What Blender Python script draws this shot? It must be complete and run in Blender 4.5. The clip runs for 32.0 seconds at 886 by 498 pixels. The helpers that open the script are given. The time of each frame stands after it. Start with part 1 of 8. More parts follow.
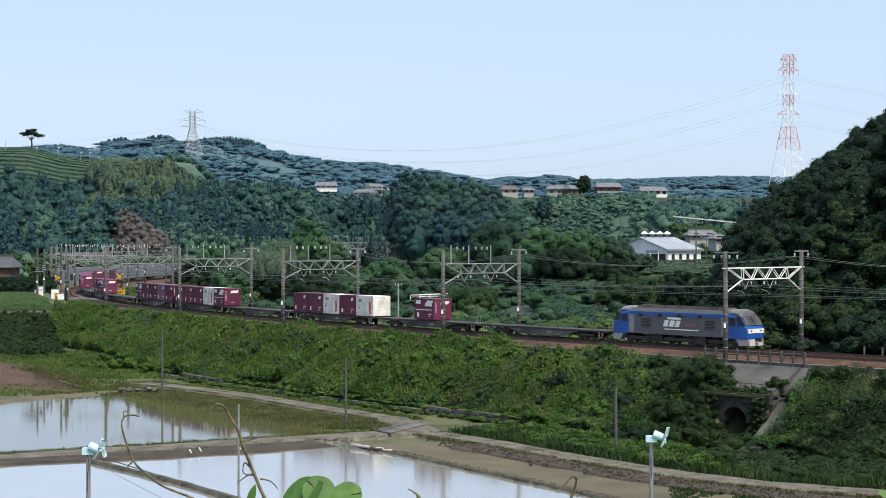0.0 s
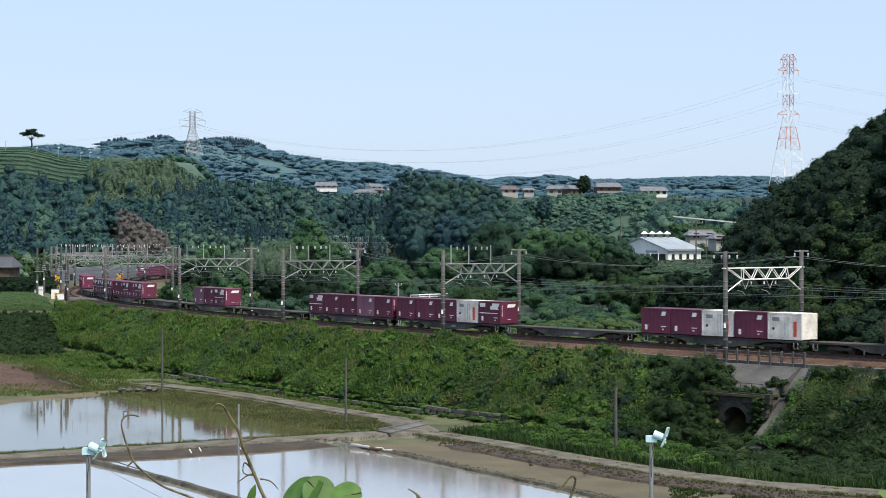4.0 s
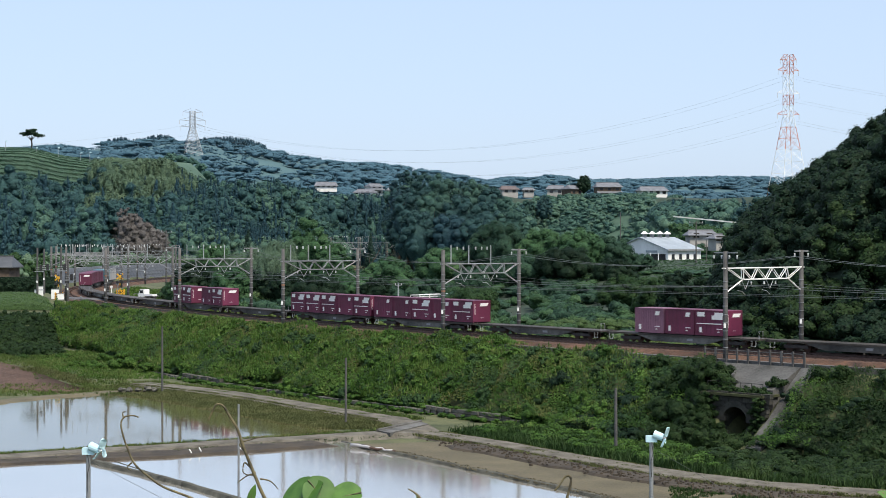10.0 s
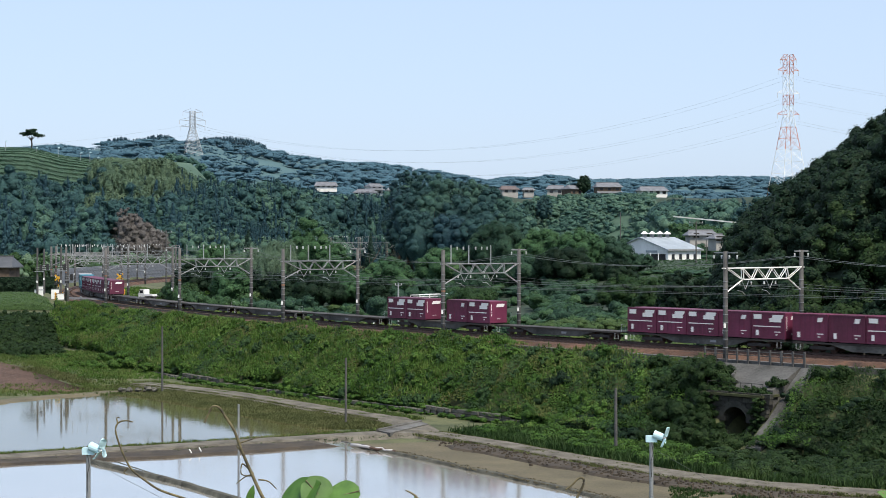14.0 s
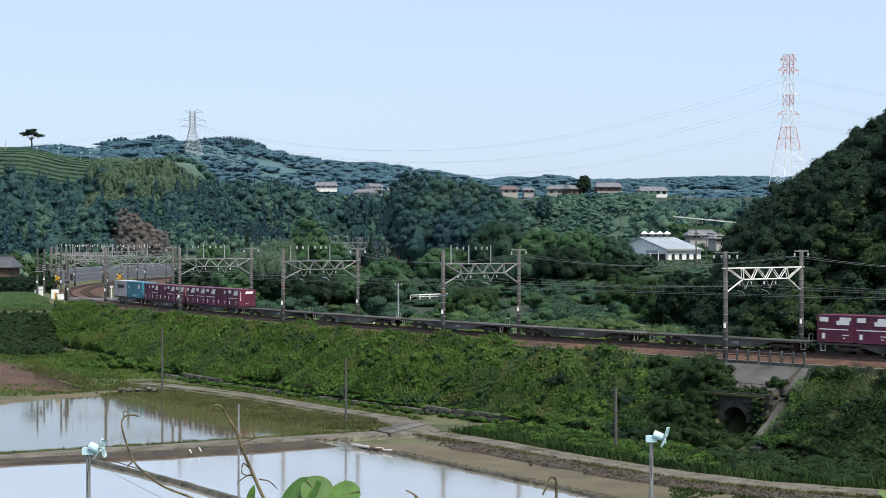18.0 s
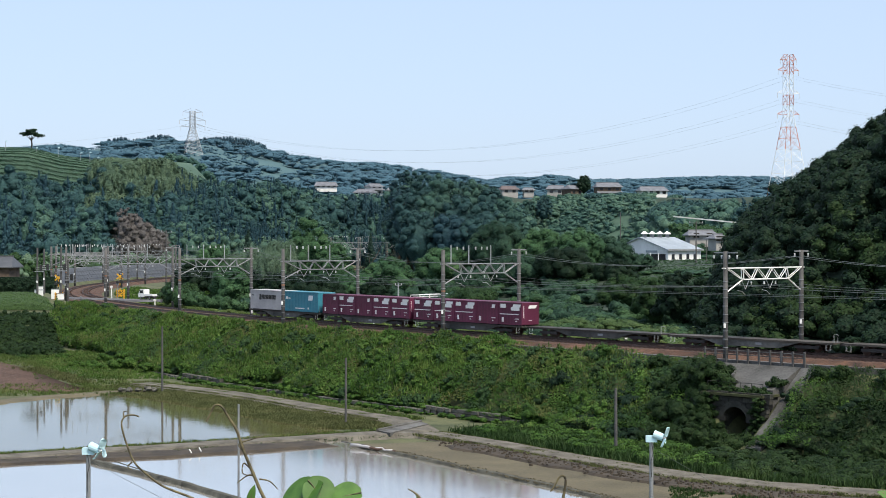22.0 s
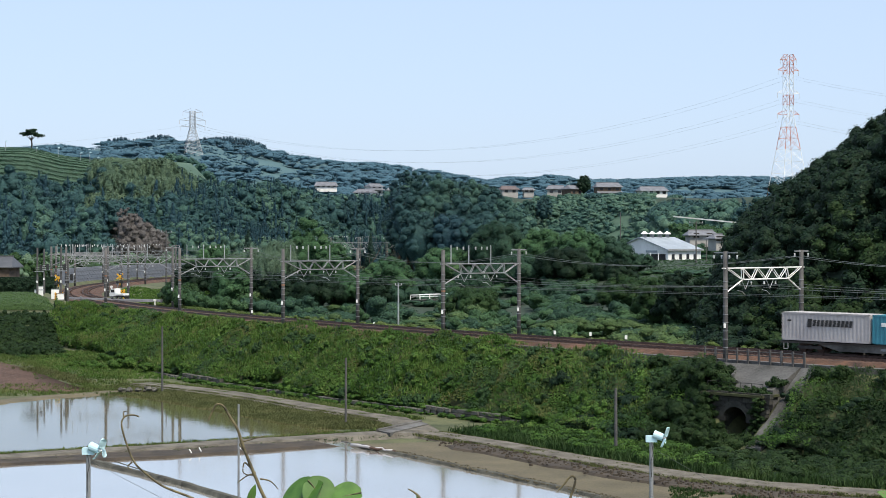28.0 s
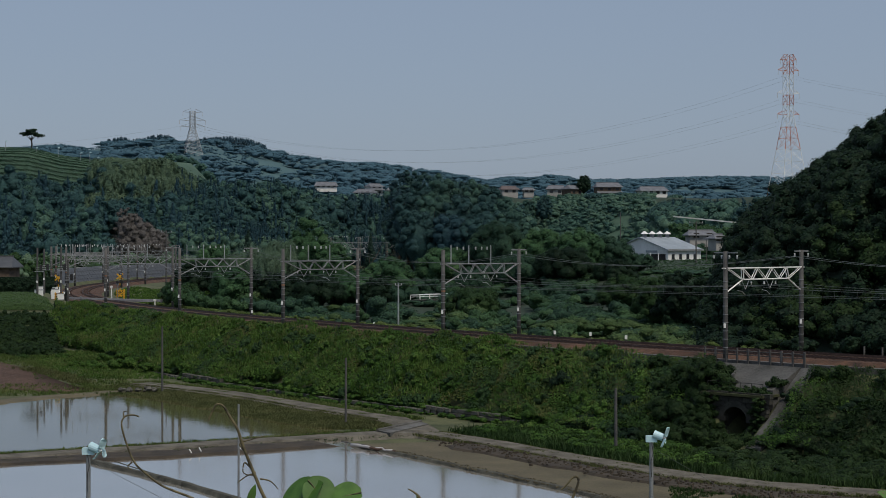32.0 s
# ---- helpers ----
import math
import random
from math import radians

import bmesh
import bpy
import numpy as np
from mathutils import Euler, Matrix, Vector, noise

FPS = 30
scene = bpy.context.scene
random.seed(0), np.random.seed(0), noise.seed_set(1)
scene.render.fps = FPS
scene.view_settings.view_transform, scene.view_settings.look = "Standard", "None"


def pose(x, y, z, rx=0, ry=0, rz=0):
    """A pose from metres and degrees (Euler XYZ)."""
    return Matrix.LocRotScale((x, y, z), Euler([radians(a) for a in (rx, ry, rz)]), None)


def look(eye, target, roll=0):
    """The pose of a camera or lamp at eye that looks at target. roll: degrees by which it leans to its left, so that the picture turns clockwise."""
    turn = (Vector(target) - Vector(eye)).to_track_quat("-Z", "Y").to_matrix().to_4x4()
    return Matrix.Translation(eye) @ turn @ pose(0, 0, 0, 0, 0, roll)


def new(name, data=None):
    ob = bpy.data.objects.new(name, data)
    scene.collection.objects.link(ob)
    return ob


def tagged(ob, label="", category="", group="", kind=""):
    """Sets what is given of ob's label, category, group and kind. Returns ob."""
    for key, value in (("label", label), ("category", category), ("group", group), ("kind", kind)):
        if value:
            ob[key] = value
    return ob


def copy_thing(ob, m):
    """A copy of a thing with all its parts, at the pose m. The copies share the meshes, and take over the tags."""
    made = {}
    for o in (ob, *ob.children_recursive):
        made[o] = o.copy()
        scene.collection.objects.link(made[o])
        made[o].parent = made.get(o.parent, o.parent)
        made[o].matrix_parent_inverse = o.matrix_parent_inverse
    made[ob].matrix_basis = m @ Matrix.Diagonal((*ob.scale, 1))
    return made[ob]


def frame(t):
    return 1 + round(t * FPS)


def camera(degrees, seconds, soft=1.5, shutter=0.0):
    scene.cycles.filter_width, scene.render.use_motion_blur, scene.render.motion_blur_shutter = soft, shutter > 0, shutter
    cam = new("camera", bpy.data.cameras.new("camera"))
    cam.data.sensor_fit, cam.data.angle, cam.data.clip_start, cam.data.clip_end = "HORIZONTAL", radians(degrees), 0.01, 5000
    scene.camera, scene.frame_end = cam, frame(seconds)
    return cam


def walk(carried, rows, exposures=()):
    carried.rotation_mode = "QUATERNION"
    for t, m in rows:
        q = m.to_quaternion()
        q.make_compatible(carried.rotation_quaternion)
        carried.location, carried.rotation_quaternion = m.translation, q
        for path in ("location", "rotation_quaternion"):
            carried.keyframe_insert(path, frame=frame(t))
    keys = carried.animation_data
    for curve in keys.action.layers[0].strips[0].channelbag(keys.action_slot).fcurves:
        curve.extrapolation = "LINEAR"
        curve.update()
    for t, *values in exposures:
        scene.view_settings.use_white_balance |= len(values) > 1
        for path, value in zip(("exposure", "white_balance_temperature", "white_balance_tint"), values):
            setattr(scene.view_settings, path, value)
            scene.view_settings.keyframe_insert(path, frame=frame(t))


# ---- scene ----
# ---- camera: stands still on the hillside ----
cam = camera(30.26, 32.0, soft=0.6, shutter=0.3)
EYE = pose(0, 0, 10.05, 89.773, 0, 0)
walk(cam, [(0, EYE), (32, EYE)], exposures=[(0, 0.5), (31.5, 0.5), (32, -0.72)])

# ---- world and sun: bright overcast ----
SUN_UP, SUN_TURN = radians(57), radians(146)
world = bpy.data.worlds.new("overcast_sky")
scene.world = world
world.use_nodes = True
wn = world.node_tree.nodes
sky = wn.new("ShaderNodeTexSky")
sky.sky_type, sky.sun_disc = "NISHITA", False
sky.sun_elevation, sky.sun_rotation = SUN_UP, SUN_TURN
sky.air_density, sky.dust_density, sky.ozone_density, sky.altitude = 1.0, 1.6, 2.5, 0
wn["Background"].inputs["Strength"].default_value = 0.15
veil = wn.new("ShaderNodeMix")
veil.data_type = "RGBA"
veil.inputs["Factor"].default_value = 0.72
veil.inputs["B"].default_value = (2.85, 3.5, 4.65, 1)
world.node_tree.links.new(sky.outputs[0], veil.inputs["A"])
world.node_tree.links.new(veil.outputs["Result"], wn["Background"].inputs["Color"])
sun = new("sun", bpy.data.lights.new("sun", "SUN"))
sun.data.energy, sun.data.angle, sun.data.color = 3.7, radians(14), (1.0, 0.92, 0.79)
sun.matrix_world = look((0, 0, 0), (-math.sin(SUN_TURN) * math.cos(SUN_UP), -math.cos(SUN_TURN) * math.cos(SUN_UP), -math.sin(SUN_UP)))


# ---- materials ----
def surf(name, c1, c2, scale=0.5, fine=8.0, rough=0.85, metal=0.0, bump=0.3, vary="", amount=0.25, depth=0.05):
    """A worn surface: two tones in patches, fine grain and relief."""
    m = bpy.data.materials.new(name)
    m.use_nodes = True
    n, l = m.node_tree.nodes, m.node_tree.links
    b = n["Principled BSDF"]
    co = n.new("ShaderNodeTexCoord")
    big, small = n.new("ShaderNodeTexNoise"), n.new("ShaderNodeTexNoise")
    big.inputs["Scale"].default_value, small.inputs["Scale"].default_value = scale, fine
    big.inputs["Detail"].default_value, small.inputs["Detail"].default_value = 5, 6
    for t in (big, small):
        l.new(co.outputs["Object"], t.inputs["Vector"])
    add = n.new("ShaderNodeMath")
    add.operation = "MULTIPLY_ADD"
    l.new(small.outputs["Fac"], add.inputs[0])
    add.inputs[1].default_value = 0.6
    l.new(big.outputs["Fac"], add.inputs[2])
    ramp = n.new("ShaderNodeValToRGB")
    ramp.color_ramp.elements[0].position, ramp.color_ramp.elements[1].position = 0.55, 1.05
    ramp.color_ramp.elements[0].color, ramp.color_ramp.elements[1].color = (*c1, 1), (*c2, 1)
    l.new(add.outputs[0], ramp.inputs["Fac"])
    out = ramp.outputs["Color"]
    if vary:
        if vary == "object":
            src = n.new("ShaderNodeObjectInfo").outputs["Random"]
        else:
            src = n.new("ShaderNodeNewGeometry").outputs["Random Per Island"]
        mr = n.new("ShaderNodeMapRange")
        mr.inputs["To Min"].default_value, mr.inputs["To Max"].default_value = 1 - amount, 1 + amount
        l.new(src, mr.inputs["Value"])
        hsv = n.new("ShaderNodeHueSaturation")
        l.new(mr.outputs[0], hsv.inputs["Value"])
        l.new(out, hsv.inputs["Color"])
        out = hsv.outputs["Color"]
    l.new(out, b.inputs["Base Color"])
    b.inputs["Roughness"].default_value, b.inputs["Metallic"].default_value = rough, metal
    if bump:
        bp = n.new("ShaderNodeBump")
        bp.inputs["Strength"].default_value, bp.inputs["Distance"].default_value = bump, depth
        l.new(small.outputs["Fac"], bp.inputs["Height"])
        l.new(bp.outputs[0], b.inputs["Normal"])
    return m


def leafy(name, tones, patch=0.05, through_light=0.18, grain=0.5):
    """Foliage: each leaf of its own tone, drifting in patches over metres."""
    m = bpy.data.materials.new(name)
    m.use_nodes = True
    n, l = m.node_tree.nodes, m.node_tree.links
    b = n["Principled BSDF"]
    geo, co = n.new("ShaderNodeNewGeometry"), n.new("ShaderNodeTexCoord")
    ns = n.new("ShaderNodeTexNoise")
    ns.inputs["Scale"].default_value, ns.inputs["Detail"].default_value = patch, 3
    l.new(co.outputs["Object"], ns.inputs["Vector"])
    mx = n.new("ShaderNodeMath")
    mx.operation = "MULTIPLY_ADD"
    l.new(ns.outputs["Fac"], mx.inputs[0])
    mx.inputs[1].default_value = 2.0
    sub = n.new("ShaderNodeMath")
    sub.operation = "MULTIPLY_ADD"
    l.new(geo.outputs["Random Per Island"], sub.inputs[0])
    sub.inputs[1].default_value, sub.inputs[2].default_value = grain, -0.5 - grain / 2
    l.new(sub.outputs[0], mx.inputs[2])
    ramp = n.new("ShaderNodeValToRGB")
    el = ramp.color_ramp.elements
    el[0].color, el[1].color = (*tones[0], 1), (*tones[-1], 1)
    for i, c in enumerate(tones[1:-1]):
        el.new((i + 1) / (len(tones) - 1)).color = (*c, 1)
    l.new(mx.outputs[0], ramp.inputs["Fac"])
    l.new(ramp.outputs["Color"], b.inputs["Base Color"])
    b.inputs["Roughness"].default_value = 0.6
    b.inputs["Specular IOR Level"].default_value = 0.14
    tr = n.new("ShaderNodeBsdfTranslucent")
    l.new(ramp.outputs["Color"], tr.inputs["Color"])
    mix = n.new("ShaderNodeMixShader")
    mix.inputs[0].default_value = through_light
    l.new(b.outputs[0], mix.inputs[1])
    l.new(tr.outputs[0], mix.inputs[2])
    l.new(mix.outputs[0], n["Material Output"].inputs["Surface"])
    return m


GROUND = surf("ground_grass", (0.03, 0.042, 0.014), (0.1, 0.105, 0.045), 0.35, 3.0, 0.95, 0, 0.6)
MUD = surf("mud", (0.016, 0.012, 0.008), (0.058, 0.044, 0.028), 0.7, 4.0, 0.9, 0, 0.7)
DRYMUD = surf("pale_mud", (0.058, 0.049, 0.026), (0.125, 0.105, 0.06), 0.25, 5.0, 0.85, 0, 0.7)
SOIL = surf("tilled_soil", (0.05, 0.03, 0.023), (0.1, 0.062, 0.046), 0.5, 3.0, 0.95, 0, 0.9)
GRAVEL = surf("track_gravel", (0.045, 0.039, 0.028), (0.15, 0.136, 0.108), 0.8, 5.0, 0.95, 0, 0.6)
BALLAST = surf("rusty_ballast", (0.016, 0.009, 0.006), (0.125, 0.062, 0.035), 0.7, 6.0, 0.95, 0, 1.0, depth=0.1)
RAILSTEEL = surf("rail_steel", (0.04, 0.022, 0.016), (0.08, 0.05, 0.04), 1.0, 20, 0.5, 0.6, 0.1)
CONCRETE = surf("weathered_concrete", (0.035, 0.034, 0.03), (0.14, 0.136, 0.128), 0.7, 6.0, 0.9, 0, 0.4)
ASPHALT = surf("asphalt", (0.06, 0.06, 0.063), (0.13, 0.13, 0.136), 0.4, 12.0, 0.9, 0, 0.3)
POLE = surf("concrete_pole", (0.04, 0.04, 0.04), (0.105, 0.103, 0.1), 1.0, 14.0, 0.85, 0, 0.2)
SLEEPER = surf("sleeper", (0.03, 0.017, 0.011), (0.085, 0.047, 0.033), 0.6, 10.0, 0.95, 0, 0.3)
STEEL = surf("galvanised_steel", (0.26, 0.275, 0.28), (0.42, 0.44, 0.45), 1.0, 20.0, 0.5, 0.35, 0.1)
GREYSTEEL = surf("grey_paint_steel", (0.16, 0.17, 0.18), (0.3, 0.31, 0.32), 1.0, 15.0, 0.6, 0.2, 0.1)
DARKSTEEL = surf("dark_steel", (0.018, 0.018, 0.02), (0.06, 0.055, 0.05), 1.0, 12.0, 0.7, 0.3, 0.2)
WIRE = surf("wire", (0.09, 0.105, 0.105), (0.16, 0.18, 0.175), 1.0, 10.0, 0.5, 0.3, 0)
WHITE = surf("white_paint", (0.68, 0.68, 0.66), (0.82, 0.82, 0.8), 0.6, 8.0, 0.5, 0, 0.05)
PORCELAIN = surf("porcelain", (0.42, 0.43, 0.43), (0.6, 0.61, 0.61), 1.0, 8.0, 0.25, 0, 0)
YELLOW = surf("yellow_paint", (0.6, 0.3, 0.02), (0.75, 0.42, 0.03), 1.0, 8.0, 0.5, 0, 0.05)
BLACK = surf("black_paint", (0.012, 0.012, 0.012), (0.025, 0.025, 0.025), 1.0, 8.0, 0.5, 0, 0)
RED = surf("red_paint", (0.45, 0.05, 0.03), (0.58, 0.1, 0.06), 1.0, 8.0, 0.5, 0, 0)
MAROON = surf("maroon_container", (0.085, 0.012, 0.035), (0.135, 0.022, 0.058), 0.5, 5.0, 0.55, 0, 0.08, "object", 0.22)
FADED = surf("faded_purple_container", (0.16, 0.07, 0.11), (0.24, 0.12, 0.17), 0.6, 5.0, 0.65, 0, 0.08)
CREAM = surf("cream_container", (0.5, 0.47, 0.4), (0.84, 0.83, 0.78), 0.9, 5.0, 0.55, 0, 0.05)
TEAL = surf("teal_container", (0.025, 0.16, 0.22), (0.045, 0.23, 0.3), 0.5, 5.0, 0.5, 0, 0.05)
PAVING = surf("slope_concrete", (0.022, 0.022, 0.02), (0.1, 0.098, 0.093), 0.5, 5.0, 0.9, 0, 0.6)
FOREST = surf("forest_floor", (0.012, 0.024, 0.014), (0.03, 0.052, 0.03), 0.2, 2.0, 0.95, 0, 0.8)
# Far meadow with the blue of distance haze mixed into its colour.
HAZEDFARLAND = surf("hazed_far_meadow", (0.04, 0.092, 0.108), (0.062, 0.12, 0.125), 0.02, 0.12, 0.95, 0, 0.3)
TEALAND = surf("tea_hill_grass", (0.036, 0.078, 0.054), (0.062, 0.11, 0.072), 0.05, 0.4, 0.95, 0, 0.3)
GREYBOX = surf("grey_container", (0.36, 0.34, 0.34), (0.46, 0.44, 0.43), 0.5, 5.0, 0.55, 0, 0.05)
LOCOBLUE = surf("locomotive_blue", (0.007, 0.066, 0.28), (0.014, 0.092, 0.36), 0.5, 6.0, 0.4, 0, 0.03)
WINDSCREEN = surf("windscreen_glass", (0.1, 0.105, 0.11), (0.3, 0.31, 0.32), 0.8, 3.0, 0.12, 0.6, 0)
LOCOROOF = surf("grimy_roof", (0.05, 0.042, 0.036), (0.13, 0.11, 0.095), 0.6, 6.0, 0.85, 0, 0.1)
LOCOGREY = surf("locomotive_grey", (0.06, 0.064, 0.074), (0.1, 0.104, 0.116), 0.5, 6.0, 0.45, 0, 0.05)
ROOFGREY = surf("locomotive_roof_grey", (0.1, 0.1, 0.102), (0.2, 0.2, 0.205), 0.5, 6.0, 0.5, 0, 0.05)
WAGONGREY = surf("wagon_grey", (0.016, 0.014, 0.012), (0.075, 0.066, 0.056), 0.4, 5.0, 0.75, 0.1, 0.1, "object", 0.35)
SILLGREY = surf("dusty_sill_grey", (0.035, 0.037, 0.034), (0.13, 0.13, 0.118), 0.5, 5.0, 0.8, 0.1, 0.1, "object", 0.35)
MOSS = surf("mossy_stone", (0.014, 0.017, 0.007), (0.06, 0.065, 0.022), 1.2, 7.0, 0.95, 0, 0.7)
OLDBANK = surf("crusted_mud_bank", (0.014, 0.014, 0.009), (0.1, 0.098, 0.076), 1.5, 14.0, 0.95, 0, 0.9)
BARK = surf("bark", (0.04, 0.03, 0.022), (0.1, 0.08, 0.06), 1.0, 8.0, 0.95, 0, 0.6)
STONE = surf("old_stone", (0.03, 0.03, 0.025), (0.13, 0.124, 0.105), 0.5, 5.0, 0.95, 0, 0.6, "object", 0.35)
# Culvert stone blackened in colour, for the deep shade under the shrubs.
SHADESTONE = surf("shaded_stone", (0.01, 0.011, 0.008), (0.055, 0.052, 0.042), 0.8, 6.0, 0.95, 0, 0.7, "object", 0.4)
ROOFTILE = surf("grey_roof_tile", (0.09, 0.095, 0.105), (0.18, 0.185, 0.2), 0.8, 8.0, 0.6, 0, 0.3)
# Brown tile, greyed in its colour to suggest haze over the plateau.
BROWNTILE = surf("hazed_brown_roof_tile", (0.085, 0.066, 0.064), (0.135, 0.105, 0.1), 0.8, 8.0, 0.7, 0, 0.3)
PLASTER = surf("white_plaster", (0.6, 0.59, 0.56), (0.75, 0.74, 0.71), 0.5, 6.0, 0.85, 0, 0.1)
BEIGE = surf("beige_plaster", (0.27, 0.26, 0.245), (0.38, 0.365, 0.34), 0.5, 6.0, 0.85, 0, 0.1)
TIMBER = surf("dark_timber", (0.05, 0.035, 0.025), (0.12, 0.085, 0.06), 1.0, 10.0, 0.85, 0, 0.2)
METALROOF = surf("pale_metal_roof", (0.25, 0.29, 0.32), (0.37, 0.41, 0.44), 0.4, 6.0, 0.5, 0.2, 0.1)
SOLAR = surf("slate_panel", (0.04, 0.042, 0.045), (0.085, 0.087, 0.09), 0.6, 6.0, 0.5, 0, 0.1)
FANBLUE = surf("pale_blue_paint", (0.42, 0.62, 0.68), (0.55, 0.74, 0.79), 1.0, 10.0, 0.4, 0, 0)
RUSTBAND = surf("rusty_band", (0.16, 0.075, 0.045), (0.24, 0.12, 0.07), 1.0, 8.0, 0.7, 0, 0)
ORANGE = surf("orange_mark", (0.45, 0.14, 0.06), (0.55, 0.2, 0.1), 1.0, 8.0, 0.6, 0, 0)
GLASS = surf("dark_window_glass", (0.015, 0.018, 0.022), (0.03, 0.035, 0.04), 1.0, 3.0, 0.08, 0, 0)

WEEDS = leafy("weed_leaves", [(0.012, 0.035, 0.005), (0.029, 0.071, 0.01), (0.053, 0.112, 0.018), (0.098, 0.156, 0.034)], 0.2)
DRYWEED = leafy("yellowing_weed_leaves", [(0.036, 0.05, 0.012), (0.064, 0.082, 0.02), (0.11, 0.12, 0.04)], 0.3)
FRESHWEED = leafy("fresh_weed_leaves", [(0.024, 0.06, 0.01), (0.05, 0.108, 0.018), (0.082, 0.15, 0.03), (0.132, 0.195, 0.05)], 0.4)
GRASSLEAF = leafy("grass_blades", [(0.043, 0.073, 0.017), (0.086, 0.129, 0.034), (0.146, 0.163, 0.06)], 0.15)
# Dark evergreen leaves, their colour lowered further to include deep shade.
BROADDARK = leafy("dark_shaded_broadleaf", [(0.005, 0.016, 0.008), (0.01, 0.027, 0.013), (0.019, 0.042, 0.018)], 0.12)
BROADMID = leafy("broadleaf", [(0.013, 0.035, 0.012), (0.028, 0.063, 0.021), (0.057, 0.1, 0.031)], 0.12)
# Dark shrub leaves with the shade of culvert and bank put into the colour.
SHADEDSHRUB = leafy("shaded_shrub_leaves", [(0.007, 0.019, 0.005), (0.016, 0.037, 0.01), (0.036, 0.064, 0.018)], 0.15)
# HAZEDARK and HAZEMID hold a little valley haze in their blue-green tones.
HAZEDARK = leafy("hazed_valley_dark_leaves", [(0.014, 0.04, 0.026), (0.03, 0.07, 0.042), (0.057, 0.114, 0.06)], 0.12)
TREEGREEN = leafy("sunlit_tree_leaves", [(0.023, 0.062, 0.03), (0.05, 0.116, 0.05), (0.098, 0.178, 0.072)], 0.2)
HAZEMID = leafy("hazed_valley_leaves", [(0.02, 0.052, 0.022), (0.041, 0.091, 0.038), (0.08, 0.144, 0.06)], 0.12)
BROADLIGHT = leafy("light_broadleaf", [(0.033, 0.067, 0.024), (0.065, 0.112, 0.04), (0.12, 0.17, 0.069)], 0.12)
CEDAR = leafy("cedar_needles", [(0.01, 0.03, 0.022), (0.021, 0.048, 0.034), (0.04, 0.073, 0.045)], 0.06)
# Scarp foliage: paler and bluer than near leaves, to paint in mid-distance haze.
HAZEDMIDCEDAR = leafy("hazed_scarp_cedar", [(0.014, 0.042, 0.055), (0.022, 0.058, 0.071), (0.036, 0.08, 0.09)], 0.1, 0.1, 0.15)
HAZEDMIDDARK = leafy("hazed_scarp_dark_leaves", [(0.018, 0.05, 0.055), (0.029, 0.072, 0.07), (0.048, 0.101, 0.088)], 0.1, 0.12, 0.15)
HAZEDMIDGREEN = leafy("hazed_scarp_leaves", [(0.03, 0.074, 0.066), (0.048, 0.104, 0.08), (0.076, 0.14, 0.097)], 0.1, 0.12, 0.15)
HAZEDMIDLIGHT = leafy("hazed_scarp_light_leaves", [(0.05, 0.108, 0.085), (0.079, 0.145, 0.102), (0.116, 0.187, 0.122)], 0.1, 0.15, 0.15)
DARKGRASS = leafy("dark_grass", [(0.015, 0.036, 0.01), (0.028, 0.058, 0.016), (0.05, 0.085, 0.026)], 0.15)
BAMBOO = leafy("bamboo_leaves", [(0.074, 0.126, 0.084), (0.104, 0.162, 0.1), (0.14, 0.2, 0.118)], 0.1, 0.2, 0.2)
DEADLEAF = leafy("withered_leaves", [(0.1, 0.095, 0.092), (0.13, 0.12, 0.113), (0.17, 0.155, 0.14)], 0.2, 0.1, 0.2)
# Far woods and cedars: aerial haze painted in as blue leaf tones.
HAZEDFARWOOD = leafy("hazed_far_woods", [(0.045, 0.1, 0.138), (0.056, 0.118, 0.155), (0.072, 0.139, 0.17)], 0.03, 0.1, 0.12)
HAZEDFARCEDAR = leafy("hazed_far_cedars", [(0.03, 0.07, 0.1), (0.038, 0.083, 0.113), (0.052, 0.102, 0.13)], 0.03, 0.1, 0.2)
FARTEA = leafy("far_tea_leaves", [(0.05, 0.1, 0.066), (0.066, 0.122, 0.079), (0.085, 0.145, 0.092)], 0.05, 0.15, 0.2)
TEABUSH = leafy("tea_leaves", [(0.026, 0.056, 0.015), (0.047, 0.086, 0.024), (0.069, 0.112, 0.034)], 0.08)
DULLWEED = leafy("dull_weeds", [(0.055, 0.068, 0.024), (0.092, 0.104, 0.04), (0.135, 0.138, 0.062)], 0.3, 0.18, 0.3)
VINELEAF = surf("vine_leaf", (0.028, 0.085, 0.006), (0.066, 0.15, 0.018), 14.0, 60.0, 0.62, 0, 0.2, depth=0.004)
VINESTEM = surf("vine_stem", (0.025, 0.02, 0.012), (0.17, 0.14, 0.07), 40.0, 80.0, 0.8, 0, 0.3, depth=0.003)


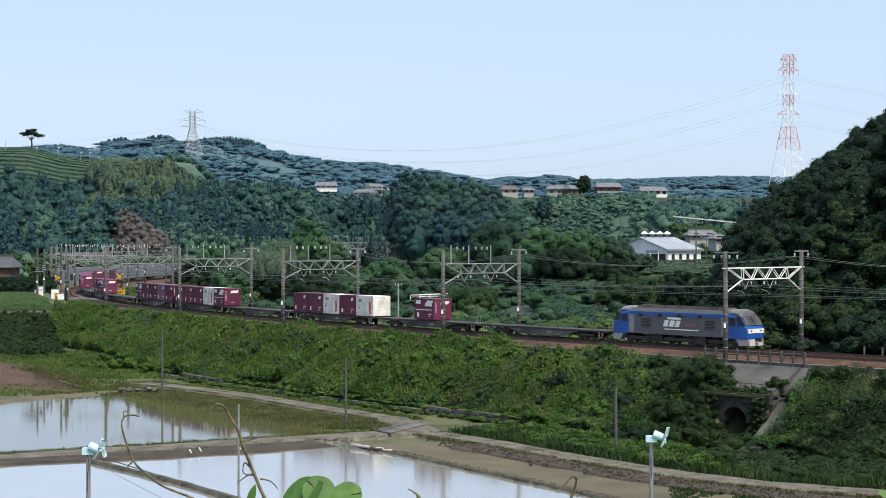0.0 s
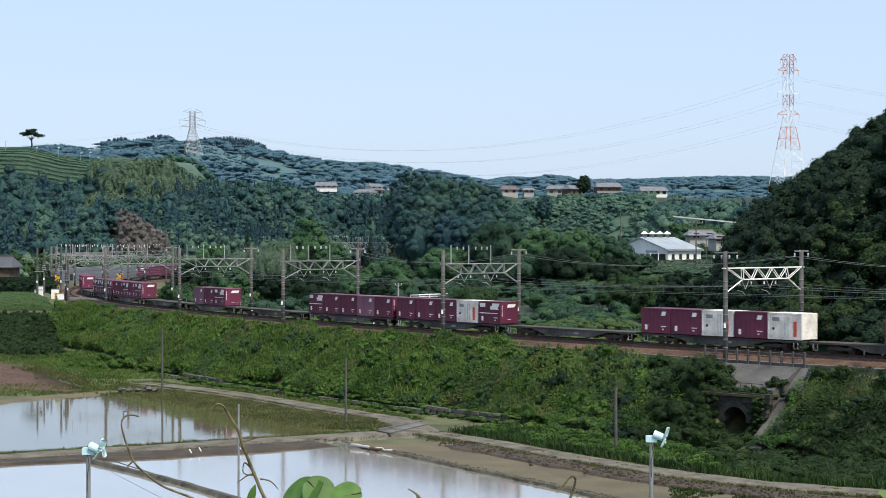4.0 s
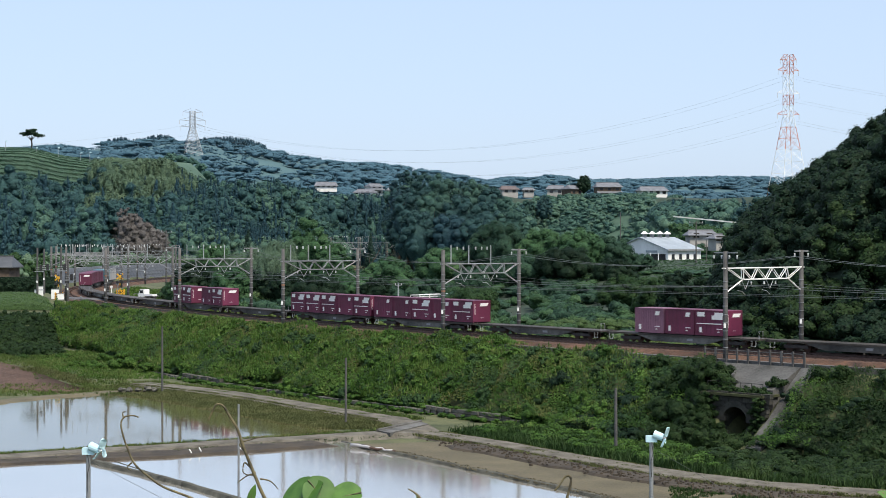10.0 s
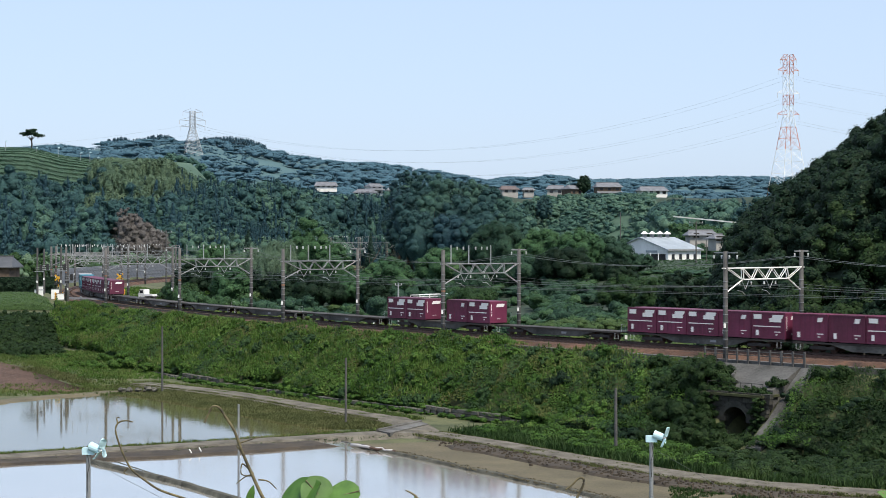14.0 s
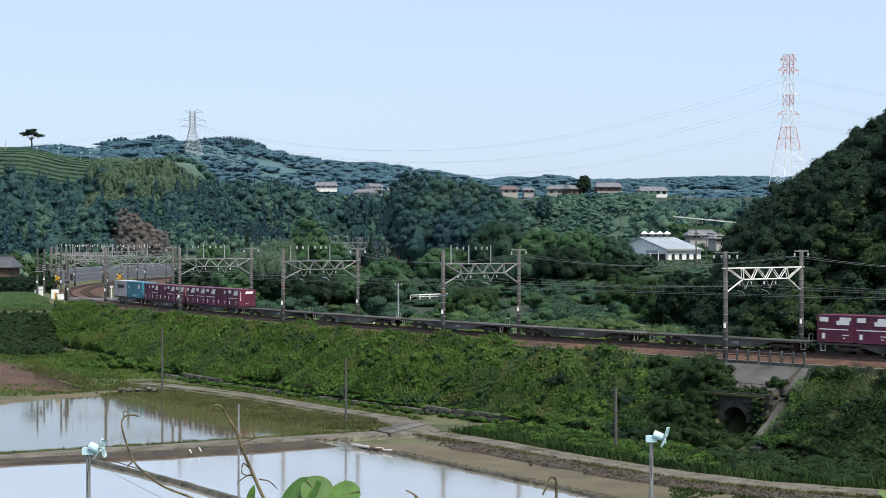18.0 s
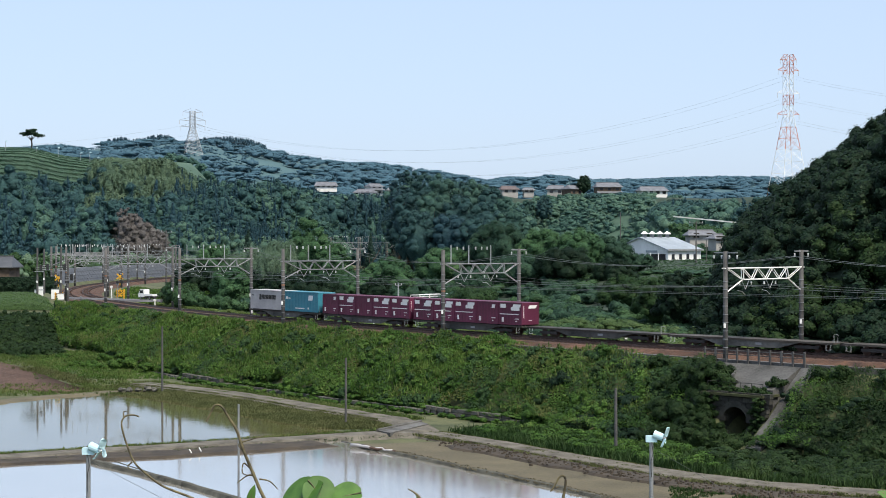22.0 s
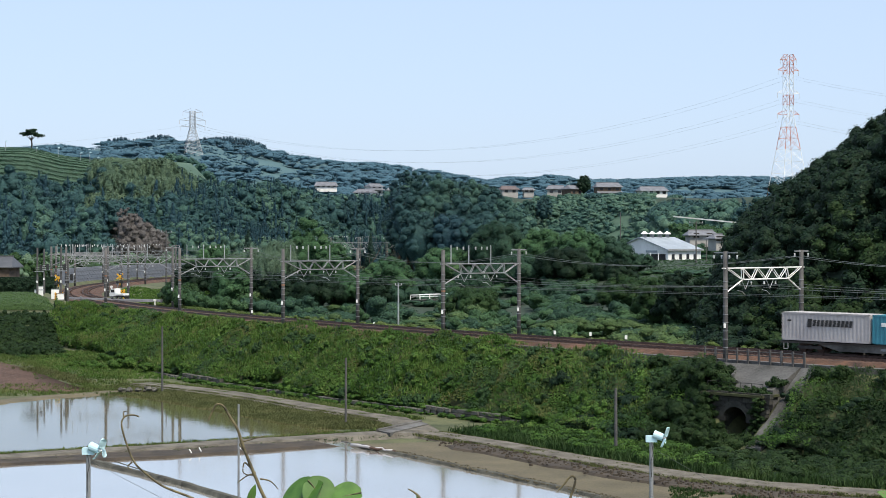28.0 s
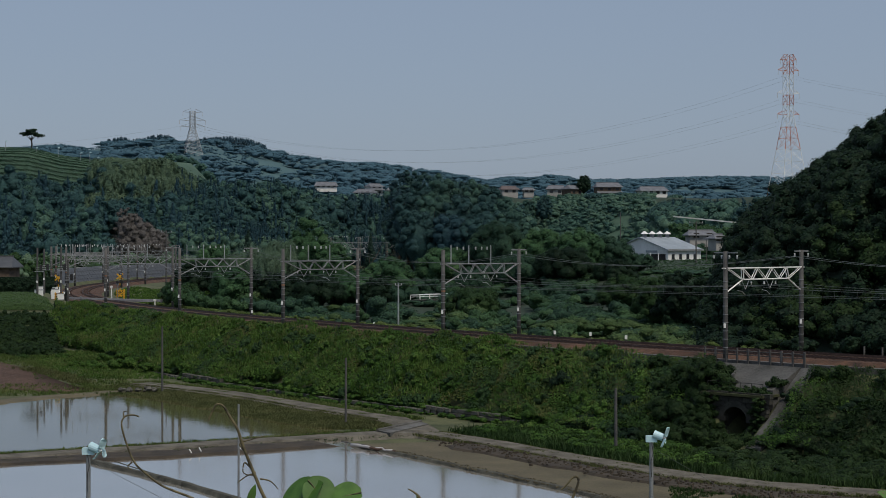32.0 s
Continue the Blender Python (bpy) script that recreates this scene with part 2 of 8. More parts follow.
def water_material(name, rough, coat, dark, pale):
    m = bpy.data.materials.new(name)
    m.use_nodes = True
    n, l = m.node_tree.nodes, m.node_tree.links
    b = n["Principled BSDF"]
    co, ns, rp = n.new("ShaderNodeTexCoord"), n.new("ShaderNodeTexNoise"), n.new("ShaderNodeValToRGB")
    ns.inputs["Scale"].default_value = 0.15
    rp.color_ramp.elements[0].color, rp.color_ramp.elements[1].color = (*dark, 1), (*pale, 1)
    l.new(co.outputs["Object"], ns.inputs["Vector"])
    l.new(ns.outputs["Fac"], rp.inputs["Fac"])
    l.new(rp.outputs["Color"], b.inputs["Base Color"])
    b.inputs["Roughness"].default_value, b.inputs["IOR"].default_value = rough, 1.75
    b.inputs["Coat Weight"].default_value, b.inputs["Coat Roughness"].default_value = coat, rough
    rip, bp = n.new("ShaderNodeTexNoise"), n.new("ShaderNodeBump")
    rip.inputs["Scale"].default_value = 1.2
    bp.inputs["Strength"].default_value, bp.inputs["Distance"].default_value = 0.22, 0.012
    l.new(co.outputs["Object"], rip.inputs["Vector"])
    l.new(rip.outputs["Fac"], bp.inputs["Height"])
    l.new(bp.outputs[0], b.inputs["Normal"])
    return m


WATER = water_material("paddy_water", 0.05, 0.1, (0.075, 0.065, 0.03), (0.12, 0.105, 0.055))
RIPPLED = water_material("milky_paddy_water", 0.1, 1.0, (0.26, 0.24, 0.2), (0.34, 0.315, 0.27))


# ---- mesh helpers ----
class Form:
    """Collects the faces of one mesh."""

    def __init__(self):
        self.v, self.f = [], []

    def add(self, verts, faces):
        k = len(self.v)
        self.v += [tuple(p) for p in verts]
        self.f += [tuple(i + k for i in f) for f in faces]
        return self

    def box(self, c, s, rz=0.0, taper=1.0):
        cs, sn = math.cos(rz), math.sin(rz)
        pts = []
        for z, q in ((-0.5, 1.0), (0.5, taper)):
            for x, y in ((-0.5, -0.5), (0.5, -0.5), (0.5, 0.5), (-0.5, 0.5)):
                a, b = x * s[0] * q, y * s[1] * q
                pts.append((c[0] + a * cs - b * sn, c[1] + a * sn + b * cs, c[2] + z * s[2]))
        return self.add(pts, [(3, 2, 1, 0), (4, 5, 6, 7), (0, 1, 5, 4), (1, 2, 6, 5), (2, 3, 7, 6), (3, 0, 4, 7)])

    def tube(self, p, q, r, r2=None, n=6):
        p, q = Vector(p), Vector(q)
        r2 = r if r2 is None else r2
        d = q - p
        if d.length < 1e-6:
            return self
        d.normalize()
        a = d.orthogonal().normalized()
        b = d.cross(a)
        pts = []
        for c, rad in ((p, r), (q, r2)):
            for i in range(n):
                t = 2 * math.pi * i / n
                pts.append(c + (a * math.cos(t) + b * math.sin(t)) * rad)
        fs = [(i, (i + 1) % n, n + (i + 1) % n, n + i) for i in range(n)]
        return self.add(pts, fs + [tuple(range(n - 1, -1, -1)), tuple(range(n, 2 * n))])

    def line(self, pts, r, r2=None, n=6):
        """A bent tube through the points."""
        pts = [Vector(p) for p in pts]
        r2 = r if r2 is None else r2
        k0 = len(self.v)
        m = len(pts)
        for j, p in enumerate(pts):
            d = (pts[min(j + 1, m - 1)] - pts[max(j - 1, 0)]).normalized()
            a = d.cross(Vector((0, 0, 1)))
            a = a.normalized() if a.length > 0.05 else d.orthogonal().normalized()
            b = d.cross(a)
            rad = r + (r2 - r) * j / max(m - 1, 1)
            for i in range(n):
                t = 2 * math.pi * i / n
                self.v.append(tuple(p + (a * math.cos(t) + b * math.sin(t)) * rad))
        for j in range(m - 1):
            for i in range(n):
                self.f.append((k0 + j * n + i, k0 + j * n + (i + 1) % n, k0 + (j + 1) * n + (i + 1) % n, k0 + (j + 1) * n + i))
        self.f += [tuple(k0 + i for i in range(n - 1, -1, -1)), tuple(k0 + (m - 1) * n + i for i in range(n))]
        return self

    def prism(self, outline, z0, z1):
        """An upright prism over a plan outline."""
        n = len(outline)
        pts = [(x, y, z0) for x, y in outline] + [(x, y, z1) for x, y in outline]
        return self.add(pts, [(i, (i + 1) % n, n + (i + 1) % n, n + i) for i in range(n)] + [tuple(range(n - 1, -1, -1)), tuple(range(n, 2 * n))])

    def loft(self, rings, close=True):
        """Joins rings of equal length into a skin, with caps."""
        k0, n = len(self.v), len(rings[0])
        for r in rings:
            self.v += [tuple(p) for p in r]
        for j in range(len(rings) - 1):
            for i in range(n if close else n - 1):
                a, b = k0 + j * n + i, k0 + j * n + (i + 1) % n
                self.f.append((a, b, b + n, a + n))
        if close:
            self.f += [tuple(k0 + i for i in range(n - 1, -1, -1)), tuple(k0 + (len(rings) - 1) * n + i for i in range(n))]
        return self

    def turned(self, m):
        self.v = [tuple(m @ Vector(p)) for p in self.v]
        return self

    def mesh(self, name, material, smooth=False):
        me = bpy.data.meshes.new(name)
        me.from_pydata(self.v, [], self.f)
        bm = bmesh.new()
        bm.from_mesh(me)
        bmesh.ops.recalc_face_normals(bm, faces=bm.faces)
        bm.to_mesh(me)
        bm.free()
        me.materials.append(material)
        if smooth:
            me.shade_smooth()
        return me


def part(name, form, material, parent, label="", at=None, smooth=False):
    """One mesh under a thing or a part."""
    me = form if isinstance(form, bpy.types.Mesh) else form.mesh(name, material, smooth)
    ob = new(name, me)
    ob.parent = parent
    if at is not None:
        ob.matrix_basis = at
    if label:
        ob["label"] = label
    return ob


def thing(name, label, category, at=None, group="", kind=""):
    """An Empty at a thing's base, for its parts."""
    ob = tagged(new(name), label, category, group, kind)
    if at is not None:
        ob.matrix_basis = at
    return ob


def single(name, form, material, label, category, group="", kind="", at=None, smooth=False):
    ob = tagged(new(name, form.mesh(name, material, smooth)), label, category, group, kind)
    if at is not None:
        ob.matrix_basis = at
    return ob


def quick_mesh(name, verts, quads, material, second=None, index=None, tris=0):
    """A mesh from number arrays: the first 3 * tris vertices are triangles, then come the quads (n, 4)."""
    me = bpy.data.meshes.new(name)
    nv, nf = len(verts), len(quads)
    me.vertices.add(nv)
    me.vertices.foreach_set("co", np.ascontiguousarray(verts, dtype=np.float32).ravel())
    loops = np.concatenate([np.arange(tris * 3), np.asarray(quads).ravel()])
    me.loops.add(len(loops))
    me.loops.foreach_set("vertex_index", np.ascontiguousarray(loops, dtype=np.int32))
    me.polygons.add(tris + nf)
    me.polygons.foreach_set("loop_start", np.concatenate([np.arange(tris) * 3, tris * 3 + np.arange(nf) * 4]).astype(np.int32))
    me.update(calc_edges=True)
    me.materials.append(material)
    if second:
        me.materials.append(second)
        me.polygons.foreach_set("material_index", np.ascontiguousarray(index, dtype=np.int32))
    return me


NO_QUADS = np.zeros((0, 4), int)


# ---- the railway's line in plan: curvature along the way ----
KNOT_S = [-430, -330, -280, -240, -200, -160, -120, -80, -40, 0, 40, 90, 160, 620]
KNOT_K = [0.0, 0.0009, 0.00213, 0.00246, 0.0028, 0.00311, 0.00324, 0.00305, 0.00256, 0.00209, 0.00197, 0.00188, 0.0006, 0.0]
LINE_S = np.arange(-560, 620, 1.0)
LINE_T = np.cumsum(np.interp(LINE_S, KNOT_S, KNOT_K))
I60 = int(np.searchsorted(LINE_S, 60))
LINE_T = LINE_T - LINE_T[I60] - 0.84803
LINE_X, LINE_Y = np.cumsum(np.cos(LINE_T)), np.cumsum(np.sin(LINE_T))
LINE_X, LINE_Y = LINE_X - LINE_X[I60] + 19.642, LINE_Y - LINE_Y[I60] + 165.559


def on_line(s, off=0.0, z=0.0):
    """A point of the railway: metres along it, metres to its outer (paddy) side, height over the rails."""
    x, y, t = (float(np.interp(s, LINE_S, a)) for a in (LINE_X, LINE_Y, LINE_T))
    return Vector((x + math.sin(t) * off, y - math.cos(t) * off, z))


def heading(s):
    return float(np.interp(s, LINE_S, LINE_T))


def line_pose(s, off=0.0, z=0.0):
    return Matrix.Translation(on_line(s, off, z)) @ Matrix.Rotation(heading(s), 4, "Z")


def nearest(x, y):
    """For arrays of points: metres along the railway and to its outer side."""
    s, off = np.zeros(len(x)), np.zeros(len(x))
    for a in range(0, len(x), 4000):
        px, py = x[a:a + 4000, None], y[a:a + 4000, None]
        d = (px - LINE_X[None, ::2]) ** 2 + (py - LINE_Y[None, ::2]) ** 2
        i = d.argmin(axis=1) * 2
        s[a:a + 4000] = LINE_S[i]
        off[a:a + 4000] = (px[:, 0] - LINE_X[i]) * np.sin(LINE_T[i]) - (py[:, 0] - LINE_Y[i]) * np.cos(LINE_T[i])
        far = np.sqrt(d.min(axis=1))
        o = off[a:a + 4000]
        off[a:a + 4000] = np.where(o >= 0, 1, -1) * np.maximum(np.abs(o), far)
    return s, off


def step(a, b, v):
    t = np.clip((v - a) / (b - a), 0, 1)
    return t * t * (3 - 2 * t)


FIELD = -7.15
SCARP_X = [-400, -130, -105, -75, -45, -24, -14, -4, 22, 34, 70, 120, 170, 400]
SCARP_Y = [600, 600, 610, 660, 720, 712, 660, 618, 600, 628, 560, 470, 420, 400]
PLATEAU_X = [-400, -200, -120, -60, 0, 60, 130, 400]
PLATEAU_Z = [15, 14, 15, 31, 31, 28, 25, 24]


def wobble(x, y, size, amp):
    return amp * (np.sin(x / size + 1.7 * np.sin(y / size * 0.7)) + np.sin(y / size * 1.3 + 1.3 * np.sin(x / size * 0.6))) * 0.5


def ground_height(x, y):
    """Height of the land for arrays of points."""
    x, y = np.asarray(x, float), np.asarray(y, float)
    s, off = nearest(x, y)
    # outer side: paddies, bank of the railway, terrace with the tea field
    low = FIELD + 1.5 * step(190, 226, y) * step(-30, -48, x)
    edge = np.interp(y, [246, 262], [-57, -50])
    on_terrace = step(0, -7, x - edge)
    terrace = np.interp(y, [226, 262, 300, 340], [-5.65, -0.65, 0.6, 0.3]) * on_terrace + low * (1 - on_terrace)
    outer = np.maximum(low, np.where(y > 226, terrace, low))
    outer = np.where(y > 300, np.maximum(outer, 0.3 * step(300, 320, y) - 12 * step(-40, 0, x)), outer)
    bank = -0.75 - np.maximum(off - 8.2, 0) / 1.35
    outer = np.maximum(outer, bank)
    # inner side of the curve: shallow dip, then rising ground
    dip = -0.75 - 2.2 * step(5, 12, -off)
    dip = dip + 1.5 * step(-45, -75, s) * step(5, 12, -off)
    rise = np.interp(y, [150, 230, 300, 360, 460, 600], [0, 1.5, 4.5, 7.5, 8.5, 9]) * step(-10, 45, x)
    inner = dip + rise * step(8, 40, -off)
    steep = np.interp(x - 0.172 * y, [0, 3, 9, 14, 21, 40, 80], [0, 9, 14, 17.5, 22.5, 36, 52])
    inner = inner + steep * step(4, 32, -off) * step(330, 240, y)
    z = np.where(off > 0, outer, inner)
    z = np.where((np.abs(off) < 5.5) | ((off > 0) & (off < 8.2)), -0.75, z)
    z = np.where((s > 80.2) & (s < 86) & (off > 4) & (off < 19), FIELD - 0.6, z)
    # scarp and plateau behind, then the far ridges
    y0 = np.interp(x, SCARP_X, SCARP_Y) + wobble(x, y, 17, 9)
    top = np.interp(x, PLATEAU_X, PLATEAU_Z)
    z = z + (top - np.clip(z, 0, 9)) * step(0, 95, y - y0)
    hill = np.interp(x / np.maximum(y, 1) * 650, TEA_X, TEA_Z)
    z = z + np.maximum(hill - z, 0) * step(690, 890, y) * step(-78, -100, x / np.maximum(y, 1) * 650)
    far = np.interp(x / np.maximum(y, 1) * 1500, FAR_X, FAR_Z)
    z = z + np.maximum(far - z, 0) * step(900, 1480, y)
    z = z + wobble(x, y, 9, 0.25) * step(16, 40, np.abs(off)) * step(255, 300, y)
    # the viewer's hillside
    d = np.hypot(x, y)
    mine = np.interp(d, [0, 4, 60, 100], [8.4, 7.6, -4.5, FIELD])
    z = np.where((y < 130) & (d < 100), np.maximum(np.minimum(z, FIELD), mine), z)
    return z


TEA_X, TEA_Z = zip(*[(-265.3, 68.9), (-175.7, 61.1), (-164.5, 60.8), (-151.1, 56.4), (-130.9, 52.7), (-115.2, 54.0), (-101.8, 53.3), (-83.8, 48.4), (-70.3, 42.5), (-50.2, 36.3)])
FAR_X, FAR_Z = zip(*[(-664.1, 101.6), (-405.5, 90.2), (-359.0, 92.3), (-327.9, 89.7), (-307.2, 93.5), (-250.3, 97.0), (-209.0, 96.0), (-177.9, 93.4), (-136.6, 82.9), (-74.5, 77.3), (-33.1, 72.1), (8.3, 66.4), (60.0, 63.3), (101.4, 66.9), (142.8, 61.2), (204.8, 63.3), (282.4, 63.3), (344.5, 60.2), (732.4, 70.5)])


def ground():
    xs = np.concatenate([np.arange(-4200, -400, 200), np.arange(-400, -112, 8), np.arange(-112, 112, 1.6), np.arange(112, 400, 8), np.arange(400, 4300, 200)])
    ys = np.concatenate([np.arange(-600, 0, 60), np.arange(0, 112, 6), np.arange(112, 330, 1.6), np.arange(330, 760, 5), np.arange(760, 1800, 25), np.arange(1800, 4900, 200)])
    gx, gy = np.meshgrid(xs, ys)
    z = ground_height(gx.ravel(), gy.ravel())
    v = np.stack([gx.ravel(), gy.ravel(), z], axis=1)
    nx, ny = len(xs), len(ys)
    i = (np.arange(ny - 1)[:, None] * nx + np.arange(nx - 1)[None, :]).ravel()
    q = np.stack([i, i + 1, i + nx + 1, i + nx], axis=1)
    cx, cy = v[q, 0].mean(axis=1), v[q, 1].mean(axis=1)
    s, off = nearest(cx, cy)
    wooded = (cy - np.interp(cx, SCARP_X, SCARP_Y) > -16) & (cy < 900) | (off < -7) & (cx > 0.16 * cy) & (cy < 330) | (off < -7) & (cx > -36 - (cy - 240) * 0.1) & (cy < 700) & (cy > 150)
    tea = (cy > 745) & (cy <= 930) & (cx / np.maximum(cy, 1) < -0.135)
    lean = cx / np.maximum(cy, 1)
    tea |= (lean > 0.05) & (lean < 0.13) & (cy - np.interp(cx, SCARP_X, SCARP_Y) > -4) & (cy < 700)
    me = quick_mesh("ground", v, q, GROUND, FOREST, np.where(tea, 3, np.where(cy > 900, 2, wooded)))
    me.materials.append(HAZEDFARLAND)
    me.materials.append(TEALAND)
    me.shade_smooth()
    tagged(new("ground", me), "uneven grassy valley ground rising to wooded hills", "ground", kind="structure")


ground()


def height_at(x, y):
    return float(ground_height(np.array([x]), np.array([y]))[0])


# ---- paddies, paths and banks ----
def sheet(name, outline, z, material, label, category, kind="structure", thick=0.12):
    f = Form().prism(outline, z - thick, z)
    return single(name, f, material, label, category, kind=kind)


def strip(name, pts, width, z, material, label, category, height=0.4, foot=0.5, kind="structure", ripple=0.08):
    """A raised bank or path along a line, with sloping, uneven sides."""
    dense = []
    for (ax, ay), (bx, by) in zip(pts, pts[1:]):
        n = max(int(math.hypot(bx - ax, by - ay) / 1.5), 1)
        dense += [(ax + (bx - ax) * i / n, ay + (by - ay) * i / n) for i in range(n)]
    dense.append(pts[-1])
    rnd = random.Random(name)
    rings = []
    for j, (x, y) in enumerate(dense):
        a, b = dense[max(j - 1, 0)], dense[min(j + 1, len(dense) - 1)]
        d = Vector((b[0] - a[0], b[1] - a[1]))
        d.normalize()
        nx, ny = -d.y, d.x
        w = width * 0.5 * (1 + rnd.uniform(-ripple, ripple))
        q = foot * (1 + rnd.uniform(-0.3, 0.3))
        zz = z + rnd.uniform(-0.03, 0.03) * (ripple > 0.05)
        rings.append([(x + nx * (w + q), y + ny * (w + q), z - height), (x + nx * w, y + ny * w, zz), (x, y, zz + 0.02), (x - nx * w, y - ny * w, zz), (x - nx * (w + q), y - ny * (w + q), z - height)])
    for j in (0, -1):
        rings[j] = [(x, y, z - height - 0.05) for x, y, _ in rings[j]]
    f = Form().loft(rings, close=False)
    return single(name, f, material, label, category, kind=kind)


WATER_Z = FIELD + 0.12
sheet("water", [(-48.3, 162.13), (-46.74, 172.88), (-42.25, 179.13), (-36.06, 183.79), (-27.55, 175.95), (-18.73, 162.66), (-11.79, 152.64), (-8.73, 147.19), (-17.44, 138.94), (-26.92, 133.69), (-39.19, 131.56)], WATER_Z, WATER, "still shallow water of a flooded paddy", "water")
sheet("water", [(-38.58, 129.49), (-28.08, 131.56), (-11.76, 105.27), (-31.36, 105.27)], WATER_Z, RIPPLED, "still water of the near flooded paddy", "water")
sheet("water", [(-26.52, 129.49), (-16.32, 133.69), (-8.97, 141.31), (-4.37, 134.78), (3.22, 123.06), (8.53, 114.52), (12.78, 107.09), (-12.7, 107.09)], WATER_Z, RIPPLED, "wide flooded paddy mirroring the pale sky", "water")
sheet("mud_field", [(-6.87, 138.45), (-0.19, 140.02), (5.37, 134.3), (13.36, 122.63), (20.12, 113.07), (23.07, 108.6), (12.6, 107.18), (8.5, 114.12), (3.21, 122.63), (-4.34, 133.94)], FIELD + 0.18, DRYMUD, "pale drained mud of an unplanted paddy", "mud field")
def tilled_field():
    """Soil in low ridges that follow the land."""
    xs, rings = np.linspace(-80, 148, 40), []
    far, near = np.interp(xs, [-80, 0, 60, 148], [648, 652, 661, 682]), np.interp(xs, [-80, 0, 60, 110, 148], [682, 681, 684, 687, 684])
    n = 46
    for k in range(n + 1):
        row = far + (near - far) * k / n
        d = 16.6 * 2900 / (row - 429.5)
        x = (xs - 784) / 2900 * d
        z = ground_height(x, d) + 0.16 + 0.09 * math.sin(k * 2.1) - (0.4 if k in (0, n) else 0)
        rings.append(list(zip(x.tolist(), d.tolist(), z.tolist())))
    single("soil_field", Form().loft(rings, close=False), SOIL, "bare reddish-brown tilled field in low ridges", "field", kind="structure")


tilled_field()
strip("mud_edge", [(-49.51, 166.2), (-47.48, 175.64), (-44.97, 180.12), (-41.37, 183.46), (-36.82, 187.64), (-33.4, 184.83)], 2.2, -6.93, DRYMUD, "pale cracked mud at the paddy's edge", "bank", 0.3, 1.2, ripple=0.3)
strip("farm_path", [(-37.95, 127.37), (-30.93, 131.14), (-24.75, 134.4), (-17.4, 138.6), (-9.08, 143.08), (-4.22, 145.65), (-0.7, 145.65)], 2.3, -6.75, GRAVEL, "pale gravel farm path between the paddies", "path", 0.5, 0.9)
strip("farm_path", [(-2.48, 146.52), (0.79, 142.66), (5.45, 136.28), (9.64, 129.4), (13.53, 124.12), (17.11, 119.26), (22.29, 114.23), (29.76, 110.1), (34.01, 107.67)], 2.1, -6.74, GRAVEL, "pale gravel farm path with two wheel tracks", "path", 0.5, 0.9)
strip("farm_path", [(-37.76, 197.64), (-33.33, 193.71), (-28.97, 189.2), (-24.39, 184.19), (-18.47, 176.2), (-12.95, 167.71), (-8.0, 161.05), (-4.53, 156.4), (-2.55, 151.07), (-1.95, 144.78)], 2.2, -6.73, GRAVEL, "gravel path along the foot of the railway bank", "path", 0.5, 1.0)
strip("earth_bank", [(-28.0, 128.08), (-22.19, 120.5), (-17.98, 114.84), (-12.64, 106.57)], 0.42, -6.78, OLDBANK, "narrow mud bank dividing two paddies", "bank", 0.4, 0.3)
strip("earth_bank", [(-8.22, 138.62), (-3.83, 132.24), (0.69, 125.13), (4.75, 118.75), (8.42, 112.98), (12.29, 106.11)], 0.4, -6.82, OLDBANK, "low mossy mud bank at the water's edge", "bank", 0.3, 0.25)
strip("earth_bank", [(-37.9, 126.0), (-28.73, 129.25), (-22.46, 131.5), (-16.07, 135.0), (-9.0, 139.2)], 3.6, -6.85, MUD, "dark mud bank along the farm path", "bank", 0.35, 0.9, ripple=0.16)

strip("earth_bank", [(0.29, 138.25), (5.25, 131.21), (9.28, 124.55), (13.01, 119.39), (16.48, 114.91), (21.52, 110.26), (28.65, 105.97)], 2.6, -6.82, MUD, "dark trodden earth edge below the farm path", "bank", 0.3, 0.5, ripple=0.35)


# ---- the railway ----
def swept(s0, s1, profile, every=2.0):
    rings = []
    n = int((s1 - s0) / every)
    for i in range(n + 1):
        s = s0 + (s1 - s0) * i / n
        rings.append([on_line(s, o, z) for o, z in profile])
    return Form().loft(rings)


def railway():
    single("ballast_bed", swept(-540, 590, [(-3.6, -0.85), (-2.0, -0.18), (5.8, -0.18), (7.4, -0.85)], 3.0), BALLAST, "rust-brown ballast bed of a double-track line", "ballast", kind="structure")
    for off in (0.0, 3.8):
        for g in (-0.545, 0.545):
            a = off + g
            single("rail", swept(-540, 590, [(a - 0.06, -0.16), (a - 0.035, -0.02), (a - 0.035, 0.0), (a + 0.035, 0.0), (a + 0.035, -0.02), (a + 0.06, -0.16)], 3.0), RAILSTEEL, "brown steel running rail", "rail", "rails", "structure")
    f = Form()
    s = -300.0
    while s < 130:
        for off in (0.0, 3.8):
            c = on_line(s, off, -0.2)
            f.box(c, (0.22, 2.0, 0.12), heading(s))
        s += 0.62
    single("sleepers", f, SLEEPER, "weathered sleepers half sunk in the ballast", "sleepers", kind="stuff")
    single("cable_trough", swept(44, 130, [(7.5, -1.1), (7.5, -0.45), (8.2, -0.45), (8.2, -1.1)], 2.0), CONCRETE, "grey concrete cable trough beside the track", "cable trough", kind="structure")


railway()


# ---- overhead line: portals, masts and wires ----
NEAR_OFF, FAR_OFF = 6.8, -4.2
PORTALS = [76.3, 37.8, 5.1, -25.6, -59.4, -92.0, -125.0, -158.0, -191.0, -224.0, -257.0, -400.0, -433.0, -466.0, -500.0]


